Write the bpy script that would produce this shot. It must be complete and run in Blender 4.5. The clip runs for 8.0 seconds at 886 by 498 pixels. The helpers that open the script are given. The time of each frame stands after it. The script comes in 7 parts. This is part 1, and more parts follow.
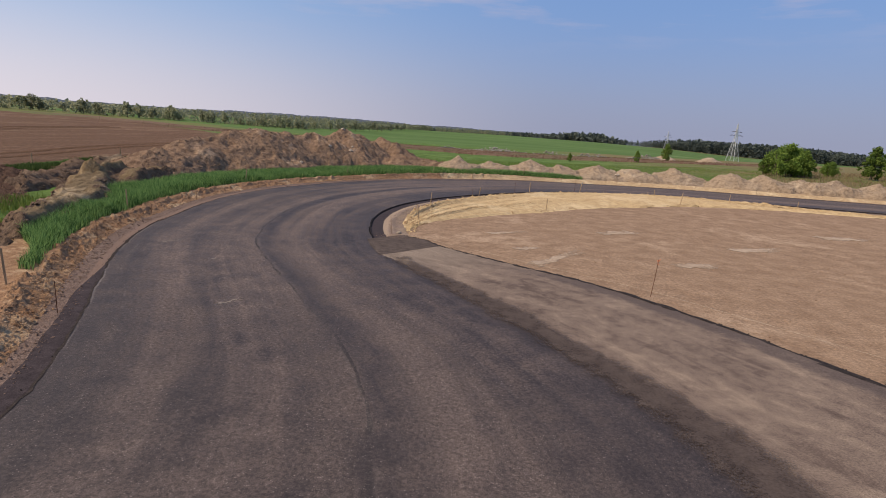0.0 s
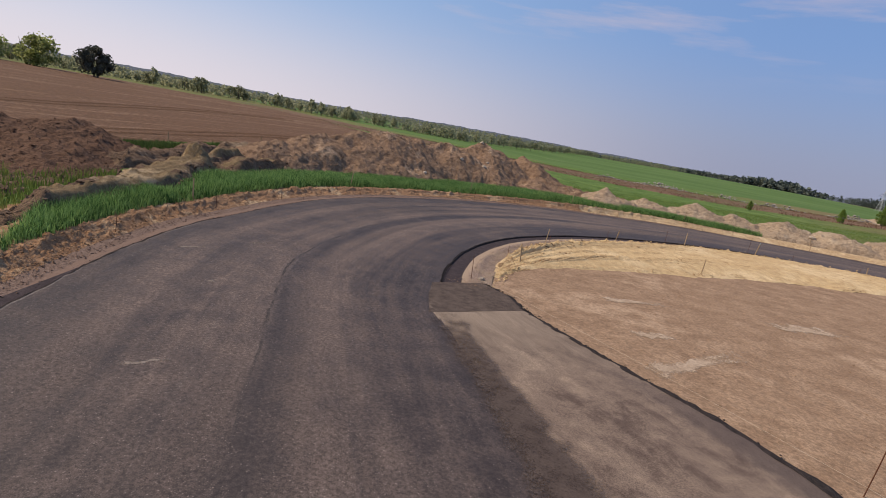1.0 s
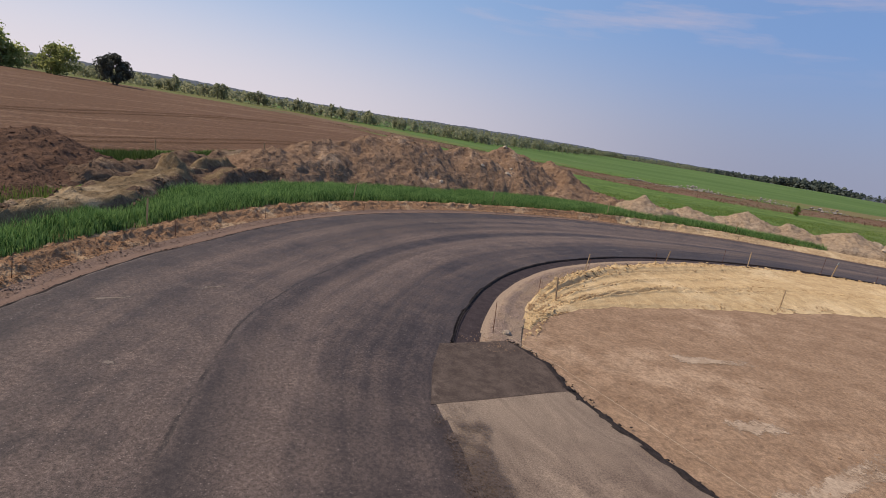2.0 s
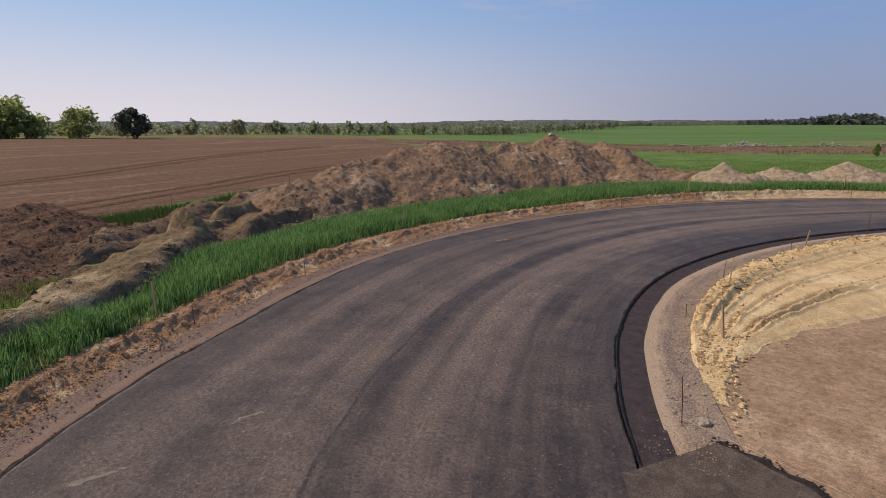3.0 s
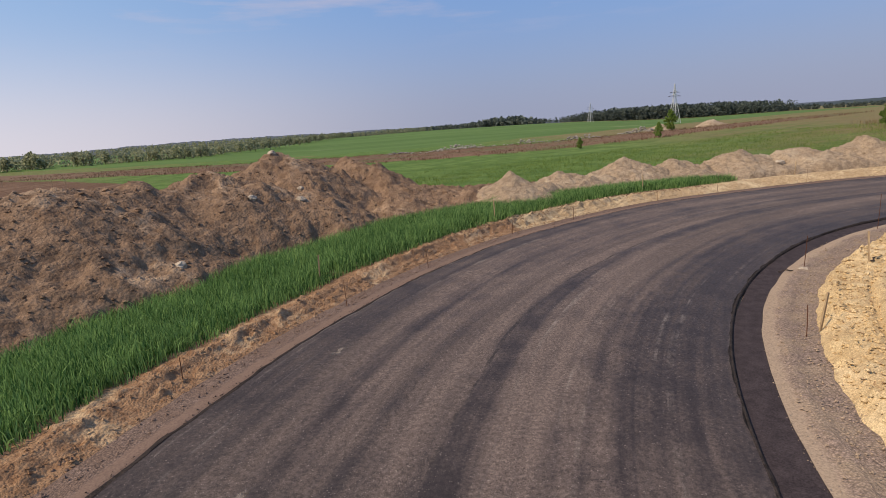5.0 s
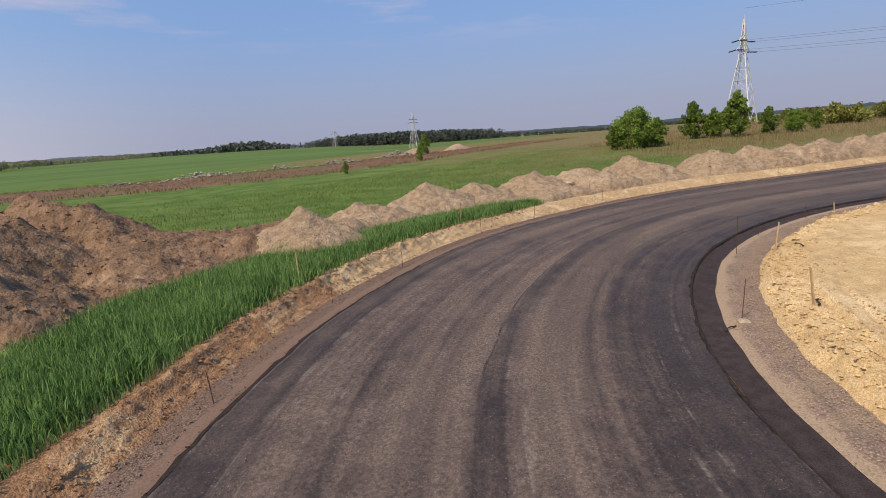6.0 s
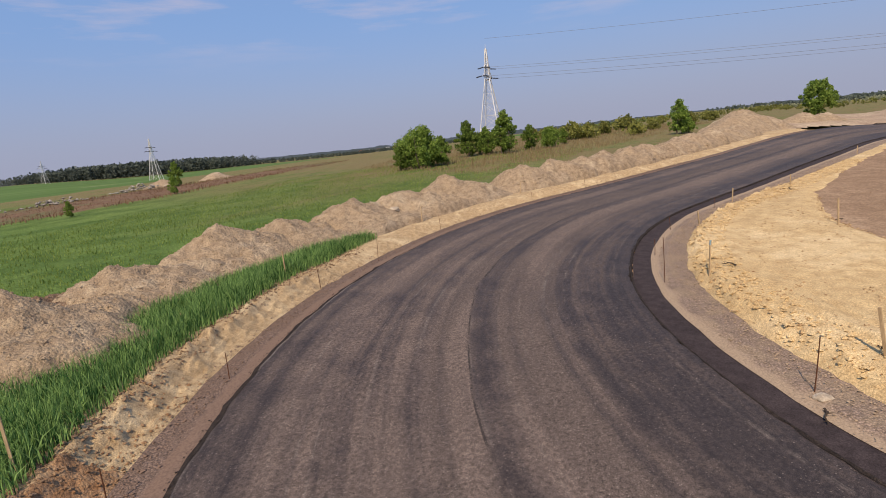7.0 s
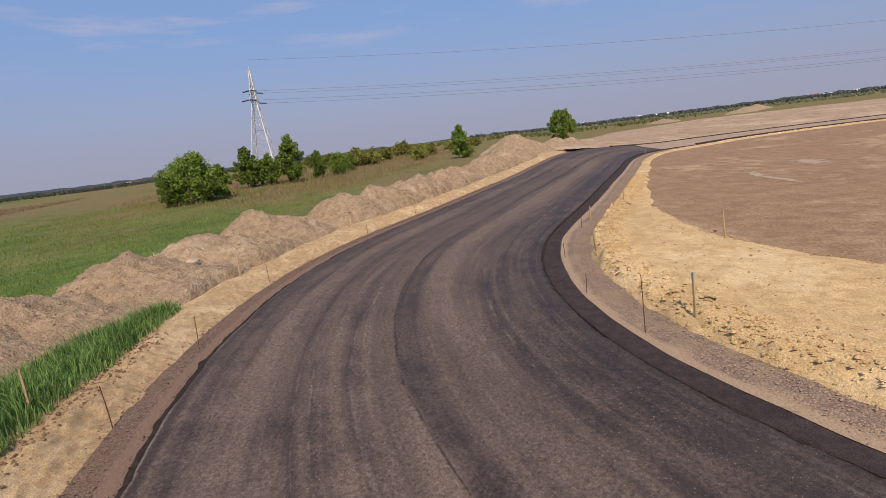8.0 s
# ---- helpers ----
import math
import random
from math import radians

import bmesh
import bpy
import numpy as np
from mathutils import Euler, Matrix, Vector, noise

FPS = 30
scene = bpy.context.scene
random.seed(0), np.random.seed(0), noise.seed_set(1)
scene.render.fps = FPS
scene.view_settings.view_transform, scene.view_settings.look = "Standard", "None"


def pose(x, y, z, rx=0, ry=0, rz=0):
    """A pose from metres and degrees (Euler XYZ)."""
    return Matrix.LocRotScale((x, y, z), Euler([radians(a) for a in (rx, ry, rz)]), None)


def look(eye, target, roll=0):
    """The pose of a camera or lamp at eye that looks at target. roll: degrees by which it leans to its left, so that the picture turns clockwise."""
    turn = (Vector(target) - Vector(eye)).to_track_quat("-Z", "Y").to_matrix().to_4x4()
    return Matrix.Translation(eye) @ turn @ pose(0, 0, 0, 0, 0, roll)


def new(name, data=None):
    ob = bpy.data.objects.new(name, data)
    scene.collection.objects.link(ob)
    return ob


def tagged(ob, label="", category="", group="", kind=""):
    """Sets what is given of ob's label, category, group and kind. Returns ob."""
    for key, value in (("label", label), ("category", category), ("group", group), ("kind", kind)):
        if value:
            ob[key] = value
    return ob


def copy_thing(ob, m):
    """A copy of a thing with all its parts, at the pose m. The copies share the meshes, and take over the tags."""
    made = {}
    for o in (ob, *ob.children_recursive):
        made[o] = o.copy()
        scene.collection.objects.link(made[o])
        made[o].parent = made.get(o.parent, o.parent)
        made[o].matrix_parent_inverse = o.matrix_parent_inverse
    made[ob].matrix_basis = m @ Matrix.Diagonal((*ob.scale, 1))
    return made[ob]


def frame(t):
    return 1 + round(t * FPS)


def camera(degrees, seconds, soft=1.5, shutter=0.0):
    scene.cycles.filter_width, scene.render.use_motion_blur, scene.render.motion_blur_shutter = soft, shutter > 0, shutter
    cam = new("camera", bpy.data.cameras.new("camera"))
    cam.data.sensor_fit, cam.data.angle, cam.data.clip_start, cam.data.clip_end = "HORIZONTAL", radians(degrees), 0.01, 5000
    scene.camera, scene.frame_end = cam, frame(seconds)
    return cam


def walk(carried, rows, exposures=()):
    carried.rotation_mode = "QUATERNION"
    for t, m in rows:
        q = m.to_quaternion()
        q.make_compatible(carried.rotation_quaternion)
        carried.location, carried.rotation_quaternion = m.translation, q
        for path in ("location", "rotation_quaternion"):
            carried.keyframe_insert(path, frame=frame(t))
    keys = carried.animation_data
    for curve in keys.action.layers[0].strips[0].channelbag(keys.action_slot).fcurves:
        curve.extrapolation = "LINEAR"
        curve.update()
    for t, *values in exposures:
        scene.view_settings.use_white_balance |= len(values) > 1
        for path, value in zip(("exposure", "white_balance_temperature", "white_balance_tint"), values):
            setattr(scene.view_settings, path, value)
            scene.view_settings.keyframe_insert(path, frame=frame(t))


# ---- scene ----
cam = camera(79.3, 8.0, soft=0.55)
PATH = [
    (0, (0.586, -0.025, 4.361), (0.551, 1.928, 3.935), 4.0),
    (0.5, (1.487, 3.06, 4.386), (1.147, 4.984, 3.959), 5.7),
    (1, (1.876, 5.885, 4.475), (1.301, 7.752, 4.048), 10.2),
    (1.2, (1.879, 6.974, 4.512), (1.267, 8.829, 4.087), 12.5),
    (2.3, (-0.281, 11.105, 4.569), (-1.005, 12.918, 4.136), 4.5),
    (2.5, (-0.944, 11.754, 4.58), (-1.698, 13.554, 4.142), 0.2),
    (3, (-2.48, 13.916, 4.531), (-3.254, 15.706, 4.088), -0.3),
    (3.5, (-4.023, 17.109, 4.439), (-4.753, 18.918, 3.996), -4.6),
    (4, (-5.106, 20.663, 4.432), (-5.59, 22.554, 3.992), -2.8),
    (4.2, (-5.468, 22.189, 4.535), (-5.803, 24.109, 4.089), -2.8),
    (5.3, (-6.391, 29.922, 4.366), (-5.924, 31.821, 3.947), -4.4),
    (5.5, (-6.442, 31.444, 4.329), (-5.777, 33.284, 3.915), -4.3),
    (6, (-6.113, 34.916, 4.35), (-5.055, 36.563, 3.942), -4.2),
    (6.5, (-5.254, 38.322, 4.32), (-3.858, 39.696, 3.919), -5.3),
    (7, (-3.917, 41.203, 4.294), (-2.256, 42.245, 3.898), -5.9),
    (7.5, (-2.096, 43.849, 4.315), (-0.246, 44.499, 3.921), -6.9),
    (8, (-0.153, 45.847, 4.265), (1.792, 46.104, 3.879), -6.9),
]
walk(cam, [(t, look(eye, target, roll)) for t, eye, target, roll in PATH], [(0.0, 0.2, 7150, 19), (3.0, 0.15, 7150, 18), (4.2, 0.13, 7050, 17), (5.5, 0.34, 7280, 17), (7.0, 0.34, 7400, 18), (8.0, 0.25, 7520, 20)])

# ---- world, sun, exposure ----
SUN_AZIMUTH, SUN_HEIGHT = 254.0, 48.0
world = bpy.data.worlds.new("sky")
scene.world = world
world.use_nodes = True
wt = world.node_tree
wt.nodes.clear()


def wnode(kind, **props):
    n = wt.nodes.new(kind)
    if "operation" in props:
        n.operation = props["operation"]
    if "data_type" in props:
        n.data_type = props["data_type"]
    if "interpolation_type" in props:
        n.interpolation_type = props["interpolation_type"]
    return n


sky = wnode("ShaderNodeTexSky")
sky.sky_type, sky.sun_disc = "NISHITA", False
sky.sun_elevation, sky.sun_rotation = radians(SUN_HEIGHT), radians(SUN_AZIMUTH)
sky.altitude, sky.air_density, sky.dust_density, sky.ozone_density = 100.0, 1.0, 1.2, 3.0
wco = wnode("ShaderNodeTexCoord")
wmap = wnode("ShaderNodeMapping")
wmap.inputs["Scale"].default_value = (2.2, 2.2, 16.0)
wmap.inputs["Rotation"].default_value = (0.05, -0.04, 0.0)
wnoise = wnode("ShaderNodeTexNoise")
wnoise.inputs["Scale"].default_value = 1.6
wnoise.inputs["Detail"].default_value = 7.0
wnoise.inputs["Roughness"].default_value = 0.58
wramp = wnode("ShaderNodeMapRange")
wramp.inputs["From Min"].default_value, wramp.inputs["From Max"].default_value = 0.53, 0.8
wramp.inputs["To Min"].default_value, wramp.inputs["To Max"].default_value = 0.0, 0.55
wsep = wnode("ShaderNodeSeparateXYZ")
wlow = wnode("ShaderNodeMapRange", interpolation_type="SMOOTHSTEP")
wlow.inputs["From Min"].default_value, wlow.inputs["From Max"].default_value = 0.13, 0.24
wmul = wnode("ShaderNodeMath", operation="MULTIPLY")
wmix = wnode("ShaderNodeMix", data_type="RGBA")
wmix.inputs["B"].default_value = (6.6, 5.75, 6.2, 1)
whaze = wnode("ShaderNodeMapRange", interpolation_type="SMOOTHSTEP")
whaze.inputs["From Min"].default_value, whaze.inputs["From Max"].default_value = 0.235, -0.02
whaze.inputs["To Min"].default_value, whaze.inputs["To Max"].default_value = 0.0, 0.92
wdot = wnode("ShaderNodeVectorMath", operation="DOT_PRODUCT")
wdot.inputs[1].default_value = (math.sin(radians(SUN_AZIMUTH + 25)), math.cos(radians(SUN_AZIMUTH + 25)), 0.0)
wside = wnode("ShaderNodeMapRange", interpolation_type="SMOOTHSTEP")
wside.inputs["From Min"].default_value, wside.inputs["From Max"].default_value = -0.1, 0.98
whue = wnode("ShaderNodeMix", data_type="RGBA")
whue.inputs["A"].default_value, whue.inputs["B"].default_value = (3.0, 3.5, 4.9, 1), (7.7, 7.7, 8.5, 1)
wveil = wnode("ShaderNodeMix", data_type="RGBA")
wtop = wnode("ShaderNodeMix", data_type="RGBA")
wtop.inputs["A"].default_value, wtop.inputs["B"].default_value = (1.8, 3.75, 7.65, 1), (3.3, 5.7, 9.2, 1)
wblend = wnode("ShaderNodeMix", data_type="RGBA")
wblend.inputs["Factor"].default_value = 0.72
wbg = wnode("ShaderNodeBackground")
wbg.inputs["Strength"].default_value = 0.085
wout = wnode("ShaderNodeOutputWorld")
for a, b in ((wco.outputs["Generated"], wmap.inputs["Vector"]), (wmap.outputs["Vector"], wnoise.inputs["Vector"]), (wnoise.outputs["Fac"], wramp.inputs["Value"]),
             (wco.outputs["Generated"], wsep.inputs["Vector"]), (wsep.outputs["Z"], wlow.inputs["Value"]), (wramp.outputs["Result"], wmul.inputs[0]),
             (wlow.outputs["Result"], wmul.inputs[1]), (wmul.outputs["Value"], wmix.inputs["Factor"]), (wsep.outputs["Z"], whaze.inputs["Value"]), (wco.outputs["Generated"], wdot.inputs[0]), (wdot.outputs["Value"], wside.inputs["Value"]), (wside.outputs["Result"], whue.inputs["Factor"]),
             (whue.outputs["Result"], wveil.inputs["B"]), (whaze.outputs["Result"], wveil.inputs["Factor"]), (wside.outputs["Result"], wtop.inputs["Factor"]), (sky.outputs["Color"], wblend.inputs["A"]), (wtop.outputs["Result"], wblend.inputs["B"]), (wblend.outputs["Result"], wveil.inputs["A"]), (wveil.outputs["Result"], wmix.inputs["A"]),
             (wmix.outputs["Result"], wbg.inputs["Color"]), (wbg.outputs["Background"], wout.inputs["Surface"])):
    wt.links.new(a, b)

sun_data = bpy.data.lights.new("sun", "SUN")
sun_data.energy, sun_data.angle, sun_data.color = 3.55, radians(0.55), (1.0, 0.885, 0.695)
sun = new("sun", sun_data)
sa, sh = radians(SUN_AZIMUTH), radians(SUN_HEIGHT)
sun.matrix_world = look((0, 0, 60), Vector((0, 0, 60)) - Vector((math.sin(sa) * math.cos(sh), math.cos(sa) * math.cos(sh), math.sin(sh))))

# ---- materials ----


class Mat:
    """A small builder of procedural node materials."""

    def __init__(self, name):
        self.m = bpy.data.materials.new(name)
        self.m.use_nodes = True
        self.t = self.m.node_tree
        self.b = self.t.nodes["Principled BSDF"]
        self.out = self.t.nodes["Material Output"]
        self.geo = None

    def put(self, value, socket):
        if isinstance(value, bpy.types.NodeSocket):
            self.t.links.new(value, socket)
        elif isinstance(value, tuple) and len(value) == 3 and socket.type == "RGBA":
            socket.default_value = (*value, 1)
        else:
            socket.default_value = value

    def node(self, kind, ins=(), **props):
        n = self.t.nodes.new(kind)
        if "operation" in props:
            n.operation = props["operation"]
        if "data_type" in props:
            n.data_type = props["data_type"]
        if "blend_type" in props:
            n.blend_type = props["blend_type"]
        if "interpolation_type" in props:
            n.interpolation_type = props["interpolation_type"]
        if "feature" in props:
            n.feature = props["feature"]
        if "uv_map" in props:
            n.uv_map = props["uv_map"]
        for k, v in dict(ins).items():
            self.put(v, n.inputs[k])
        return n

    def pos(self):
        if not self.geo:
            self.geo = self.node("ShaderNodeNewGeometry")
        return self.geo.outputs["Position"]

    def uv(self):
        return self.node("ShaderNodeUVMap", uv_map="UVMap").outputs["UV"]

    def noise(self, vec, scale, detail=4.0, rough=0.55, stretch=None, warp=0.0, turn=0.0):
        if turn:
            vec = self.node("ShaderNodeMapping", {"Vector": vec, "Rotation": (0.0, 0.0, radians(turn))}).outputs["Vector"]
        if stretch:
            vec = self.node("ShaderNodeMapping", {"Vector": vec, "Scale": stretch}).outputs["Vector"]
        return self.node("ShaderNodeTexNoise", {"Vector": vec, "Scale": scale, "Detail": detail, "Roughness": rough, "Distortion": warp}).outputs["Fac"]

    def cells(self, vec, scale, feature="F1"):
        return self.node("ShaderNodeTexVoronoi", {"Vector": vec, "Scale": scale}, feature=feature)

    def ramp(self, fac, lo, hi, to0=0.0, to1=1.0):
        return self.node("ShaderNodeMapRange", {"Value": fac, "From Min": lo, "From Max": hi, "To Min": to0, "To Max": to1}, interpolation_type="SMOOTHSTEP").outputs["Result"]

    def math(self, op, a, b=0.0):
        return self.node("ShaderNodeMath", {0: a, 1: b}, operation=op).outputs["Value"]

    def mix(self, fac, a, b):
        return self.node("ShaderNodeMix", {"Factor": fac, "A": a, "B": b}, data_type="RGBA").outputs["Result"]

    def times(self, a, b, fac=1.0):
        return self.node("ShaderNodeMix", {"Factor": fac, "A": a, "B": b}, data_type="RGBA", blend_type="MULTIPLY").outputs["Result"]

    def grey(self, v):
        return self.node("ShaderNodeCombineColor", {"Red": v, "Green": v, "Blue": v}).outputs["Color"]

    def axis(self, vec, name):
        return self.node("ShaderNodeSeparateXYZ", {"Vector": vec}).outputs[name]

    def bump(self, height, strength, distance):
        return self.node("ShaderNodeBump", {"Height": height, "Strength": strength, "Distance": distance}).outputs["Normal"]

    def done(self, color, rough=0.9, normal=None, metal=0.0, spec=0.3):
        self.put(color, self.b.inputs["Base Color"])
        self.put(rough, self.b.inputs["Roughness"])
        self.put(metal, self.b.inputs["Metallic"])
        self.put(spec, self.b.inputs["Specular IOR Level"])
        if normal is not None:
            self.put(normal, self.b.inputs["Normal"])
        return self.m


LAID_END = 188.8


# Tone and coarseness of the asphalt across its width, from the inner edge (0) to the outer (1).
ROAD_BANDS = ((0.0, 0.18, 0.05), (0.10, 0.30, 0.08), (0.22, 0.32, 0.14), (0.29, 0.62, 0.75), (0.36, 0.74, 0.85), (0.42, 0.62, 0.50), (0.455, 0.26, 0.08), (0.49, 0.20, 0.05), (0.515, 0.66, 1.0), (0.57, 0.62, 0.85),
              (0.62, 0.42, 0.35), (0.675, 0.60, 0.55), (0.73, 0.28, 0.15), (0.77, 0.36, 0.25), (0.82, 0.72, 0.60), (0.87, 0.38, 0.30), (0.94, 0.28, 0.30), (1.0, 0.30, 0.30))


def asphalt_material():
    """Dusty asphalt in two laid lanes: pale coarse bands and dark smooth wheel bands, a broken joint between the lanes, loose chips."""
    m = Mat("dusty_asphalt")
    uv, p = m.uv(), m.pos()
    along, across = m.axis(uv, "X"), m.axis(uv, "Y")
    grain = m.noise(p, 75.0, 2.0, 0.8)
    speck = m.noise(p, 16.0, 4.0, 0.75)
    mid = m.noise(p, 1.3, 6.0, 0.68)
    broad = m.noise(p, 0.22, 4.0, 0.6)
    fine = m.noise(uv, 1.0, 5.0, 0.62, (0.22, 2.6, 1.0), 0.7)
    thin = m.noise(uv, 1.0, 4.0, 0.6, (0.035, 3.6, 1.0), 0.3)
    wander = m.noise(uv, 1.0, 3.0, 0.6, (0.07, 0.0, 1.0))
    sway = m.math("MULTIPLY", m.math("SUBTRACT", wander, 0.5), 0.09)
    frac = m.math("ADD", m.math("DIVIDE", across, 8.6), m.math("ADD", sway, m.math("MULTIPLY", m.math("SUBTRACT", fine, 0.5), 0.035)))
    ramp = m.node("ShaderNodeValToRGB", {"Fac": frac})
    ramp.color_ramp.interpolation = "B_SPLINE"
    for i, (at, tone, rough) in enumerate(ROAD_BANDS):
        e = ramp.color_ramp.elements[i] if i < 2 else ramp.color_ramp.elements.new(at)
        e.position, e.color = at, (tone, rough, 0.0, 1.0)
    band = m.node("ShaderNodeSeparateColor", {"Color": ramp.outputs["Color"]})
    tone, coarse = band.outputs["Red"], band.outputs["Green"]
    worn = m.ramp(along, 84.0, 118.0, 0.55, 1.0)
    dust = m.math("ADD", 0.45, m.math("MULTIPLY", m.math("SUBTRACT", tone, 0.45), worn))
    noises = m.math("ADD", m.math("MULTIPLY", m.math("SUBTRACT", thin, 0.5), m.ramp(along, 84.0, 112.0, 0.25, 0.95)), m.math("ADD", m.math("MULTIPLY", m.math("SUBTRACT", fine, 0.5), 0.55), m.math("ADD", m.math("MULTIPLY", m.math("SUBTRACT", mid, 0.5), 0.75), m.math("MULTIPLY", m.math("SUBTRACT", broad, 0.5), 0.5))))
    # Lighter further on: brightness by view direction is put into the tone.
    dust = m.math("ADD", m.math("ADD", dust, noises), m.ramp(along, 86.0, 130.0, -0.05, 0.05))
    c = m.mix(m.ramp(dust, 0.05, 0.85), (0.034, 0.025, 0.023), (0.150, 0.111, 0.092))
    dark = m.noise(uv, 1.0, 3.0, 0.5, (0.045, 0.50, 1.0), 0.5)
    c = m.mix(m.ramp(m.math("ADD", dark, m.math("MULTIPLY", mid, 0.2)), 0.58, 0.70, 0.0, 0.35), c, (0.040, 0.031, 0.029))
    jag = m.noise(uv, 1.0, 4.0, 0.65, (0.9, 0.0, 1.0))
    joint = m.math("ADD", frac, m.math("MULTIPLY", m.math("SUBTRACT", jag, 0.5), 0.012))
    seam = m.math("MULTIPLY", m.ramp(m.math("ABSOLUTE", m.math("SUBTRACT", joint, 0.502)), 0.0050, 0.0020), m.ramp(mid, 0.40, 0.55))
    c = m.mix(m.math("MULTIPLY", seam, 0.8), c, (0.028, 0.022, 0.020))
    # single stones in the coarse bands, and a thinner spread everywhere
    cell = m.cells(p, 40.0)
    pick = m.node("ShaderNodeSeparateColor", {"Color": cell.outputs["Color"]})
    body = m.ramp(cell.outputs["Distance"], 0.50, 0.30)
    zone = m.math("ADD", m.math("MULTIPLY", coarse, 0.8), m.math("MULTIPLY", m.math("SUBTRACT", mid, 0.5), 1.2))
    some = m.math("SUBTRACT", 0.97, m.math("MULTIPLY", m.math("MAXIMUM", zone, 0.0), 0.36))
    stone = m.math("MULTIPLY", m.math("GREATER_THAN", pick.outputs["Red"], some), body)
    c = m.mix(m.math("MULTIPLY", stone, m.ramp(pick.outputs["Green"], 0.0, 1.0, 0.15, 0.7)), c, (0.235, 0.190, 0.160))
    pit = m.math("MULTIPLY", m.math("LESS_THAN", pick.outputs["Blue"], m.math("ADD", 0.05, m.math("MULTIPLY", m.math("MAXIMUM", zone, 0.0), 0.22))), body)
    c = m.mix(m.math("MULTIPLY", pit, 0.6), c, (0.030, 0.023, 0.021))
    streak = m.noise(uv, 1.0, 3.0, 0.55, (0.05, 5.2, 1.0), 0.2)
    c = m.mix(m.math("MULTIPLY", m.ramp(streak, 0.58, 0.74), m.math("MULTIPLY", m.ramp(mid, 0.42, 0.62, 0.0, 0.6), m.ramp(along, 84.0, 112.0, 0.35, 1.0))), c, (0.215, 0.180, 0.152))
    rim = m.math("MULTIPLY", m.ramp(across, 8.535, 8.565), m.ramp(fine, 0.42, 0.60, 0.0, 0.5))
    c = m.mix(rim, c, (0.25, 0.21, 0.18))
    c = m.times(c, m.grey(m.ramp(grain, 0.25, 0.75, 0.50, 1.50)))
    c = m.times(c, m.grey(m.ramp(speck, 0.30, 0.70, 0.58, 1.38)))
    laid = m.math("SUBTRACT", along, m.math("ADD", m.math("MULTIPLY", across, 1.89), m.math("MULTIPLY", mid, 0.8)))
    bed = m.mix(m.ramp(mid, 0.3, 0.7), (0.27, 0.195, 0.14), (0.40, 0.30, 0.22))
    c = m.mix(m.ramp(laid, LAID_END - 0.25, LAID_END + 0.25), c, (0.030, 0.024, 0.022))
    c = m.mix(m.ramp(laid, LAID_END + 0.7, LAID_END + 1.1), c, bed)
    height = m.math("ADD", m.math("ADD", m.math("MULTIPLY", grain, 0.5), m.math("MULTIPLY", speck, 0.35)), m.math("MULTIPLY", stone, 0.5))
    return m.done(c, m.ramp(dust, 0.2, 0.8, 0.66, 0.92), m.bump(height, 0.8, 0.014), spec=0.3)


def soil_material(name, dark, light, pale, size=1.0, relief=0.02, pale_at=(0.58, 0.75), clods=True, stretch=None, turn=0.0, crumbs=0.3):
    """Bare earth: two tones, dry pale patches, clods and grain."""
    m = Mat(name)
    p = m.pos()
    if stretch:
        wide = m.noise(p, 0.33 / size, 4.0, 0.55, stretch, 0.4, turn)
    else:
        wide = m.noise(p, 0.33 / size, 4.0, 0.55, None, 0.4)
    mid = m.noise(p, 2.6 / size, 6.0, 0.62)
    grain = m.noise(p, 24.0 / size, 4.0, 0.7)
    c = m.mix(m.ramp(mid, 0.3, 0.7), dark, light)
    c = m.mix(m.ramp(m.math("ADD", m.math("MULTIPLY", wide, 0.75), m.math("MULTIPLY", mid, 0.25)), pale_at[0], pale_at[1]), c, pale)
    c = m.times(c, m.grey(m.ramp(grain, 0.25, 0.75, 0.68, 1.30)))
    crumb = m.noise(p, 46.0, 3.0, 0.75)
    c = m.times(c, m.grey(m.ramp(crumb, 0.28, 0.72, 1.0 - crumbs, 1.0 + crumbs)))
    h = m.math("ADD", m.math("MULTIPLY", mid, 1.0), m.math("ADD", m.math("MULTIPLY", grain, 0.35), m.math("MULTIPLY", crumb, 0.15)))
    if clods:
        v = m.cells(p, 9.0 / size)
        h = m.math("SUBTRACT", h, m.math("MULTIPLY", v.outputs["Distance"], 0.5))
    return m.done(c, 0.95, m.bump(h, 0.8, relief * 2.0), spec=0.15)


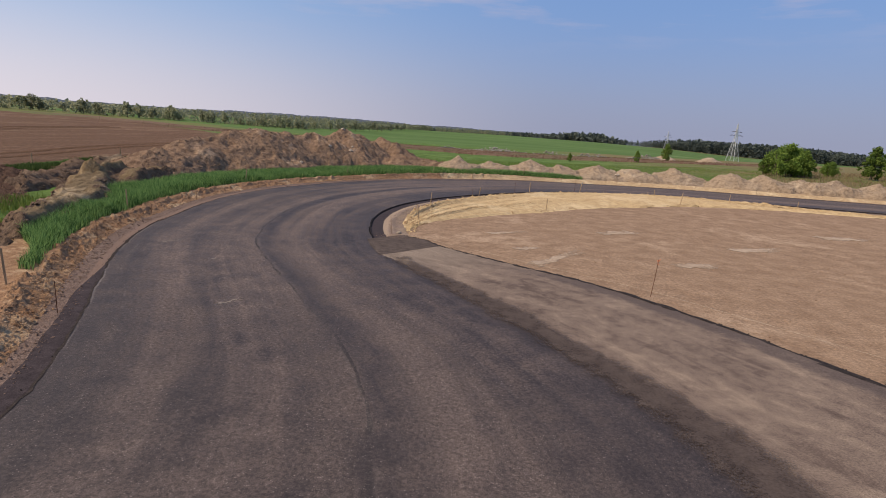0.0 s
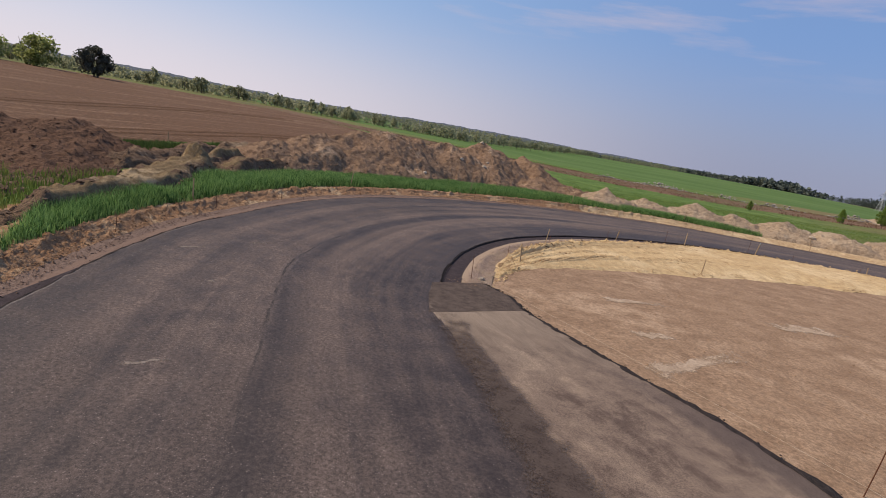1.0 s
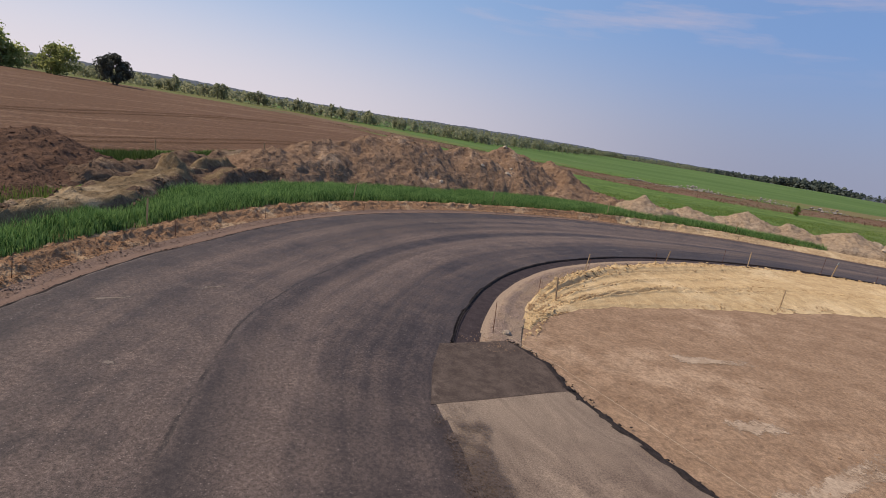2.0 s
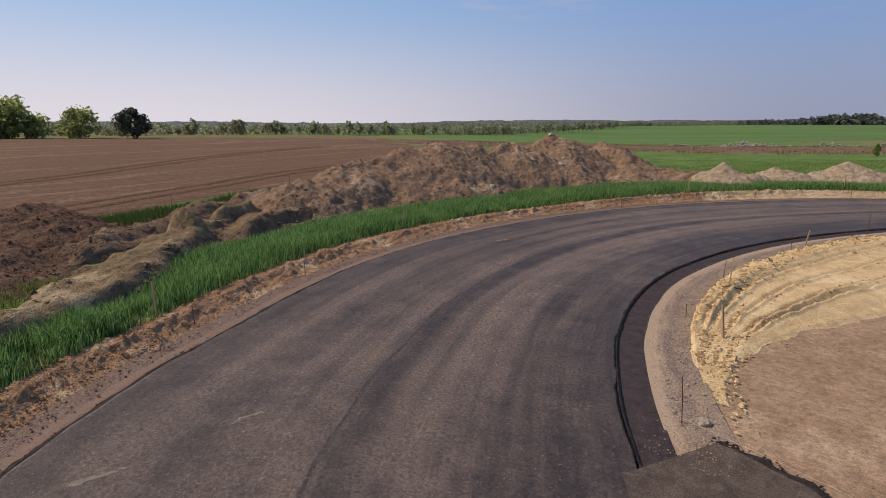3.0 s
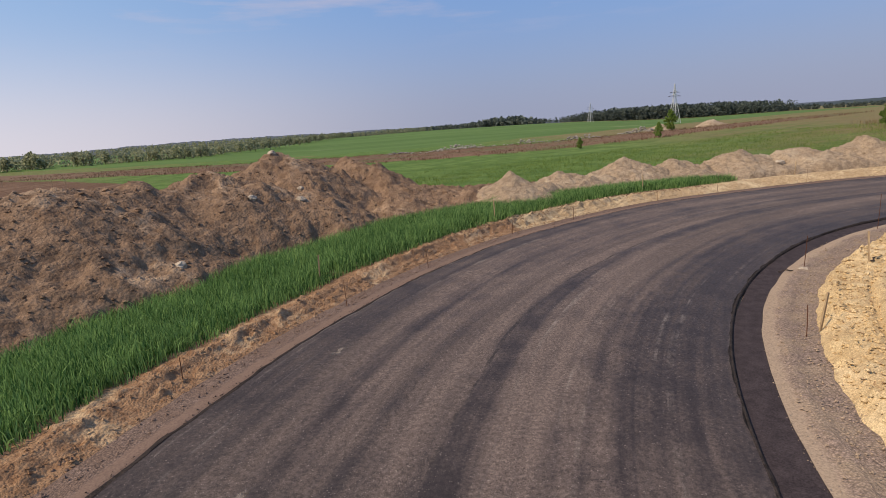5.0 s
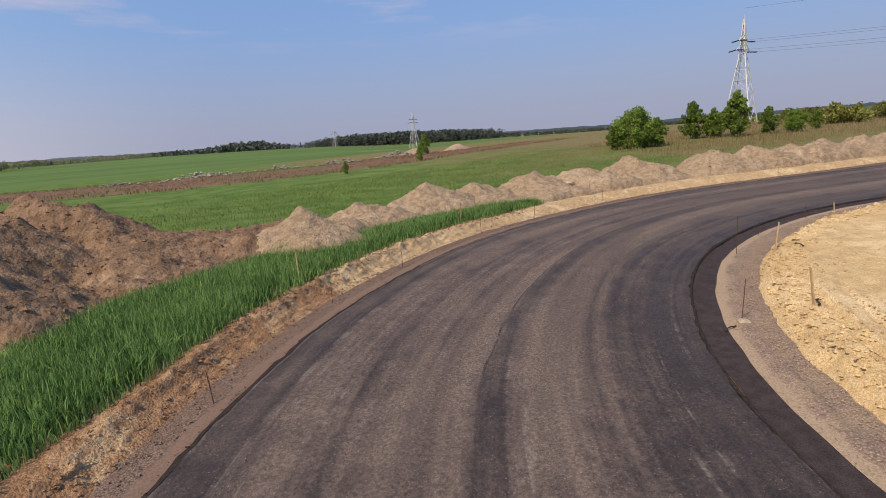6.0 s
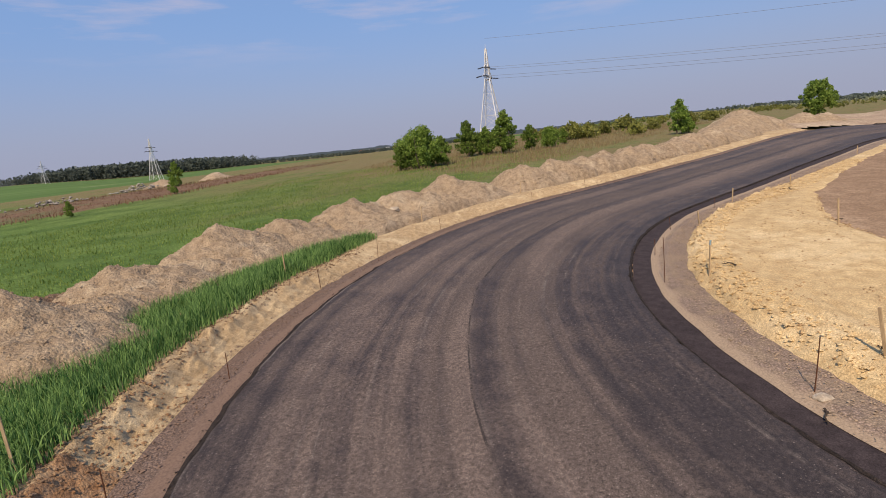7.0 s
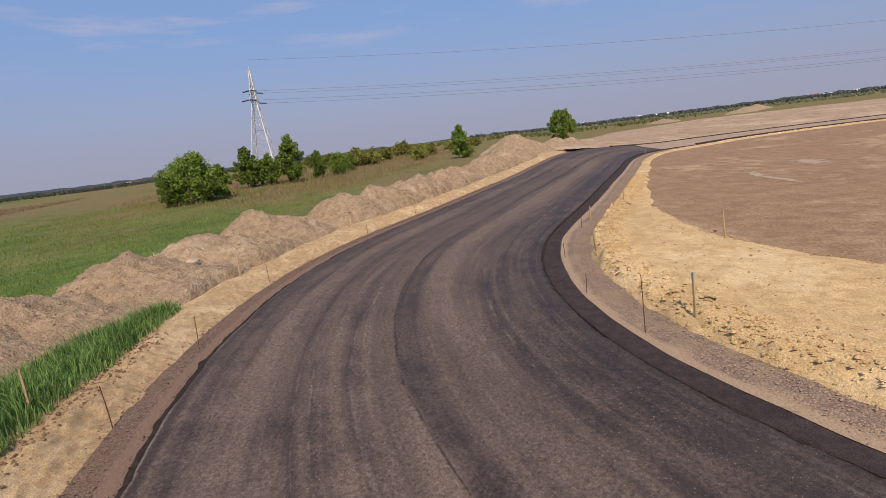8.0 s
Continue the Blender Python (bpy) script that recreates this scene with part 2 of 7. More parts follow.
def gravel_material(name, tone, sand, span):
    """Crushed stone mixed with sand; span gives the offsets between which a smooth sandy margin fades out."""
    m = Mat(name)
    p = m.pos()
    v = m.cells(p, 33.0)
    v2 = m.cells(p, 13.0)
    wide = m.noise(p, 1.6, 5.0, 0.6)
    grain = m.noise(p, 30.0, 3.0, 0.7)
    tint = m.node("ShaderNodeSeparateColor", {"Color": v.outputs["Color"]}).outputs["Red"]
    c = m.mix(tint, tuple(k * 0.62 for k in tone), tuple(min(1, k * 1.5) for k in tone))
    margin = m.ramp(m.math("ADD", m.axis(m.uv(), "Y"), m.math("MULTIPLY", m.math("SUBTRACT", wide, 0.5), 0.35)), span[0], span[1])
    c = m.mix(m.math("MAXIMUM", margin, m.ramp(wide, 0.42, 0.62, 0.15, 0.8)), c, sand)
    c = m.times(c, m.grey(m.ramp(grain, 0.25, 0.75, 0.75, 1.25)))
    c = m.times(c, m.grey(m.ramp(v.outputs["Distance"], 0.1, 0.7, 1.08, 0.7)), m.ramp(margin, 0.0, 1.0, 1.0, 0.15))
    h = m.math("ADD", m.math("MULTIPLY", v.outputs["Distance"], -0.7), m.math("MULTIPLY", v2.outputs["Distance"], -0.6))
    h = m.math("MULTIPLY", h, m.ramp(margin, 0.0, 1.0, 1.0, 0.12))
    return m.done(c, 0.92, m.bump(h, 0.8, 0.022), spec=0.2)


def meadow_material():
    """Spring grass with dry, brownish tracts."""
    m = Mat("meadow_grass")
    p = m.pos()
    wide = m.noise(p, 0.018, 5.0, 0.6, (1.0, 2.2, 1.0), 0.3)
    mid = m.noise(p, 0.35, 5.0, 0.65)
    fine = m.noise(p, 7.0, 4.0, 0.7)
    c = m.mix(m.ramp(mid, 0.32, 0.68), (0.068, 0.126, 0.028), (0.126, 0.198, 0.050))
    east = m.ramp(m.math("ADD", m.axis(p, "X"), m.math("MULTIPLY", wide, 60.0)), 40.0, 84.0, 0.0, 0.7)
    dry = m.math("ADD", m.ramp(wide, 0.56, 0.70, 0.0, 0.6), m.math("MULTIPLY", east, m.ramp(mid, 0.3, 0.6, 0.4, 1.0)))
    dry = m.math("ADD", dry, m.ramp(m.axis(p, "X"), -35.0, -75.0, 0.0, 0.45))
    tufts = m.noise(p, 0.11, 5.0, 0.65, (0.7, 1.5, 1.0), 0.6)
    dry = m.math("ADD", dry, m.math("MULTIPLY", m.ramp(tufts, 0.42, 0.58, 0.0, 0.85), m.ramp(m.axis(p, "X"), 20.0, 55.0)))
    c = m.mix(m.math("MINIMUM", dry, 0.9), c, (0.195, 0.150, 0.075))
    c = m.times(c, m.grey(m.ramp(fine, 0.25, 0.75, 0.6, 1.35)))
    return m.done(c, 0.95, m.bump(m.math("ADD", fine, mid), 0.9, 0.12), spec=0.1)


def crop_material(name, a, b, line, rows=(0.02, 0.004)):
    """A far field of young corn, with pale tramlines."""
    m = Mat(name)
    p = m.pos()
    wide = m.noise(p, 0.008, 4.0, 0.6, (1.0, 2.5, 1.0))
    mid = m.noise(p, 0.12, 5.0, 0.65, (0.5, 1.5, 1.0))
    c = m.mix(m.ramp(m.math("ADD", m.math("MULTIPLY", wide, 0.7), m.math("MULTIPLY", mid, 0.3)), 0.38, 0.62), a, b)
    band = m.noise(p, 1.0, 3.0, 0.5, (0.0022, 0.045, 1.0))
    c = m.mix(m.ramp(band, 0.60, 0.66, 0.0, 0.6), c, line)
    return m.done(c, 0.95, m.bump(mid, 0.6, 0.3), spec=0.1)


def leaf_material(name, a, b, glow=0.25):
    """Leaves and blades, a tone of its own on each island."""
    m = Mat(name)
    g = m.node("ShaderNodeNewGeometry")
    ob = m.node("ShaderNodeObjectInfo")
    wide = m.noise(g.outputs["Position"], 0.9, 3.0)
    r = m.math("ADD", m.math("MULTIPLY", g.outputs["Random Per Island"], 0.6), m.math("MULTIPLY", wide, 0.4))
    c = m.mix(m.ramp(r, 0.22, 0.78), a, b)
    c = m.times(c, m.grey(m.ramp(ob.outputs["Random"], 0.0, 1.0, 0.8, 1.15)))
    m.done(c, 0.75, spec=0.12)
    t = m.node("ShaderNodeBsdfTranslucent", {"Color": c})
    s = m.node("ShaderNodeMixShader", {0: glow})
    m.t.links.new(m.b.outputs[0], s.inputs[1])
    m.t.links.new(t.outputs[0], s.inputs[2])
    m.t.links.new(s.outputs[0], m.out.inputs["Surface"])
    return m.m


def plain_material(name, a, b, scale=6.0, rough=0.8, metal=0.0, relief=0.004, stretch=None):
    """Paint, wood, stone or metal with grain and stains."""
    m = Mat(name)
    g = m.node("ShaderNodeTexCoord").outputs["Object"]
    ob = m.node("ShaderNodeObjectInfo")
    n1 = m.noise(g, scale, 5.0, 0.6, stretch)
    n2 = m.noise(g, scale * 7, 3.0, 0.6, stretch)
    c = m.mix(m.ramp(n1, 0.3, 0.7), a, b)
    c = m.times(c, m.grey(m.ramp(n2, 0.25, 0.75, 0.8, 1.18)))
    c = m.times(c, m.grey(m.ramp(ob.outputs["Random"], 0.0, 1.0, 0.82, 1.12)))
    return m.done(c, rough, m.bump(m.math("ADD", n1, n2), 0.5, relief), metal)


ASPHALT = asphalt_material()
FRESH = soil_material("fresh_black_asphalt", (0.033, 0.025, 0.026), (0.055, 0.042, 0.043), (0.085, 0.067, 0.064), 0.6, 0.008, (0.66, 0.85), False)
ASPHALT_EDGE = soil_material("broken_asphalt_edge", (0.024, 0.019, 0.017), (0.052, 0.040, 0.035), (0.105, 0.080, 0.062), 0.3, 0.03, (0.6, 0.85))
SOIL = soil_material("brown_levelled_soil", (0.226, 0.145, 0.090), (0.304, 0.204, 0.130), (0.420, 0.302, 0.202), 2.2, 0.02, (0.52, 0.70), True, (0.8, 1.2, 1.0), 20.0)
SAND = soil_material("yellow_sand", (0.425, 0.295, 0.152), (0.545, 0.398, 0.212), (0.610, 0.468, 0.275), 0.9, 0.014, (0.48, 0.7), False)
BANK = soil_material("reddish_sandy_clay", (0.240, 0.130, 0.069), (0.368, 0.226, 0.128), (0.530, 0.380, 0.230), 0.4, 0.035, (0.5, 0.68), crumbs=0.2)
DIRT = soil_material("grey_brown_heap_earth", (0.148, 0.092, 0.058), (0.268, 0.176, 0.113), (0.40, 0.288, 0.192), 0.9, 0.05, (0.55, 0.72))
PALE_DIRT = soil_material("pale_sandy_heap_earth", (0.258, 0.188, 0.126), (0.398, 0.302, 0.204), (0.505, 0.406, 0.286), 0.7, 0.06, (0.5, 0.75))
DARK_DIRT = soil_material("dark_moist_heap_earth", (0.092, 0.050, 0.031), (0.165, 0.095, 0.060), (0.245, 0.150, 0.098), 0.55, 0.05, (0.6, 0.8))
PLOUGH = soil_material("harrowed_field_soil", (0.104, 0.056, 0.032), (0.158, 0.090, 0.051), (0.225, 0.142, 0.088), 1.0, 0.06, (0.51, 0.66), True, (0.10, 1.7, 1.0), -84.0)
RUT_SOIL = soil_material("pressed_field_soil", (0.105, 0.058, 0.034), (0.155, 0.090, 0.053), (0.215, 0.138, 0.088), 1.0, 0.04, (0.62, 0.8))
WASTE = soil_material("pinkish_earthwork_sand", (0.30, 0.215, 0.15), (0.40, 0.30, 0.21), (0.50, 0.40, 0.28), 8.0, 0.05, (0.5, 0.7), False, (0.6, 2.0, 1.0))


def pavement_material():
    """Old dusty pavement: streaks along it, a darker clean margin towards the soil."""
    m = Mat("worn_dusty_pavement")
    p, uv = m.pos(), m.uv()
    along = m.noise(uv, 1.0, 6.0, 0.66, (0.45, 1.5, 1.0), 0.8)
    mid = m.noise(p, 2.6, 7.0, 0.72)
    wide = m.noise(p, 0.5, 4.0, 0.6)
    grain = m.noise(p, 40.0, 3.0, 0.7)
    dust = m.math("ADD", m.math("MULTIPLY", along, 0.35), m.math("ADD", m.math("MULTIPLY", mid, 0.40), m.math("MULTIPLY", wide, 0.25)))
    c = m.mix(m.ramp(dust, 0.38, 0.52), (0.096, 0.067, 0.053), (0.180, 0.132, 0.100))
    c = m.mix(m.ramp(dust, 0.50, 0.62, 0.0, 0.9), c, (0.275, 0.205, 0.148))
    edge = m.ramp(m.math("ADD", m.axis(uv, "Y"), m.math("MULTIPLY", mid, 0.6)), 1.15, 0.75)
    c = m.mix(m.math("MULTIPLY", edge, m.ramp(m.axis(uv, "X"), 2.0, 7.0, 0.1, 0.75)), c, (0.075, 0.057, 0.052))
    swept = m.math("ADD", m.axis(uv, "X"), m.math("MULTIPLY", m.math("SUBTRACT", mid, 0.5), 2.6))
    c = m.mix(m.ramp(swept, 0.3, 4.5, 0.8, 0.0), c, m.mix(m.ramp(along, 0.35, 0.65), (0.195, 0.150, 0.112), (0.275, 0.215, 0.160)))
    c = m.times(c, m.grey(m.ramp(grain, 0.25, 0.75, 0.62, 1.38)))
    return m.done(c, 0.92, m.bump(m.math("ADD", m.math("MULTIPLY", grain, 0.5), mid), 0.7, 0.02), spec=0.2)


OLD_PAVE = pavement_material()
GRAVEL_IN = gravel_material("reddish_gravel", (0.235, 0.170, 0.135), (0.33, 0.245, 0.17), (-0.95, -0.70))
GRAVEL_OUT = gravel_material("brown_gravel", (0.182, 0.127, 0.101), (0.182, 0.120, 0.089), (0.46, 0.30))
VERGE_SAND = soil_material("dull_verge_sand", (0.34, 0.235, 0.130), (0.48, 0.35, 0.205), (0.57, 0.44, 0.27), 0.4, 0.03, (0.46, 0.66), False)
# Darker, browner sand for the clods along the ruts.
RUT_SAND = soil_material("brown_rut_sand", (0.30, 0.19, 0.10), (0.44, 0.30, 0.165), (0.54, 0.40, 0.23), 0.5, 0.02, (0.5, 0.7))
MEADOW = meadow_material()
CROP = crop_material("green_corn_field", (0.066, 0.124, 0.030), (0.098, 0.164, 0.046), (0.19, 0.225, 0.10))
CROP_DARK = crop_material("darker_corn_field", (0.055, 0.115, 0.024), (0.085, 0.15, 0.036), (0.16, 0.17, 0.07))
REED_SOIL = soil_material("matted_dead_reed", (0.135, 0.078, 0.048), (0.190, 0.118, 0.072), (0.115, 0.120, 0.050), 4.0, 0.05, (0.50, 0.66), False, (0.4, 1.6, 1.0))
WHEAT = leaf_material("green_wheat_blade", (0.027, 0.105, 0.026), (0.335, 0.535, 0.175), 0.40)
WEED = leaf_material("yellow_green_weed", (0.095, 0.155, 0.030), (0.21, 0.27, 0.07), 0.35)
STRAW = leaf_material("dry_grass_blade", (0.19, 0.135, 0.07), (0.34, 0.265, 0.15), 0.2)
REED = leaf_material("red_brown_reed", (0.140, 0.080, 0.050), (0.215, 0.130, 0.082), 0.20)
LEAF = leaf_material("spring_leaf", (0.095, 0.165, 0.030), (0.235, 0.335, 0.075), 0.45)
LEAF_DARK = leaf_material("dark_needle", (0.062, 0.066, 0.050), (0.100, 0.105, 0.078), 0.20)
# Far leaf lightened: haze over the distance is put into the base colour.
LEAF_FAR = leaf_material("haze_pale_far_leaf", (0.270, 0.285, 0.180), (0.400, 0.410, 0.260), 0.65)
LEAF_FIELD = leaf_material("field_tree_leaf", (0.240, 0.290, 0.095), (0.460, 0.490, 0.200), 0.62)
WEED_DARK = leaf_material("dark_margin_grass", (0.035, 0.066, 0.016), (0.082, 0.122, 0.034), 0.3)
# Crown colour carries some bluish distance haze.
LEAF_PINE = leaf_material("far_pine_crown", (0.082, 0.105, 0.092), (0.120, 0.148, 0.122), 0.25)
# Blue-grey base colour: the distance haze over this wood is put into it.
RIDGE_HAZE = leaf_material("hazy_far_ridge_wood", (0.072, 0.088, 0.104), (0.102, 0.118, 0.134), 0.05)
RIDGE = leaf_material("far_ridge_wood", (0.045, 0.060, 0.062), (0.062, 0.078, 0.076), 0.05)
LEAF_GOLD = leaf_material("yellowish_shrub_leaf", (0.160, 0.180, 0.045), (0.270, 0.270, 0.080), 0.38)
BARK = plain_material("grey_brown_bark", (0.09, 0.07, 0.052), (0.17, 0.135, 0.10), 5.0, 0.9, 0.0, 0.02, (1, 1, 0.3))
WOOD = plain_material("weathered_pale_wood", (0.30, 0.205, 0.115), (0.46, 0.34, 0.20), 10.0, 0.8, 0.0, 0.004, (1, 1, 0.15))
RUST = plain_material("rusty_steel_rod", (0.10, 0.038, 0.022), (0.19, 0.085, 0.045), 20.0, 0.7, 0.5)
ORANGE = plain_material("orange_marking_paint", (0.55, 0.12, 0.04), (0.72, 0.22, 0.09), 20.0, 0.6)
BLUE = plain_material("blue_marking_paint", (0.14, 0.26, 0.32), (0.22, 0.36, 0.42), 20.0, 0.6)
STONE = plain_material("pale_field_stone", (0.31, 0.25, 0.185), (0.47, 0.395, 0.305), 4.0, 0.85, 0.0, 0.02)
GRIT = plain_material("dusty_grit", (0.12, 0.095, 0.08), (0.24, 0.195, 0.16), 4.0, 0.9, 0.0, 0.004)
CONCRETE = plain_material("broken_concrete", (0.22, 0.20, 0.175), (0.36, 0.33, 0.295), 3.0, 0.9, 0.0, 0.02)
STEEL = plain_material("galvanised_lattice_steel", (0.50, 0.51, 0.52), (0.66, 0.67, 0.68), 2.0, 0.6, 0.1)
GLASS_DARK = plain_material("dark_brown_insulator", (0.018, 0.014, 0.014), (0.035, 0.028, 0.026), 4.0, 0.3)
WIRE = plain_material("grey_aluminium_wire", (0.16, 0.16, 0.17), (0.24, 0.24, 0.25), 1.0, 0.5, 0.6)
STRING = plain_material("pale_cord", (0.42, 0.36, 0.27), (0.55, 0.48, 0.36), 10.0, 0.9)
TWIG = plain_material("dark_twig_bark", (0.035, 0.024, 0.017), (0.075, 0.052, 0.036), 12.0, 0.9)
WALL = plain_material("white_plaster", (0.38, 0.37, 0.34), (0.50, 0.48, 0.45), 0.5, 0.9)
ROOF = plain_material("red_tile_roof", (0.22, 0.07, 0.045), (0.34, 0.12, 0.075), 1.0, 0.85)
PANE = plain_material("dark_window_glass", (0.02, 0.025, 0.03), (0.04, 0.045, 0.05), 1.0, 0.15)

# ---- mesh helpers ----


def part(name, bm, material, parent=None, label=""):
    """Links a bmesh, or a ready mesh, as one object."""
    if isinstance(bm, bmesh.types.BMesh):
        me = bpy.data.meshes.new(name)
        bm.to_mesh(me)
        bm.free()
    else:
        me = bm
    if material is not None and not me.materials:
        me.materials.append(material)
    ob = new(name, me)
    if parent is not None:
        ob.parent = parent
    if label:
        ob["label"] = label
    return ob


def mesh_np(name, verts, faces, smooth=True, uv=None):
    """A mesh from arrays: faces all of one corner count."""
    me = bpy.data.meshes.new(name)
    verts, faces = np.asarray(verts, np.float32), np.asarray(faces, np.int32)
    k = faces.shape[1]
    me.vertices.add(len(verts))
    me.vertices.foreach_set("co", verts.ravel())
    me.loops.add(faces.size)
    me.loops.foreach_set("vertex_index", faces.ravel())
    me.polygons.add(len(faces))
    me.polygons.foreach_set("loop_start", np.arange(0, faces.size, k, dtype=np.int32))
    me.polygons.foreach_set("use_smooth", np.full(len(faces), smooth, dtype=bool))
    if uv is not None:
        layer = me.uv_layers.new(name="UVMap")
        layer.data.foreach_set("uv", np.asarray(uv, np.float32)[faces.ravel()].ravel())
    me.update(calc_edges=True)
    me.validate()
    return me


def grid_faces(rows, cols, wrap=False):
    i = np.arange(rows - 1)[:, None] * cols
    j = np.arange(cols if wrap else cols - 1)[None, :]
    k = (j + 1) % cols
    return np.stack([i + j, i + k, i + cols + k, i + cols + j], -1).reshape(-1, 4)


def _hash(ix, iy, seed):
    h = (ix.astype(np.int64) * 374761393 + iy.astype(np.int64) * 668265263 + seed * 974634777) & 0x7FFFFFFF
    h = ((h ^ (h >> 13)) * 1274126177) & 0x7FFFFFFF
    return ((h ^ (h >> 16)) & 0xFFFF) / 65535.0


def vnoise(x, y, seed=0):
    """Smooth value noise, 0 to 1."""
    ix, iy = np.floor(x), np.floor(y)
    fx, fy = x - ix, y - iy
    fx, fy = fx * fx * (3 - 2 * fx), fy * fy * (3 - 2 * fy)
    a, b = _hash(ix, iy, seed), _hash(ix + 1, iy, seed)
    c, d = _hash(ix, iy + 1, seed), _hash(ix + 1, iy + 1, seed)
    return (a * (1 - fx) + b * fx) * (1 - fy) + (c * (1 - fx) + d * fx) * fy


def fbm(x, y, seed=0, octaves=4, gain=0.5):
    """Layered noise, about -1 to 1."""
    x, y = np.asarray(x, float), np.asarray(y, float)
    s, amp, tot = 0.0, 1.0, 0.0
    for o in range(octaves):
        s = s + amp * (vnoise(x * 2 ** o + 17.3 * o, y * 2 ** o - 9.1 * o, seed + o) * 2 - 1)
        tot += amp
        amp *= gain
    return s / tot


def ease(a, b, v):
    t = np.clip((np.asarray(v, float) - a) / (b - a), 0, 1)
    return t * t * (3 - 2 * t)


# ---- plan of the road ----
CENTRE = np.array((15.34, 26.27))
PAIRS = [((6.0, -70.0), (-4.6, -70.0)), ((6.0, -30.0), (-4.6, -30.0)), ((5.9, -8.0), (-4.7, -8.0)), ((5.65, 1.0), (-4.85, 1.0)), ((4.95, 6.5), (-5.45, 6.3)), ((3.7, 10.0), (-6.9, 10.0)),
         ((1.95, 12.8), (-8.35, 12.8)), ((0.4, 15.1), (-9.6, 15.4)), ((-1.85, 18.4), (-10.75, 18.4)), ((-2.6, 20.8), (-11.35, 20.8))]
for a in range(190, 66, -9):
    u = np.array((math.cos(radians(a)), math.sin(radians(a))))
    PAIRS.append((tuple(CENTRE + np.interp(a, (64, 110, 126, 150, 165, 178), (18.68, 18.76, 18.6, 18.42, 18.62, 18.72)) * u),
                  tuple(CENTRE + np.interp(a, (64, 80, 92, 104, 120, 134, 150, 158, 170, 176, 190), (26.75, 26.8, 26.84, 26.74, 26.8, 26.7, 26.6, 26.7, 26.9, 27.05, 27.15)) * u)))
PAIRS += [((27.2, 42.0), (29.6, 49.6)), ((33.0, 40.2), (35.4, 47.6)), ((42.0, 37.4), (44.6, 44.6)), ((51.6, 34.5), (54.0, 42.0)), ((61.5, 30.2), (66.0, 38.6)),
          ((70.5, 23.6), (77.5, 33.5)), ((77.5, 14.0), (87.5, 23.0)), ((81.5, 2.0), (93.0, 6.0)), ((83.0, -12.0), (95.0, -12.0)), ((83.0, -40.0), (95.0, -40.0))]


def smooth_line(points, step=0.25):
    """A Catmull-Rom line through pairs, in even steps of its mean."""
    p = np.array([np.r_[a, b] for a, b in points])
    q = np.vstack([2 * p[0] - p[1], p, 2 * p[-1] - p[-2]])
    out = []
    for i in range(1, len(q) - 2):
        n = max(2, int(np.linalg.norm(q[i + 1] - q[i]) / 1.4 / 0.05))
        t = np.linspace(0, 1, n, endpoint=False)[:, None]
        out.append(0.5 * (2 * q[i] + (q[i + 1] - q[i - 1]) * t + (2 * q[i - 1] - 5 * q[i] + 4 * q[i + 1] - q[i + 2]) * t ** 2 + (3 * q[i] - q[i - 1] - 3 * q[i + 1] + q[i + 2]) * t ** 3))
    line = np.vstack(out)
    mid = (line[:, :2] + line[:, 2:]) / 2
    s = np.r_[0, np.cumsum(np.hypot(*np.diff(mid, axis=0).T))]
    want = np.arange(0, s[-1], step)
    return np.stack([np.interp(want, s, line[:, k]) for k in range(4)], 1), want


LINE, S = smooth_line(PAIRS)
INNER, OUTER = LINE[:, :2], LINE[:, 2:]
SIDE = (OUTER - INNER) / np.linalg.norm(OUTER - INNER, axis=1)[:, None]
WIDTH = np.linalg.norm(OUTER - INNER, axis=1)


def nearest_s(x, y):
    mid = (INNER + OUTER) / 2
    return S[np.argmin(np.hypot(mid[:, 0] - x, mid[:, 1] - y))]


S_CORNER = S[np.argmin(np.hypot(INNER[:, 0] + 2.6, INNER[:, 1] - 20.8))]


def outward(x, y):
    """Signed distance from the road's outer edge, positive away from the bend, and the station."""
    x, y = np.asarray(x, float).ravel(), np.asarray(y, float).ravel()
    d, st = np.zeros(len(x)), np.zeros(len(x), int)
    for i in range(0, len(x), 4000):
        dx, dy = x[i:i + 4000, None] - OUTER[None, :, 0], y[i:i + 4000, None] - OUTER[None, :, 1]
        r = dx * dx + dy * dy
        k = r.argmin(1)
        a = np.arange(len(k))
        side = dx[a, k] * SIDE[k, 0] + dy[a, k] * SIDE[k, 1]
        d[i:i + 4000] = np.sign(side) * np.sqrt(r[a, k])
        st[i:i + 4000] = k
    return d, st


BANKING = 0.22


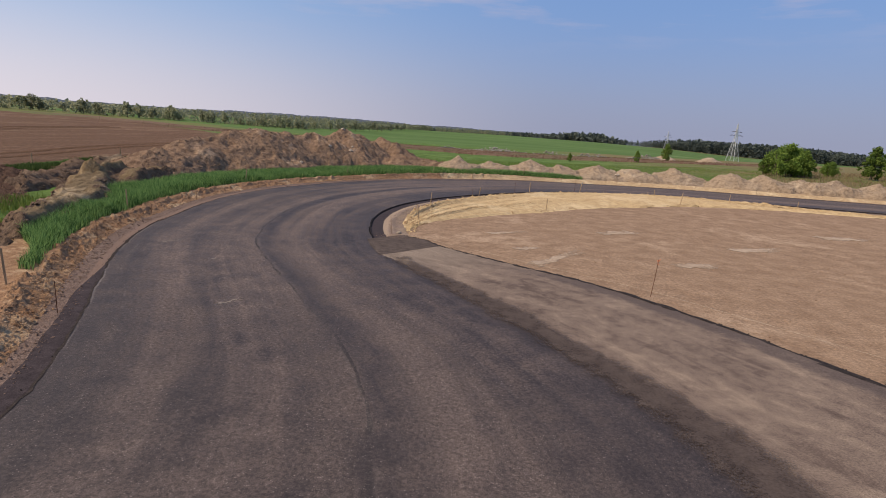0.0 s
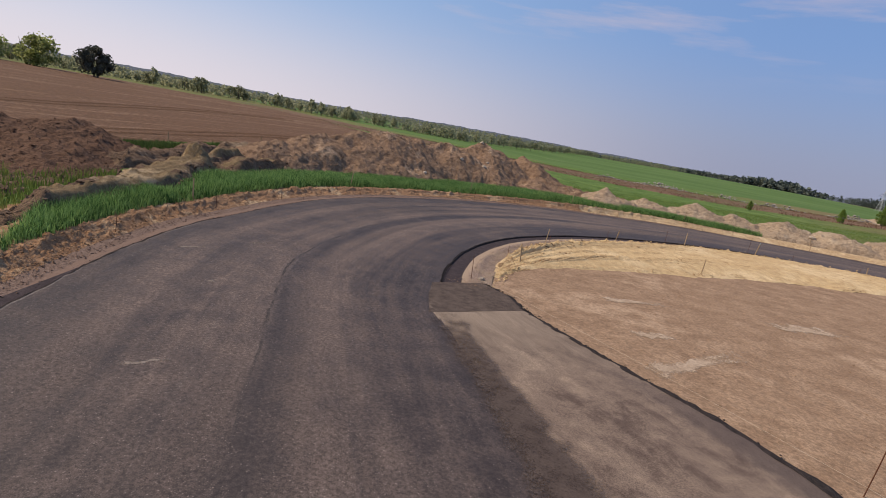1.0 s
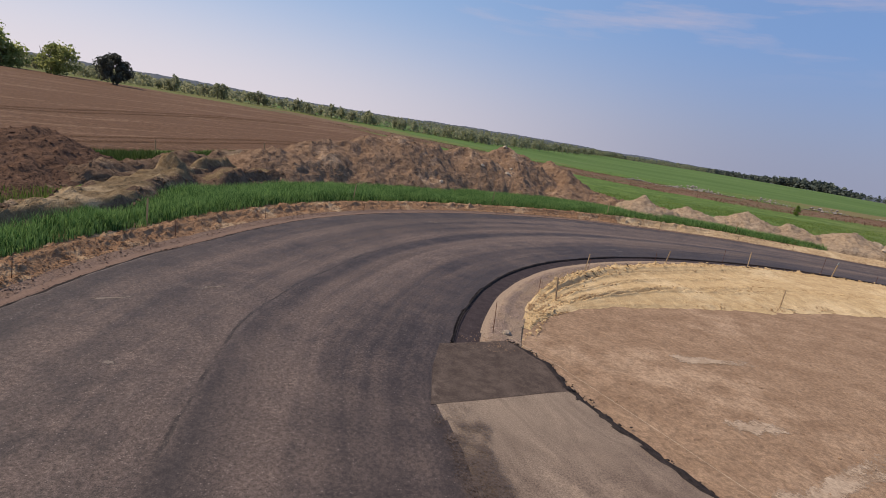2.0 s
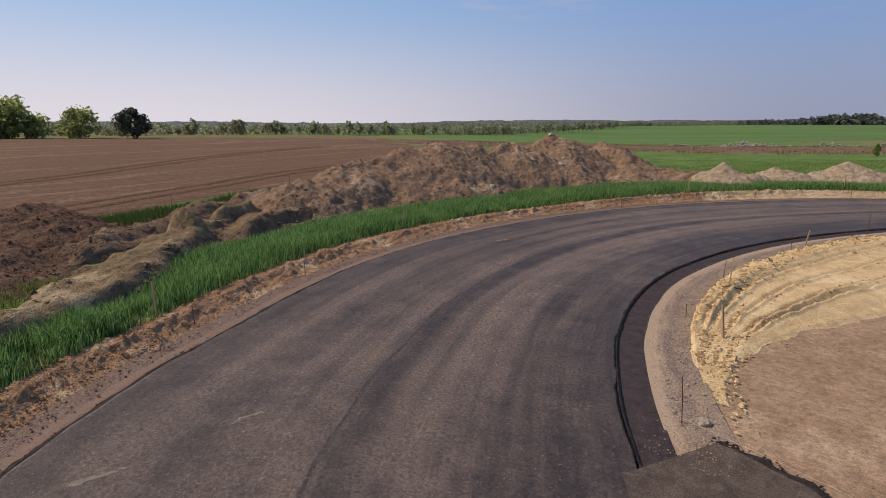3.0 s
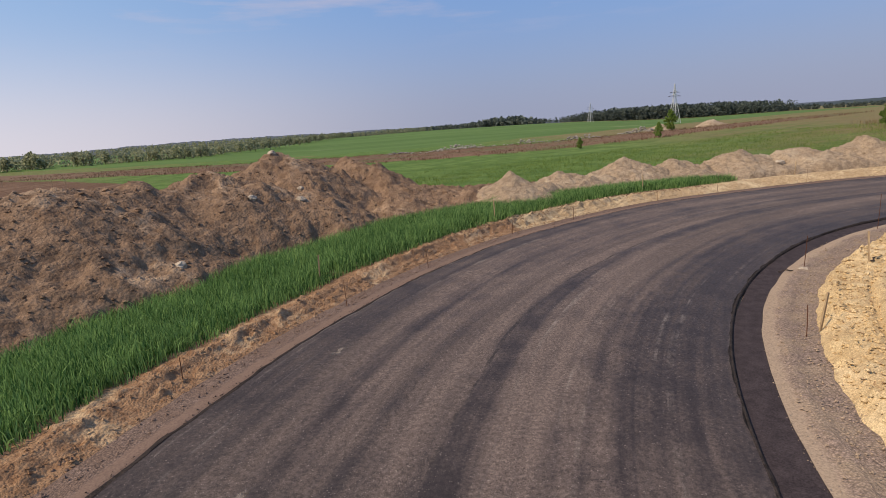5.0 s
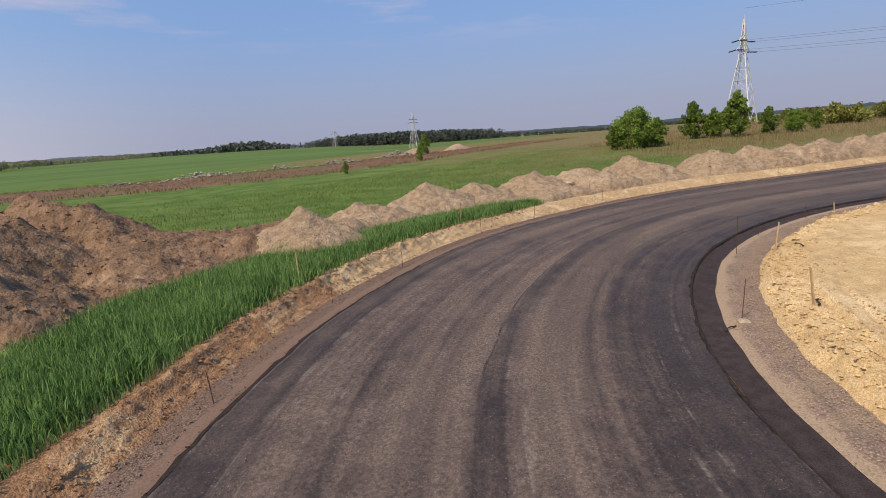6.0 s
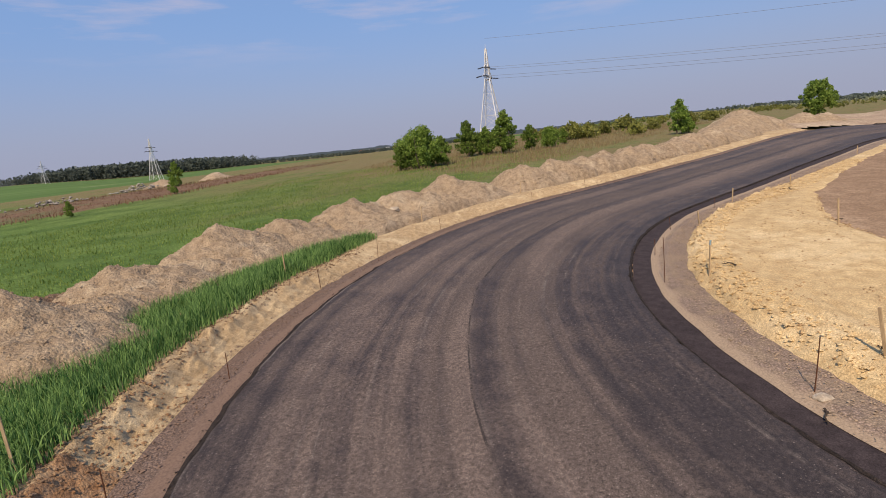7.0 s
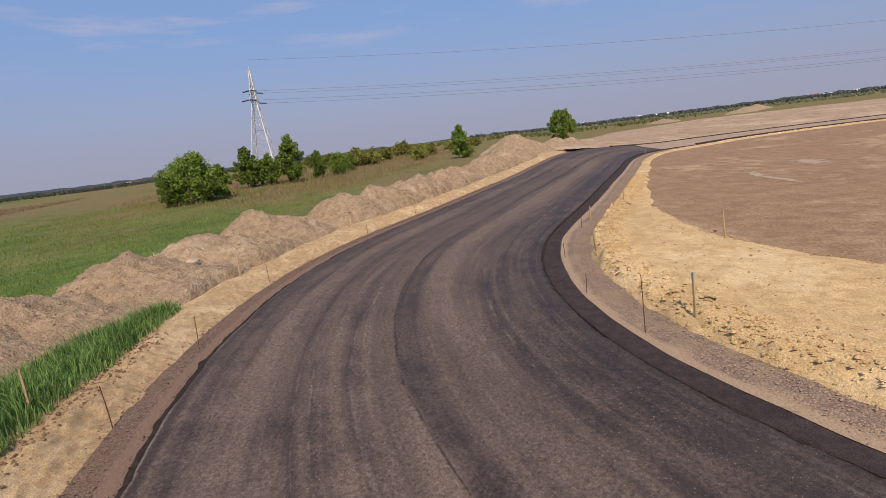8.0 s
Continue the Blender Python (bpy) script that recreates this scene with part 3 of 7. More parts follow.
def terrain(x, y):
    """The lie of the land at road level."""
    x, y = np.asarray(x, float), np.asarray(y, float)
    z = 0.021 * np.clip(x - 0.5, 0, 110) * ease(-1, 7, x) * (0.15 + 0.85 * ease(20, 44, y)) + 0.004 * np.clip(x - 110, 0, 1500)
    z = z + 0.4 * ease(57, 74, y) * ease(14, 42, x) * (1 - ease(90, 140, y) * (1 - ease(60, 110, x)))
    z = z * (1 - ease(110, 260, y) * (1 - ease(150, 600, x)))
    far, az = np.hypot(x, y - 30), np.degrees(np.arctan2(x, y - 30))
    level = np.interp(az, (-40, -10, 5, 15, 21, 26, 31, 40, 50, 60, 75), (2.0, 3.5, 5.0, 4.0, 2.0, -1.5, -3.5, -3.5, -4.5, -3.0, 2.0))
    w = ease(130, 600, far) * ease(-40, -12, az) * ease(85, 62, az)
    z = z * (1 - w) + level * w
    r = np.hypot(x - 15.34, y - 26.27)
    z = z + BANKING * np.clip((r - 18.7) / 8.3, 0, 1) * ease(20, 32, y) * ease(16, 2, x) * ease(60, 30, r)
    return z + 0.0165 * np.clip(-x - 30, 0, 110)


def land(x, y):
    """The open ground beyond the road's verge."""
    x, y = np.asarray(x, float), np.asarray(y, float)
    return terrain(x, y) + 0.22 + 0.2 * ease(40, 54, y)


def sheet(name, x, y, z, rows, cols, material, label, uv=None, smooth=True, wrap=False, keep=None, kind="structure", category=""):
    f = grid_faces(rows, cols, wrap)
    if keep is not None:
        f = f[keep.ravel()[f].all(1)]
    ob = part(name, mesh_np(name, np.stack([np.ravel(x), np.ravel(y), np.ravel(z)], 1), f, smooth, uv), material)
    return tagged(ob, label, category or name.replace("_", " "), kind=kind)


def ribbon(name, k, offs, base, height, material, label, jitter=0.0, seed=3, **kw):
    """A strip along stations k: offs gives metres from base (the inner or outer edge) outwards; height(x, y, station, off) its level."""
    offs = np.asarray(offs, float)
    if offs.ndim == 1:
        offs = np.repeat(offs[None, :], len(k), 0)
    if jitter:
        wob = jitter * (fbm(S[k] * 0.35, S[k] * 0, seed, 2) + 0.5 * fbm(S[k] * 1.1, S[k] * 0 + 5, seed + 9, 1))
        offs = offs.copy()
        offs[:, 0] += wob
        offs[:, -1] += jitter * (fbm(S[k] * 0.33, S[k] * 0 + 31, seed + 4, 2) + 0.5 * fbm(S[k] * 1.1, S[k] * 0 + 35, seed + 12, 1))
    x = base[k, 0][:, None] + SIDE[k, 0][:, None] * offs
    y = base[k, 1][:, None] + SIDE[k, 1][:, None] * offs
    z = height(x, y, S[k][:, None] + 0 * offs, offs)
    uv = np.stack([np.repeat(S[k][:, None], offs.shape[1], 1).ravel(), offs.ravel()], 1)
    return sheet(name, x, y, z, len(k), offs.shape[1], material, label, uv, **kw)

# ---- ground, road and the sheets beside it ----
ALL = np.arange(len(S))
ARC = ALL[(S >= S_CORNER - 0.2)]


def build_ground():
    """One sheet of meadow to the horizon."""
    ang = np.linspace(0, 2 * np.pi, 400, endpoint=False)
    rad = np.r_[0.5, 6, 12, 16, 20, 23, 25, 26.5, 28 * 1.034 ** np.arange(0, 151)]
    x = 10 + rad[:, None] * np.cos(ang)[None, :]
    y = 32 + rad[:, None] * np.sin(ang)[None, :]
    d, _ = outward(x, y)
    d = d.reshape(x.shape)
    inside = ease(4.6, 3.2, d)
    z = land(x, y) * (1 - inside) + (terrain(x, y) - 0.5) * inside
    far = np.hypot(x - 10, y - 32)
    z = z + fbm(x / 9, y / 9, 5, 3) * 0.10 * ease(45, 80, far) + fbm(x / 420, y / 420, 9, 3) * 7.0 * ease(400, 2500, far)
    return sheet("ground", x, y, z, len(rad), len(ang), MEADOW, "green meadow ground with dry brownish tracts", wrap=True)


ground = build_ground()


def road_top(x, y, s, o):
    return terrain(x, y) + 0.05 + 0.012 * fbm(x / 3.0, y / 3.0, 21, 3)


def build_road():
    n = 25
    frac = np.linspace(0, 1, n)
    offs = WIDTH[:, None] * frac[None, :]
    rag = 0.05 * fbm(S * 1.7, S * 0, 2, 3) + 0.03 * fbm(S * 6, S * 0 + 3, 4, 2)
    early = ease(S_CORNER + 1, S_CORNER - 2, S)
    rag_in = (0.05 + 0.08 * early) * fbm(S * 1.5, S * 0 + 9, 6, 3) + (0.035 + 0.03 * early) * fbm(S * 6, S * 0 + 3, 8, 2)
    offs[:, -1] += rag
    offs[:, 0] += rag_in
    x, y = (INNER[:, q][:, None] + SIDE[:, q][:, None] * offs for q in (0, 1))
    uv = np.stack([np.repeat(S[:, None], n, 1), np.repeat(frac[None, :] * 8.6, len(S), 0)], -1).reshape(-1, 2)
    ob = sheet("road", x, y, road_top(x, y, None, None), len(S), n, ASPHALT, "dark dusty asphalt road surface with pale wheel streaks", uv)
    for name, base, o0, turn, k in (("road_edge_outer", OUTER, rag, 1, ALL), ("road_edge_inner", INNER, rag_in, -1, ARC)):
        wide = 1.7 if turn > 0 else 0.45
        o = np.stack([o0 - 0.012 * turn, o0 + 0.012 * turn, o0 + wide * turn * (0.085 + 0.06 * np.abs(fbm(S * 5, S * 0, 33, 3))), o0 + wide * turn * (0.13 + 0.10 * np.abs(fbm(S * 4, S * 0, 35, 3)))], 1)
        drop = np.array([0.008, -0.002, -0.050, -0.085])
        ribbon(name, k, o[k], base, lambda x, y, s, q: road_top(x, y, s, q) + drop[None, :] + 0.012 * fbm(s * 7, q * 9, 3, 2), ASPHALT_EDGE, "broken black edge of the asphalt layer")
    return ob


road = build_road()


def build_fresh_strip():
    """The lower asphalt course that shows along the inside of the bend, up to a broken lip."""
    return ribbon("fresh_strip", ARC, np.linspace(-0.66, -0.04, 7), INNER, lambda x, y, s, o: terrain(x, y) - 0.005 + 0.008 * fbm(x * 2, y * 2, 7, 3),
                  FRESH, "black fresh asphalt strip along the inside of the bend", 0.05, 11)


build_fresh_strip()


def build_outer_fresh():
    k = ALL[(S > nearest_s(0, -20)) & (S < nearest_s(-5.0, 15.5))]
    reach = 0.55 * ease(S[k[-1]], S[k[-1]] - 5, S[k]) + 0.02
    offs = reach[:, None] * np.linspace(0.0, 1.0, 7)[None, :]
    return ribbon("fresh_strip_outer", k, offs, OUTER, lambda x, y, s, o: terrain(x, y) + 0.034 + 0.006 * fbm(x * 2, y * 2, 8, 3) - 0.03 * ease(0.8, 1.0, o / np.maximum(reach[:, None], 0.05)), FRESH, "black fresh asphalt strip along the outer edge", 0.03, 19)


build_outer_fresh()


def lip_height(x, y, s, o):
    return terrain(x, y) + 0.055 + 0.010 * np.exp(-((o + 0.02) / 0.03) ** 2) * (0.6 + 0.6 * fbm(s * 3, o, 5, 2))


ribbon("asphalt_lip", ARC, np.array([-0.055, -0.040, -0.024, -0.008, 0.010]), INNER, lambda x, y, s, o: lip_height(x, y, s, o) - 0.060 * ease(-0.03, -0.07, o) - 0.03 * ease(0.0, 0.02, o), ASPHALT_EDGE,
       "rough raised lip of asphalt along the joint", 0.02, 14)


def build_base_edges():
    """Dark edges of the base course beyond the end of the laid asphalt."""
    k = ALL[(S > nearest_s(77.0, 26.0)) & (S < nearest_s(89.0, -30.0))]
    for base, sgn in ((INNER, 1), (OUTER, -1)):
        offs = sgn * np.linspace(0.1, 0.75, 6)
        ribbon("base_edge", k, offs, base, lambda x, y, s, o: terrain(x, y) + 0.05 + 0.13 * np.maximum(0, 1 - ((np.abs(o) - 0.42) / 0.30) ** 2) + 0.02 * fbm(s * 2, o * 3, 15, 2), ASPHALT_EDGE, "dark raised edge of the base course beyond the asphalt", 0.05, 17)


build_base_edges()


def build_inner_shoulder():
    offs = np.linspace(-1.60, -0.58, 13)

    def h(x, y, s, o):
        ridge = 0.05 * ease(S_CORNER + 0.4, S_CORNER + 2.0, s) * np.exp(-((o + 1.0 + 0.08 * fbm(s * 0.7, s * 0, 4, 2)) / 0.08) ** 2)
        return terrain(x, y) + 0.012 - 0.03 * ease(S_CORNER + 1.0, S_CORNER + 0.2, s) + ridge + 0.025 * fbm(x * 3.5, y * 3.5, 12, 3) * ease(-0.66, -0.9, o) - 0.006 * ease(-0.8, -0.62, o)
    return ribbon("inner_shoulder", ALL[S >= S_CORNER + 0.1], offs, INNER, h, GRAVEL_IN, "reddish gravel shoulder with sand and loose chippings", 0.035, 16)


build_inner_shoulder()

# How far the sand reaches in from the inner edge, by station.
SAND_KEYS = [(-2.6, 20.8, 1.56), (-2.8, 22.0, 2.05), (-2.9, 23.0, 2.2), (-3.1, 24.5, 2.3), (-3.3, 27.0, 3.2), (-3.2, 28.5, 4.2), (-2.8, 30.85, 5.5), (-1.6, 34.0, 6.8), (-0.6, 36.0, 7.4), (2.0, 39.3, 7.8), (6.5, 42.8, 8.0), (12.1, 44.7, 7.8), (14.0, 44.9, 7.1), (18.1, 44.7, 5.9),
             (22.2, 43.7, 4.5), (25.5, 42.6, 3.3), (33.0, 40.2, 2.6), (42.0, 37.4, 2.3), (51.6, 34.5, 2.2), (61.5, 30.2, 2.4), (70.5, 23.6, 3.0), (83.0, -40.0, 3.0)]
sand_at = np.array([S[np.argmin(np.hypot(INNER[:, 0] - a, INNER[:, 1] - b))] for a, b, _ in SAND_KEYS])
SAND_REACH = np.interp(S, sand_at, [c for _, _, c in SAND_KEYS])


SAND_RUTS = ((0.16, 1.8), (0.25, 1.2), (0.42, 1.3), (0.62, 1.6), (0.70, 1.5))


def sand_level(x, y, s, o, reach):
    t = np.clip((-o - 1.5) / np.maximum(reach - 1.5, 0.3), 0, 1)
    hump = ease(0.0, 0.22, t) * ease(1.02, 0.7, t)
    z = terrain(x, y) + 0.015 + 0.22 * hump * np.clip((reach - 2.6) / 3.0, 0, 1)
    west = ease(12.0, 3.0, x)
    ruts = np.zeros_like(z)
    for c, amp in SAND_RUTS:
        w = (t - c - 0.03 * fbm(s * 0.25, s * 0, 40, 2)) * reach
        ruts += amp * (-0.075 * np.exp(-(w / 0.10) ** 2) + 0.055 * np.exp(-((w - 0.18) / 0.08) ** 2) * (0.3 + 1.2 * vnoise(s * 4.5, s * 0, 12)))
    z = z + ruts * west * ease(1.0, 3.0, reach - 1.5) * (0.6 + 0.5 * vnoise(s * 2.2, t * 3, 8))
    front = np.clip((reach - 2.2) / 1.5, 0, 1) * np.exp(-((t - 0.055) / 0.045) ** 2)
    z = z + 0.13 * ease(0.01, 0.06, t) * ease(0.35, 0.1, t) * np.clip((reach - 2.2) / 1.5, 0, 1) + front * (0.22 * np.maximum(0, fbm(x * 4.5, y * 4.5, 19, 3, 0.6) + 0.05) + 0.16 * np.maximum(0, fbm(x * 9.0, y * 9.0, 20, 2) - 0.02))
    clods = np.maximum(0, fbm(x * 3.2, y * 3.2, 17, 3) - 0.12)
    z = z + (0.03 * fbm(x * 1.3, y * 1.3, 18, 4) + 0.045 * clods) * ease(0.0, 0.1, t)
    ledge = np.clip((reach - 2.3) / 2, 0, 1) * 0.045 * np.exp(-((t - 0.93) / 0.05) ** 2) * (0.4 + 0.9 * vnoise(s * 3, s * 0, 9))
    return z + ledge - 0.06 * ease(0.78, 1.0, t)


def build_sand():
    n = 96
    frac = np.linspace(0, 1, n)
    k = ALL[S >= S_CORNER + 0.9]
    full = SAND_REACH[k] + 0.16 * fbm(S[k] * 0.9, S[k] * 0, 44, 3) + 0.06 * fbm(S[k] * 5, S[k] * 0 + 4, 45, 2)
    start = 1.50 + 0.09 * fbm(S[k] * 0.8, S[k] * 0 + 7, 46, 3)
    reach = start + 0.32 + (full - start - 0.32) * ease(S[k[0]] - 0.3, S[k[0]] + 3.2, S[k])
    offs = -(start[:, None] + (reach - start)[:, None] * frac[None, :])
    return ribbon("sand_bank", k, offs, INNER, lambda x, y, s, o: sand_level(x, y, s, o, reach[:, None]) - 0.08 * ease(S[k[0]] + 0.9, S[k[0]], s) - 0.06 * (o == o.max(axis=1, keepdims=True)), SAND, "yellow sand bank with wheel ruts and clods")


build_sand()


def build_soil():
    """Levelled brown soil inside the bend; it runs on under the road's foundation."""
    gx, gy = np.arange(-9, 96, 0.75), np.arange(-45, 47, 0.75)
    x, y = np.meshgrid(gx, gy, indexing="ij")
    d, st = outward(x, y)
    keep = (d < -0.6).reshape(x.shape)
    z = terrain(x, y) - 0.035 + 0.02 * fbm(x / 1.5, y / 1.5, 51, 3)
    under = ((d > -WIDTH[st] + 0.3)).reshape(x.shape) & (d < 2).reshape(x.shape)
    z = np.where(under, z - 0.15, z)
    return sheet("bare_soil", x, y, z, len(gx), len(gy), SOIL, "levelled brown bare soil with pale dry patches", keep=keep)


build_soil()

# The worn side pavement that meets the road: its edge towards the soil.
PAVE_EDGE = np.array([(-1.62, 21.85), (-0.6, 21.2), (0.1, 20.2), (1.38, 19.1), (2.8, 17.95), (4.4, 16.8), (5.7, 15.5), (7.6, 12.9), (8.9, 10.6), (10.3, 8.2), (11.7, 5.2), (13.0, 1.0), (13.9, -6.0), (14.3, -30.0), (14.3, -69.0)])
PAVE_ROAD = np.array([(-2.62, 20.75), (-2.3, 19.6), (-1.75, 18.2), (-0.9, 16.85), (0.45, 14.95), (1.95, 12.75), (3.0, 10.9), (3.85, 9.4), (4.5, 8.0), (5.0, 6.3), (5.4, 3.5), (5.65, 1.0), (5.9, -8.0), (6.0, -30.0), (6.0, -69.0)])


def densify(p, step=0.2, total=None):
    s = np.r_[0, np.cumsum(np.hypot(*np.diff(p, axis=0).T))]
    n = total or int(s[-1] / step)
    w = np.linspace(0, 1, n) ** 1.6 * s[-1]
    return np.stack([np.interp(w, s, p[:, 0]), np.interp(w, s, p[:, 1])], 1)


def build_side_pavement():
    """The dark corner patch, then the pale worn pavement behind a straight joint, and the crumbling drop towards the soil."""
    def lines(first, last, n):
        a, b = densify(PAVE_ROAD[first:last], total=n), densify(PAVE_EDGE[first:last], total=n)
        w = 0.06 * np.stack([fbm(b[:, 0] * 2.2, b[:, 1] * 2.2, 61, 3), fbm(b[:, 0] * 2.2, b[:, 1] * 2.2, 62, 3)], 1)
        return a, b + w

    drop = []
    for first, last, n, level, name, mat, label in ((0, 3, 28, 0.056, "dark_patch", ASPHALT_PATCH, "dark dusty asphalt patch at the road's corner"),
                                                    (2, len(PAVE_EDGE), 240, 0.052, "side_pavement", OLD_PAVE, "worn pale dusty pavement beside the new asphalt")):
        a, b = lines(first, last, n)
        drop.append(b if not drop else b[1:])
        w0 = np.linalg.norm(b - a, axis=1)
        a = a - (b - a) / w0[:, None] * (0.9 if first else 0.25)
        frac = np.linspace(0.0, 1, 24)
        x = a[:, 0][:, None] + (b - a)[:, 0][:, None] * frac
        y = a[:, 1][:, None] + (b - a)[:, 1][:, None] * frac
        row = np.arange(n)
        lev = level - (0.016 * ease(6, 40, row) if first else 0.0)
        z = terrain(x, y) + (lev[:, None] if first else lev) + 0.010 * fbm(x / 1.2, y / 1.2, 63, 3) + 0.006 * fbm((x + y) * 2.2, (x - y) * 0.3, 64, 2)
        z = z - 0.05 * ease(0.80, 0.45, frac[None, :] * np.linalg.norm(b - a, axis=1)[:, None]) * (first > 0)
        along = np.r_[0, np.cumsum(np.hypot(*np.diff(b, axis=0).T))]
        uv = np.stack([np.repeat(along[:, None], 24, 1), np.linalg.norm(b - a, axis=1)[:, None] * (1 - frac)[None, :]], -1)
        sheet(name, x, y, z, n, 24, mat, label, uv.reshape(-1, 2))
    b = np.vstack(drop)
    n = len(b)
    t = np.gradient(b, axis=0)
    nrm = np.stack([-t[:, 1], t[:, 0]], 1) / np.linalg.norm(t, axis=1)[:, None]
    o = np.array([-0.08, 0.0, 0.09, 0.18, 0.27])
    w = 1 + 0.5 * fbm(np.arange(n) * 0.6, np.zeros(n), 65, 3)
    x = b[:, 0][:, None] + nrm[:, 0][:, None] * o * w[:, None]
    y = b[:, 1][:, None] + nrm[:, 1][:, None] * o * w[:, None]
    z = terrain(x, y) + np.array([0.038, 0.048, 0.040, 0.010, -0.08]) + 0.03 * fbm(x * 7, y * 7, 66, 3)
    sheet("pavement_edge", x, y, z, n, 5, ASPHALT_EDGE, "crumbling dark edge of the side pavement")


ASPHALT_PATCH = soil_material("dusty_dark_patch", (0.062, 0.046, 0.038), (0.105, 0.080, 0.065), (0.19, 0.148, 0.115), 0.6, 0.012, (0.54, 0.7), False)
build_side_pavement()


def frayed_material(name, dark, light, size):
    """Dust lying thinly on the ground: it thins out raggedly towards its rim."""
    m = Mat(name)
    p, uv = m.pos(), m.uv()
    mid, fine = m.noise(p, 2.6 / size, 6.0, 0.7), m.noise(p, 22.0 / size, 4.0, 0.75)
    c = m.times(m.mix(m.ramp(mid, 0.3, 0.7), dark, light), m.grey(m.ramp(fine, 0.25, 0.75, 0.7, 1.3)))
    rim = m.math("MAXIMUM", m.math("ABSOLUTE", m.axis(uv, "Y")), m.math("ABSOLUTE", m.axis(uv, "X")))
    cover = m.ramp(m.math("ADD", m.math("MULTIPLY", mid, 1.3), m.math("SUBTRACT", m.math("MULTIPLY", fine, 0.9), rim)), 0.25, 0.75, 0.0, 0.85)
    m.done(c, 0.95, m.bump(m.math("ADD", mid, fine), 0.5, 0.01), spec=0.12)
    clear = m.node("ShaderNodeBsdfTransparent")
    both = m.node("ShaderNodeMixShader", {0: cover})
    m.t.links.new(clear.outputs[0], both.inputs[1])
    m.t.links.new(m.b.outputs[0], both.inputs[2])
    m.t.links.new(both.outputs[0], m.out.inputs["Surface"])
    return m.m


def build_trail(points, wide, seed):
    """A pale dry trail trodden over the soil, with ragged ends."""
    p = densify(np.array(points, float), total=70)
    t = np.gradient(p, axis=0)
    nrm = np.stack([-t[:, 1], t[:, 0]], 1) / np.linalg.norm(t, axis=1)[:, None]
    q = np.linspace(0, 1, 70)
    w = 1.6 * wide * np.sin(np.pi * q) ** 0.3 * (0.6 + 0.6 * vnoise(q * 9, q * 0, seed))
    mid = 0.35 * wide * fbm(q * 6, q * 0, seed + 1, 3)
    u = np.linspace(-1, 1, 9)
    x = p[:, 0][:, None] + nrm[:, 0][:, None] * (mid[:, None] + w[:, None] * u)
    y = p[:, 1][:, None] + nrm[:, 1][:, None] * (mid[:, None] + w[:, None] * u)
    z = terrain(x, y) - 0.035 + 0.02 * fbm(x / 1.5, y / 1.5, 51, 3) + 0.012
    uv = np.stack(np.broadcast_arrays((q * 2 - 1)[:, None], u[None, :]), -1).reshape(-1, 2)
    sheet("sand_trail", x, y, z, 70, 9, TRAIL, "pale dry sand trail across the brown soil", uv, kind="structure")


TRAIL = frayed_material("pale_dry_soil", (0.33, 0.24, 0.165), (0.47, 0.365, 0.265), 1.2)
for points, wide, seed in (([(3.3, 18.2), (4.6, 20.0), (6.35, 22.1)], 0.30, 1), ([(3.0, 21.0), (4.4, 21.9)], 0.22, 2), ([(27.0, 31.2), (32.0, 31.6), (38.0, 30.2)], 0.35, 3), ([(7.5, 26.0), (10.5, 27.6)], 0.4, 5),
                           ([(13.0, 24.0), (16.5, 25.0)], 0.45, 6), ([(9.0, 20.0), (11.5, 20.6)], 0.35, 7), ([(2.0, 24.0), (4.5, 25.6)], 0.22, 8), ([(36.0, 26.0), (42.0, 25.0)], 0.9, 9), ([(20.0, 29.0), (24.0, 29.5)], 0.5, 10)):
    build_trail(points, wide, seed)


def build_mark(x0, y0, x1, y1, wide, seed):
    """A thin smear of pale dust on the asphalt."""
    u, v = np.meshgrid(np.linspace(0, 1, 26), np.linspace(-1, 1, 5), indexing="ij")
    ln = math.hypot(x1 - x0, y1 - y0)
    nx, ny = -(y1 - y0) / ln, (x1 - x0) / ln
    w = wide * np.sin(np.pi * u) ** 0.5 * (0.4 + 0.9 * vnoise(u * 9, u * 0, seed))
    side = w * v + 0.5 * wide * fbm(u * 5, u * 0, seed + 1, 2)
    x, y = x0 + (x1 - x0) * u + nx * side, y0 + (y1 - y0) * u + ny * side
    sheet("dust_mark", x, y, road_top(x, y, None, None) + 0.004, 26, 5, MARK, "pale dusty smear on the dark asphalt", np.stack([u * 2 - 1, v], -1).reshape(-1, 2), category="dust mark")


MARK = frayed_material("pale_asphalt_dust", (0.15, 0.122, 0.102), (0.25, 0.21, 0.178), 0.3)
for q, line in enumerate(((-9.5, 17.3, -8.9, 18.3), (-6.9, 15.75, -6.65, 16.0), (-8.75, 33.2, -8.2, 34.1), (-7.55, 37.9, -7.25, 38.4), (-8.6, 19.4, -8.2, 20.2), (-4.9, 11.7, -4.4, 12.5))):
    build_mark(*line, 0.11, 301 + q)


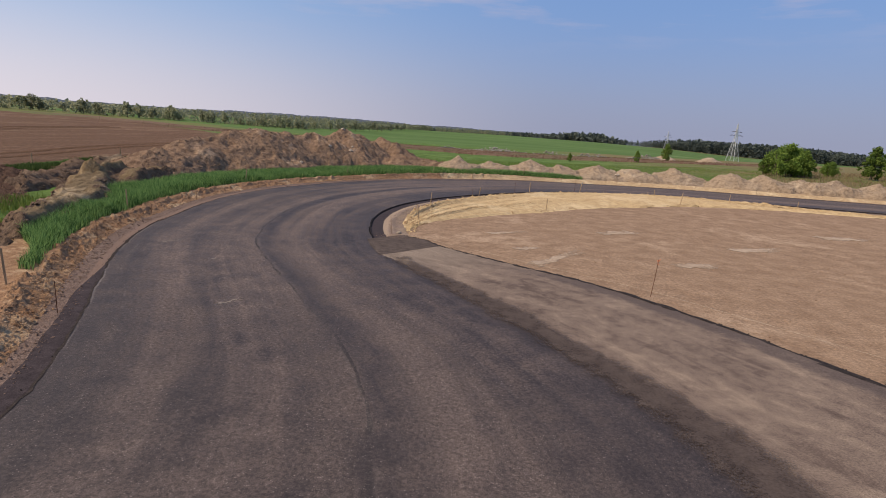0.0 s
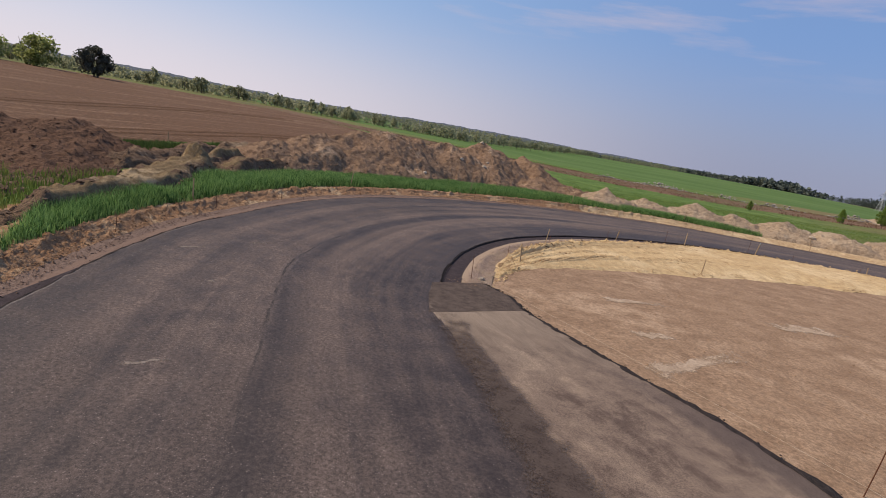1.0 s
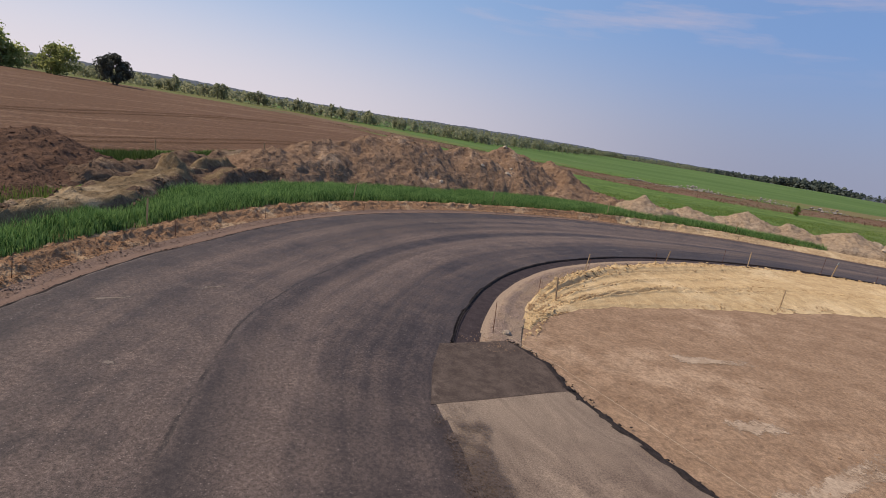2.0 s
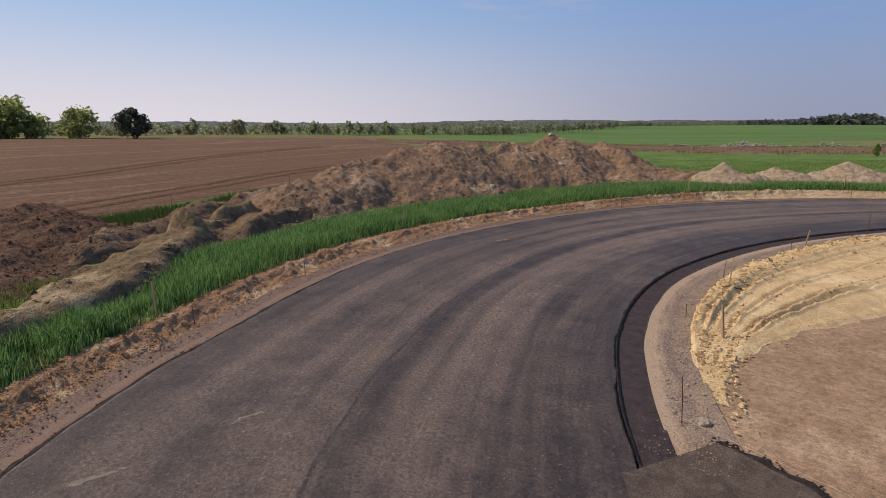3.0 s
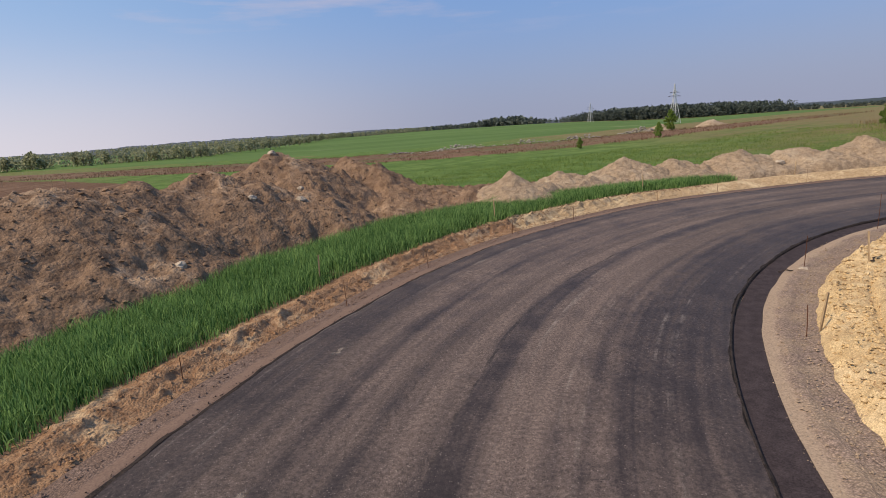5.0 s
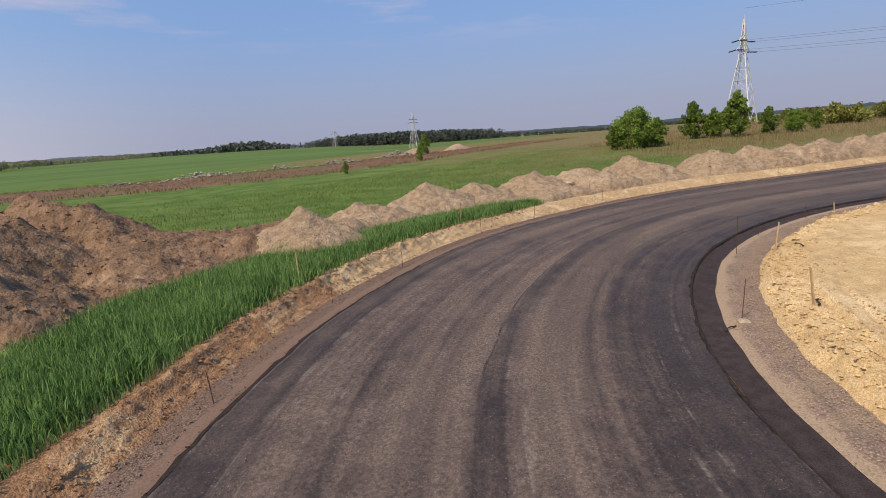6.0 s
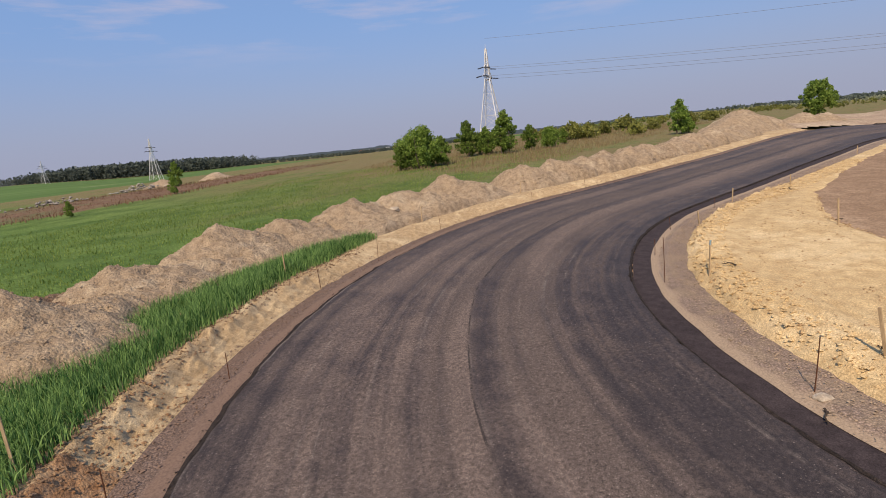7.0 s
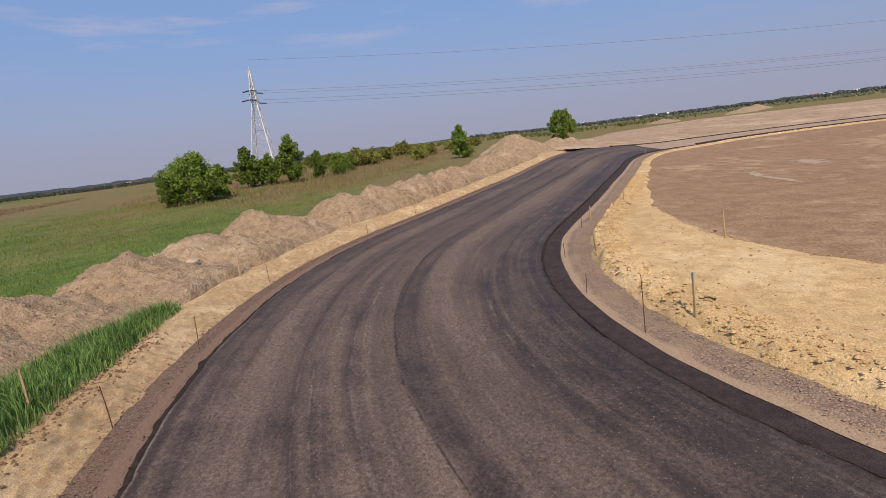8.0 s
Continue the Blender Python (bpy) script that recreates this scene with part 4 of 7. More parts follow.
def build_smear():
    """Dark bitumen dragged from the new asphalt over the old pavement's rim."""
    p = densify(PAVE_ROAD[2:13], total=150)
    t = np.gradient(p, axis=0)
    nrm = np.stack([t[:, 1], -t[:, 0]], 1) / np.linalg.norm(t, axis=1)[:, None]
    nrm = nrm * np.sign((nrm * np.array((1.0, 0.6))).sum(1))[:, None]
    q, u = np.linspace(0, 1, 150), np.linspace(-1, 1, 9)
    w = 0.38 + 0.30 * vnoise(q * 22, q * 0, 71) + 0.25 * q
    x = p[:, 0][:, None] + nrm[:, 0][:, None] * (0.16 + w[:, None] * u)
    y = p[:, 1][:, None] + nrm[:, 1][:, None] * (0.16 + w[:, None] * u)
    uv = np.stack(np.broadcast_arrays((q * 1.7 - 0.85)[:, None], u[None, :]), -1).reshape(-1, 2)
    sheet("bitumen_smear", x, y, terrain(x, y) + 0.078 + 0.012 * fbm(x / 3.0, y / 3.0, 21, 3), 150, 9, SMEAR, "dark bitumen smeared over the old pavement's rim", uv, category="smear")


SMEAR = frayed_material("dusty_bitumen_smear", (0.055, 0.041, 0.036), (0.100, 0.076, 0.064), 0.9)
build_smear()


def bank_level(x, y, s, o):
    """The outer verge: gravel level, a littered foot, a torn face up to a lumpy crest, then the grass."""
    wave = 0.13 * fbm(s * 0.45, s * 0, 81, 3) + 0.13 * fbm(x * 1.1, y * 1.1, 89, 4, 0.6)
    t = o - 1.40 - wave
    top = land(x, y) - terrain(x, y) + 0.02
    soft = ease(nearest_s(3.0, 48.0), nearest_s(12.0, 50.0), s)
    ragged = t + 0.10 * fbm(x * 2.6, y * 2.6, 78, 4, 0.65)
    sheer = ease(0.12, 0.75, fbm(x * 0.55, y * 0.55, 77, 3))
    torn = 0.16 * ease(-0.62, -0.35, t) + 0.22 * ease(-0.34, -0.20, ragged) + 0.62 * (sheer * ease(-0.15, 0.04, ragged) + (1 - sheer) * ease(-0.26, 0.16, ragged))
    slope = 0.85 * ease(-0.55, 0.25, t) + 0.15 * ease(0.1, 0.5, t)
    rough = ease(-0.62, -0.3, t) * ease(0.6, 0.25, t)
    z = terrain(x, y) + 0.015 + (top - 0.015) * (torn * (1 - soft) + 0.7 * slope * soft) - 0.22 * ease(4.4, 5.3, o)
    z = z + rough * (1 - 0.55 * soft) * (0.045 * fbm(x * 2.3, y * 2.3, 82, 4, 0.6) + 0.20 * np.maximum(0, fbm(x * 5.5, y * 5.5, 83, 3, 0.65) - 0.05))
    z = z + (1 - 0.6 * soft) * 0.085 * (0.35 + 0.65 * sheer) * ease(-0.06, 0.03, ragged) * ease(0.42, 0.10, t) * np.maximum(0.0, 0.7 + 1.2 * fbm(x * 1.6, y * 1.6, 79, 4, 0.65))
    z = z + 0.012 * fbm(x * 4, y * 4, 85, 3) - 0.02 * np.exp(-((o - 0.86 - 0.08 * fbm(s * 0.4, s * 0, 84, 2)) / 0.07) ** 2)
    foot = ease(0.66, 0.84, o)
    return z * foot + (terrain(x, y) - 0.03) * (1 - foot)


def build_outer_verge():
    k = ALL[(S > nearest_s(0, -12)) & (S < nearest_s(70, 36))]
    fine = np.arange(S[k[0]], S[k[-1]], 0.085)
    ribbon("outer_shoulder", k, np.linspace(0.03, 0.86, 12), OUTER, lambda x, y, s, o: terrain(x, y) + 0.02 + 0.02 * fbm(x * 4, y * 4, 85, 3) - 0.035 * ease(0.12, 0.03, o), GRAVEL_OUT,
           "brown gravel shoulder on the outside of the bend", 0.04, 87)
    # the bank, finer along its length
    bx = np.stack([np.interp(fine, S, OUTER[:, 0]), np.interp(fine, S, OUTER[:, 1])], 1)
    sd = np.stack([np.interp(fine, S, SIDE[:, 0]), np.interp(fine, S, SIDE[:, 1])], 1)
    span = np.r_[np.linspace(0.62, 0.98, 6), np.linspace(1.02, 1.80, 30), 2.0, 2.2, 2.5, 3.0, 3.6, 4.2, 4.8, 5.4]
    offs = span[None, :] + (0.08 * fbm(fine * 0.7, fine * 0, 88, 3))[:, None] * np.linspace(1, 0, len(span))[None, :]
    x = bx[:, 0][:, None] + sd[:, 0][:, None] * offs
    y = bx[:, 1][:, None] + sd[:, 1][:, None] * offs
    z = bank_level(x, y, fine[:, None] + 0 * offs, offs)
    cut = int(np.argmin(np.abs(fine - nearest_s(0.5, 46.8))))
    sheet("earth_bank", x[:cut + 1], y[:cut + 1], z[:cut + 1], cut + 1, len(span), BANK, "torn reddish sandy bank between gravel and grass")
    sheet("sandy_bank", x[cut:], y[cut:], z[cut:], len(fine) - cut, len(span), VERGE_SAND, "pale yellow sandy slope up to the earth mounds")


build_outer_verge()


def inside_poly(x, y, poly):
    x, y = np.asarray(x), np.asarray(y)
    r = np.zeros(x.shape, bool)
    for (x0, y0), (x1, y1) in zip(poly, poly[1:] + poly[:1]):
        cut = ((y0 > y) != (y1 > y)) & (x < (x1 - x0) * (y - y0) / (y1 - y0 + 1e-9) + x0)
        r ^= cut
    return r


def field(name, poly, step, lift, material, label, rough=0.0, seed=1, height=land):
    """A tract of ground with a crop or soil of its own."""
    px, py = zip(*poly)
    gx, gy = np.arange(min(px), max(px) + step, step), np.arange(min(py), max(py) + step, step)
    x, y = np.meshgrid(gx, gy, indexing="ij")
    keep = inside_poly(x + fbm(x / 7, y / 7, seed, 2) * step * 0.5, y + fbm(x / 7, y / 7, seed + 3, 2) * step * 0.5, poly)
    far = np.hypot(x - 10, y - 32)
    z = height(x, y) + lift + fbm(x / 420, y / 420, 9, 3) * 7.0 * ease(400, 2500, far) + fbm(x / 9, y / 9, 5, 3) * 0.10 * ease(45, 80, far)
    if rough:
        z = z + rough * fbm(x * 0.9, y * 0.9, seed, 4)
    rim = np.full(x.shape, 1e9)
    for (x0, y0), (x1, y1) in zip(poly, poly[1:] + poly[:1]):
        t = np.clip(((x - x0) * (x1 - x0) + (y - y0) * (y1 - y0)) / ((x1 - x0) ** 2 + (y1 - y0) ** 2), 0, 1)
        rim = np.minimum(rim, np.hypot(x - x0 - t * (x1 - x0), y - y0 - t * (y1 - y0)))
    z = z - (lift + 0.09) * ease(2.5 * step, 1.5 * step, rim)
    return sheet(name, x, y, z, len(gx), len(gy), material, label, keep=keep)


PLOUGH_POLY = [(-27.2, 27.0), (-27.0, 34.0), (-28.2, 41.5), (-27.0, 49.0), (-22.5, 58.0), (-20.0, 74.0), (-28.0, 88.5), (-38.0, 103.0), (-56.0, 122.0), (-82.0, 140.0), (-100.0, 145.0), (-130.0, 133.0), (-157.0, 103.0), (-190.0, 60.0), (-200.0, -20.0), (-120.0, -40.0), (-34.0, -20.0), (-30.0, 10.0)]
field("ploughed_field", PLOUGH_POLY, 0.8, 0.16, PLOUGH, "brown harrowed field with faint rows", 0.05, 91)


def build_tyre_track(points, seed):
    """A tractor's tread marks: short slanting pressed bars in two lines."""
    p = densify(np.array(points, float), total=900)
    t = np.gradient(p, axis=0)
    s = np.r_[0, np.cumsum(np.hypot(*np.diff(p, axis=0).T))]
    stops = np.arange(0, s[-1], 0.34)
    px, py = np.interp(stops, s, p[:, 0]), np.interp(stops, s, p[:, 1])
    tx, ty = np.interp(stops, s, t[:, 0]), np.interp(stops, s, t[:, 1])
    ln = np.hypot(tx, ty)
    tx, ty = tx / ln, ty / ln
    vs, fs = [], []
    for row in (-0.95, 0.95):
        for half in (-1, 1):
            for q in range(len(stops)):
                cx = px[q] - ty[q] * row
                cy = py[q] + tx[q] * row
                a, b = 0.02 * half, 0.33 * half
                lean = 0.20
                quad = [(a, 0.0), (b, lean * 0.5), (b, lean * 0.5 + 0.17), (a, 0.19)]
                base = len(vs)
                for w, l in quad:
                    vs.append((cx - ty[q] * w + tx[q] * l, cy + tx[q] * w + ty[q] * l))
                cxm = (vs[base][0] + vs[base + 2][0]) / 2, (vs[base][1] + vs[base + 2][1]) / 2
                vs.append(cxm)
                for e in range(4):
                    fs.append((base + e, base + (e + 1) % 4, base + 4))
    v = np.array(vs)
    z = land(v[:, 0], v[:, 1]) + 0.16 + 0.05 * fbm(v[:, 0] * 0.9, v[:, 1] * 0.9, 91, 4) + fbm(v[:, 0] / 9, v[:, 1] / 9, 5, 3) * 0.10 * ease(45, 80, np.hypot(v[:, 0] - 10, v[:, 1] - 32)) + 0.02
    z[4::5] += 0.06
    ob = part("tyre_track", mesh_np("tyre_track", np.c_[v, z], np.array(fs), False), RUT_SOIL)
    return tagged(ob, "tractor tread marks pressed into the harrowed field", "tyre track", kind="stuff")


build_tyre_track([(-29.6, 22.0), (-30.6, 27.0), (-31.5, 31.5), (-33.0, 40.0), (-33.9, 48.0), (-34.6, 57.0), (-35.0, 70.0)], 1)
build_tyre_track([(-45.0, 26.0), (-47.5, 36.0), (-49.2, 44.0), (-52.0, 53.0), (-57.0, 66.0), (-60.5, 80.0), (-64.0, 100.0)], 2)


def verge_land(x, y):
    """The open ground, sinking to the road's level along its outer edge."""
    d = outward(x, y)[0].reshape(np.shape(x))
    return terrain(x, y) + 0.02 + (land(x, y) - terrain(x, y) - 0.02) * ease(0.4, 4.2, d)


# Far crops, the reed belt and the earthworks beyond the exit.
field("green_field", [(-330, 270), (-120, 172), (-40, 150), (15, 146), (60, 150), (120, 172), (230, 250), (620, 560), (560, 730), (200, 860), (-200, 840), (-420, 560)], 14.0, 0.25, CROP, "even bright green field of young corn")
field("reed_belt", [(-130, 148), (-60, 126), (-8, 108), (12, 100), (30, 96), (56, 104), (84, 112), (76, 124), (46, 124), (25, 127), (12, 139), (-8, 146), (-60, 158), (-120, 174)], 2.0, 0.14, REED_SOIL, "reddish brown belt of dead reed", 0.1, 94)
field("east_field", [(130, 120), (400, 60), (900, 120), (1200, 420), (760, 560), (420, 330), (220, 190)], 16.0, 0.25, CROP_DARK, "green fields towards the eastern ridge")
field("earthworks", [(94.5, -60), (92.5, 6), (86.5, 24), (77, 36), (68, 41), (66, 45), (78, 47), (96, 42), (130, 34), (190, 12), (260, -40), (230, -120), (120, -120)], 1.25, 0.03, WASTE, "pinkish sandy earthworks with wheel tracks", 0.08, 95, verge_land)

# ---- earth mounds ----
LUMP_V = np.array([(1, 0, 0.1), (0.1, 1, -0.1), (-1, 0.1, 0), (-0.1, -1, 0.1), (0, 0.1, 0.9), (0, 0, -0.9)])
LUMP_F = np.array([(0, 1, 4), (1, 2, 4), (2, 3, 4), (3, 0, 4), (1, 0, 5), (2, 1, 5), (3, 2, 5), (0, 3, 5)])


def lumps(name, centres, sizes, flat=0.7, seed=0):
    """Many small uneven clods or stones in one mesh."""
    r = np.random.default_rng(seed)
    n = len(centres)
    v = LUMP_V[None] * (1.05 + 0.14 * r.standard_normal((n, 6, 1))) + 0.16 * r.standard_normal((n, 6, 3))
    v = v * (np.asarray(sizes)[:, None, None] * (1 + 0.6 * (r.random((n, 1, 3)) - 0.5)))
    v[:, :, 2] *= flat
    a = r.random(n) * 6.283
    c, s = np.cos(a)[:, None], np.sin(a)[:, None]
    v = np.stack([v[..., 0] * c - v[..., 1] * s, v[..., 0] * s + v[..., 1] * c, v[..., 2]], -1) + np.asarray(centres)[:, None, :]
    f = LUMP_F[None] + (np.arange(n) * 6)[:, None, None]
    return mesh_np(name, v.reshape(-1, 3), f.reshape(-1, 3), False)


def heap_height(x, y, peaks, seed, power=1.25):
    h = np.full(x.shape, -0.4)
    wx, wy = x + 0.55 * fbm(x * 0.7, y * 0.7, seed, 3), y + 0.55 * fbm(x * 0.7, y * 0.7, seed + 5, 3)
    for px, py, top, rx, ry, turn in peaks:
        c, s = math.cos(radians(turn)), math.sin(radians(turn))
        u, v = ((wx - px) * c + (wy - py) * s) / rx, (-(wx - px) * s + (wy - py) * c) / ry
        d = np.sqrt(u * u + v * v)
        one = top * (1 - np.minimum(d, 1.6) ** power)
        h = np.maximum(h, one) + 0.12 * np.exp(-((h - one) / 0.25) ** 2) * ease(0.0, 0.4, np.minimum(h, one))
    return h


def dumped(x, y, size, seed):
    """Small cones side by side, as tipped loads leave them."""
    gx, gy = np.floor(x / size), np.floor(y / size)
    best = np.zeros(x.shape)
    for a in (-1, 0, 1):
        for b in (-1, 0, 1):
            cx, cy = gx + a, gy + b
            jx, jy, big = _hash(cx, cy, seed), _hash(cx, cy, seed + 1), _hash(cx, cy, seed + 2)
            d = np.hypot(x / size - cx - jx, y / size - cy - jy)
            best = np.maximum(best, (0.35 + 0.65 * big) * (1 - d / 0.85))
    return best


def build_heap(label, peaks, material, step=0.16, seed=1, rough=0.22, clods=500, clod=(0.03, 0.12), height=land, category="earth mound", dump=0.0):
    """A tipped heap: overlapping cones with slumps, furrows and loose clods."""
    ox, oy = peaks[0][0], peaks[0][1]
    x0, x1 = min(p[0] - 1.3 * max(p[3], p[4]) for p in peaks), max(p[0] + 1.3 * max(p[3], p[4]) for p in peaks)
    y0, y1 = min(p[1] - 1.3 * max(p[3], p[4]) for p in peaks), max(p[1] + 1.3 * max(p[3], p[4]) for p in peaks)
    gx, gy = np.arange(x0, x1, step), np.arange(y0, y1, step)
    x, y = np.meshgrid(gx, gy, indexing="ij")
    h = heap_height(x, y, peaks, seed)
    on = ease(-0.1, 0.35, h)
    big = fbm(x * 0.55, y * 0.55, seed + 11, 3)
    lump = fbm(x * 1.7, y * 1.7, seed + 12, 4, 0.6)
    cl = np.maximum(0, fbm(x * 4.4, y * 4.4, seed + 13, 2) - 0.05)
    h = h + on * (rough * 1.5 * big + rough * 0.55 * lump + rough * 0.4 * cl)
    if dump:
        wx, wy = x + 0.6 * fbm(x * 1.1, y * 1.1, seed + 21, 4), y + 0.6 * fbm(x * 1.1, y * 1.1, seed + 22, 4)
        h = h + ease(0.0, 0.6, h) * dump * (0.8 * dumped(wx, wy, 1.7, seed) + 0.5 * dumped(wx, wy, 0.7, seed + 9) - 0.35)
        h = h + on * (0.11 * fbm(x * 2.4, y * 2.4, seed + 15, 4, 0.65) + 0.12 * np.abs(fbm(x * 4.6, y * 4.6, seed + 19, 2)) - 0.03)
    base = height(x, y)
    if ox > -4 and category == "earth mound" and oy < 70:
        d = outward(x, y)[0].reshape(x.shape)
        h = h - 1.6 * ease(2.4, 1.4, d + 0.3 * fbm(x * 0.8, y * 0.8, seed + 3, 2))
    ob = part("earth_mound", mesh_np("earth_mound", np.stack([(x - ox).ravel(), (y - oy).ravel(), (base + h).ravel()], 1),
                                    (lambda f: f[(h.ravel()[f] > -0.12).any(1)])(grid_faces(len(gx), len(gy)))), material)
    ob.location = (ox, oy, 0)
    tagged(ob, label, category, "earth mounds along the road")
    if clods:
        r = np.random.default_rng(seed + 50)
        q = r.integers(0, h.size, clods * 4)
        q = q[h.ravel()[q] > 0.02][:clods]
        size = clod[0] + (clod[1] - clod[0]) * r.random(len(q)) ** 3
        c = np.stack([x.ravel()[q] - ox, y.ravel()[q] - oy, (base + h).ravel()[q] - size * 0.2], 1)
        tagged(part("rubble_cover", lumps("rubble_cover", c, size, 0.75, seed), material, ob), kind="stuff")
    return ob


build_heap("long dark mound of cloddy earth behind the grass", [(-11.2, 55.6, 3.45, 6.2, 5.6, 40), (-16.4, 45.4, 3.15, 5.4, 7.0, -20), (-19.2, 39.6, 2.2, 3.8, 5.2, -15), (-18.5, 41.4, 2.55, 3.8, 4.6, -15), (-19.6, 35.9, 1.55, 2.8, 3.6, -15), (-19.1, 34.2, 0.85, 1.0, 1.2, 0), (-17.6, 39.6, 1.2, 1.3, 1.6, 0), (-13.2, 50.8, 3.0, 5.0, 5.0, 0),
                                                               (-8.2, 59.6, 2.75, 4.2, 4.0, 0), (-6.4, 58.6, 2.35, 3.4, 3.4, 0), (-9.4, 51.6, 1.5, 3.2, 3.6, 30), (-5.4, 56.4, 1.1, 3.6, 3.0, 0), (-15.4, 40.6, 1.0, 2.0, 3.0, -15), (-17.7, 42.8, 2.85, 4.2, 4.6, -15),
                                                               (-15.2, 48.2, 2.9, 4.6, 4.6, -10), (-22.6, 43.6, 0.5, 4.0, 5.0, -10), (-20.8, 48.6, 0.5, 4.4, 4.6, 0), (-18.6, 54.0, 0.6, 4.4, 5.0, 0), (-15.2, 60.0, 0.6, 4.6, 4.6, 0), (-22.4, 38.6, 0.55, 3.0, 4.0, -10), (-3.4, 57.4, 0.75, 4.2, 3.0, 0), (-5.4, 53.6, 0.7, 2.8, 2.6, 0), (-1.6, 55.4, 0.6, 2.6, 1.9, 0), (1.4, 58.2, 0.5, 3.6, 2.4, 0)], DIRT, 0.085, 3, 0.20, 19000, (0.016, 0.085), dump=0.20)
build_heap("dark moist earth mound beside the ploughed field", [(-24.6, 25.6, 1.6, 4.0, 4.0, 0), (-27.4, 22.6, 1.85, 4.2, 3.8, 20), (-21.8, 22.8, 1.0, 3.0, 3.2, 0), (-25.0, 18.4, 1.1, 3.4, 3.4, 0), (-19.6, 20.6, 0.45, 2.0, 2.4, 0)], DARK_DIRT, 0.09, 21, 0.18, 8000, (0.016, 0.075), dump=0.18)

HEAPS = [(0.4, 55.2, 1.45, 2.1, 2.0), (4.0, 57.4, 1.0, 2.3, 1.8), (8.2, 58.6, 1.35, 2.6, 2.0), (11.6, 58.9, 1.1, 2.0, 1.9), (15.3, 58.3, 1.3, 2.2, 2.0), (19.2, 57.9, 1.15, 2.4, 2.0), (23.0, 57.6, 1.3, 2.5, 2.0)]
for q, (hx, hy, ht, ra, rb) in enumerate(HEAPS):
    build_heap("tipped mound of pale grey-brown earth by the verge", [(hx, hy, ht, ra, rb, 0), (hx + 1.1, hy - 0.9, ht * 0.45, ra * 0.6, rb * 0.6, 0), (hx - 1.2, hy + 0.3, ht * 0.5, ra * 0.6, rb * 0.6, 0), (hx + 0.3, hy - 1.7, ht * 0.5, ra * 1.15, rb * 0.95, 0), (hx + 1.9, hy - 0.3, ht * 0.55, ra * 0.8, rb * 0.8, 0)],
               PALE_DIRT, 0.09, 31 + 7 * q, 0.13, 1300, (0.012, 0.060), dump=0.20)


def row_peaks(x0, x1, n, off, top, seed):
    r = np.random.default_rng(seed)
    out = []
    for v in np.linspace(x0, x1, n):
        k = int(np.argmin(np.abs(OUTER[:, 0] - v) + 100 * (OUTER[:, 1] < 30)))
        p = OUTER[k] + SIDE[k] * (off + 0.4 * (r.random() - 0.5))
        out.append((p[0], p[1], top * (0.8 + 0.4 * r.random()), 2.3 + 0.6 * r.random(), 1.9 + 0.3 * r.random(), -14))
        p = OUTER[k] + SIDE[k] * (off - 1.15)
        out.append((p[0] + 0.8, p[1], top * (0.45 + 0.2 * r.random()), 2.3, 1.25, -14))
    return out


build_heap("long pale sandy windrow of earth along the road", row_peaks(26.5, 43, 7, 4.0, 1.25, 5), PALE_DIRT, 0.13, 77, 0.15, 3500, (0.015, 0.09), dump=0.22)
build_heap("pale sandy windrow of earth along the road", row_peaks(45.5, 60, 6, 4.2, 1.35, 6), PALE_DIRT, 0.25, 83, 0.15, 600, (0.04, 0.13))
build_heap("large pale sandy earth mound by the exit", [(71.5, 44.6, 2.7, 6.0, 4.2, -25), (66.5, 45.4, 1.9, 4.2, 3.4, -25), (76.0, 42.2, 1.6, 3.6, 3.2, -25)], PALE_DIRT, 0.28, 91, 0.2, 400, (0.05, 0.16))
build_heap("low pale sandy mound near the junction", [(88.0, 37.5, 1.3, 4.0, 2.6, -30), (92.5, 34.5, 1.0, 3.4, 2.4, -30)], PALE_DIRT, 0.3, 97, 0.16, 200, (0.05, 0.14))
build_heap("sandy mound at the edge of the reed belt", [(58.5, 127.0, 1.2, 3.6, 2.6, 0)], PALE_DIRT, 0.4, 101, 0.15, 0)
build_heap("sandy mound beside broken concrete", [(47.8, 126.5, 1.4, 3.2, 2.4, 0)], PALE_DIRT, 0.4, 103, 0.15, 0)
build_heap("pale far sand pit beyond the junction", [(338, -96, 2.6, 26, 9, -25), (372, -116, 3.0, 30, 9, -25), (306, -80, 1.8, 24, 8, -25), (290, -36, 1.5, 30, 8, -15)], PALE_DIRT, 1.6, 109, 0.4, 0, category="sand pit")


def build_rubble(x, y, long, wide, n, seed):
    r = np.random.default_rng(seed)
    u, v = r.standard_normal(n) * long / 3.2, r.standard_normal(n) * wide / 3
    h = np.maximum(0, 1 - np.abs(u / long * 2) ** 2) * np.maximum(0.1, 1 - np.abs(v / wide * 1.6)) * 0.9 * r.random(n)
    c = np.stack([u, v, land(x + u, y + v) + 0.2 + h], 1)
    ob = part("rubble_heap", lumps("rubble_heap", c, 0.10 + 0.20 * r.random(n) ** 2, 0.7, seed), CONCRETE)
    ob.location = (x, y, 0)
    return tagged(ob, "mound of pale broken concrete rubble", "rubble", "rubble heaps", "stuff")


for rx, ry, rl, rw, rn, rs in ((9.5, 131.0, 11, 3, 170, 1), (22.0, 128.0, 5, 2, 60, 2), (29.5, 121.0, 7, 2.5, 90, 3), (43.6, 125.5, 7, 3, 120, 4), (-2.0, 134.0, 5, 2, 50, 5)):
    build_rubble(rx, ry, rl, rw, rn, rs)


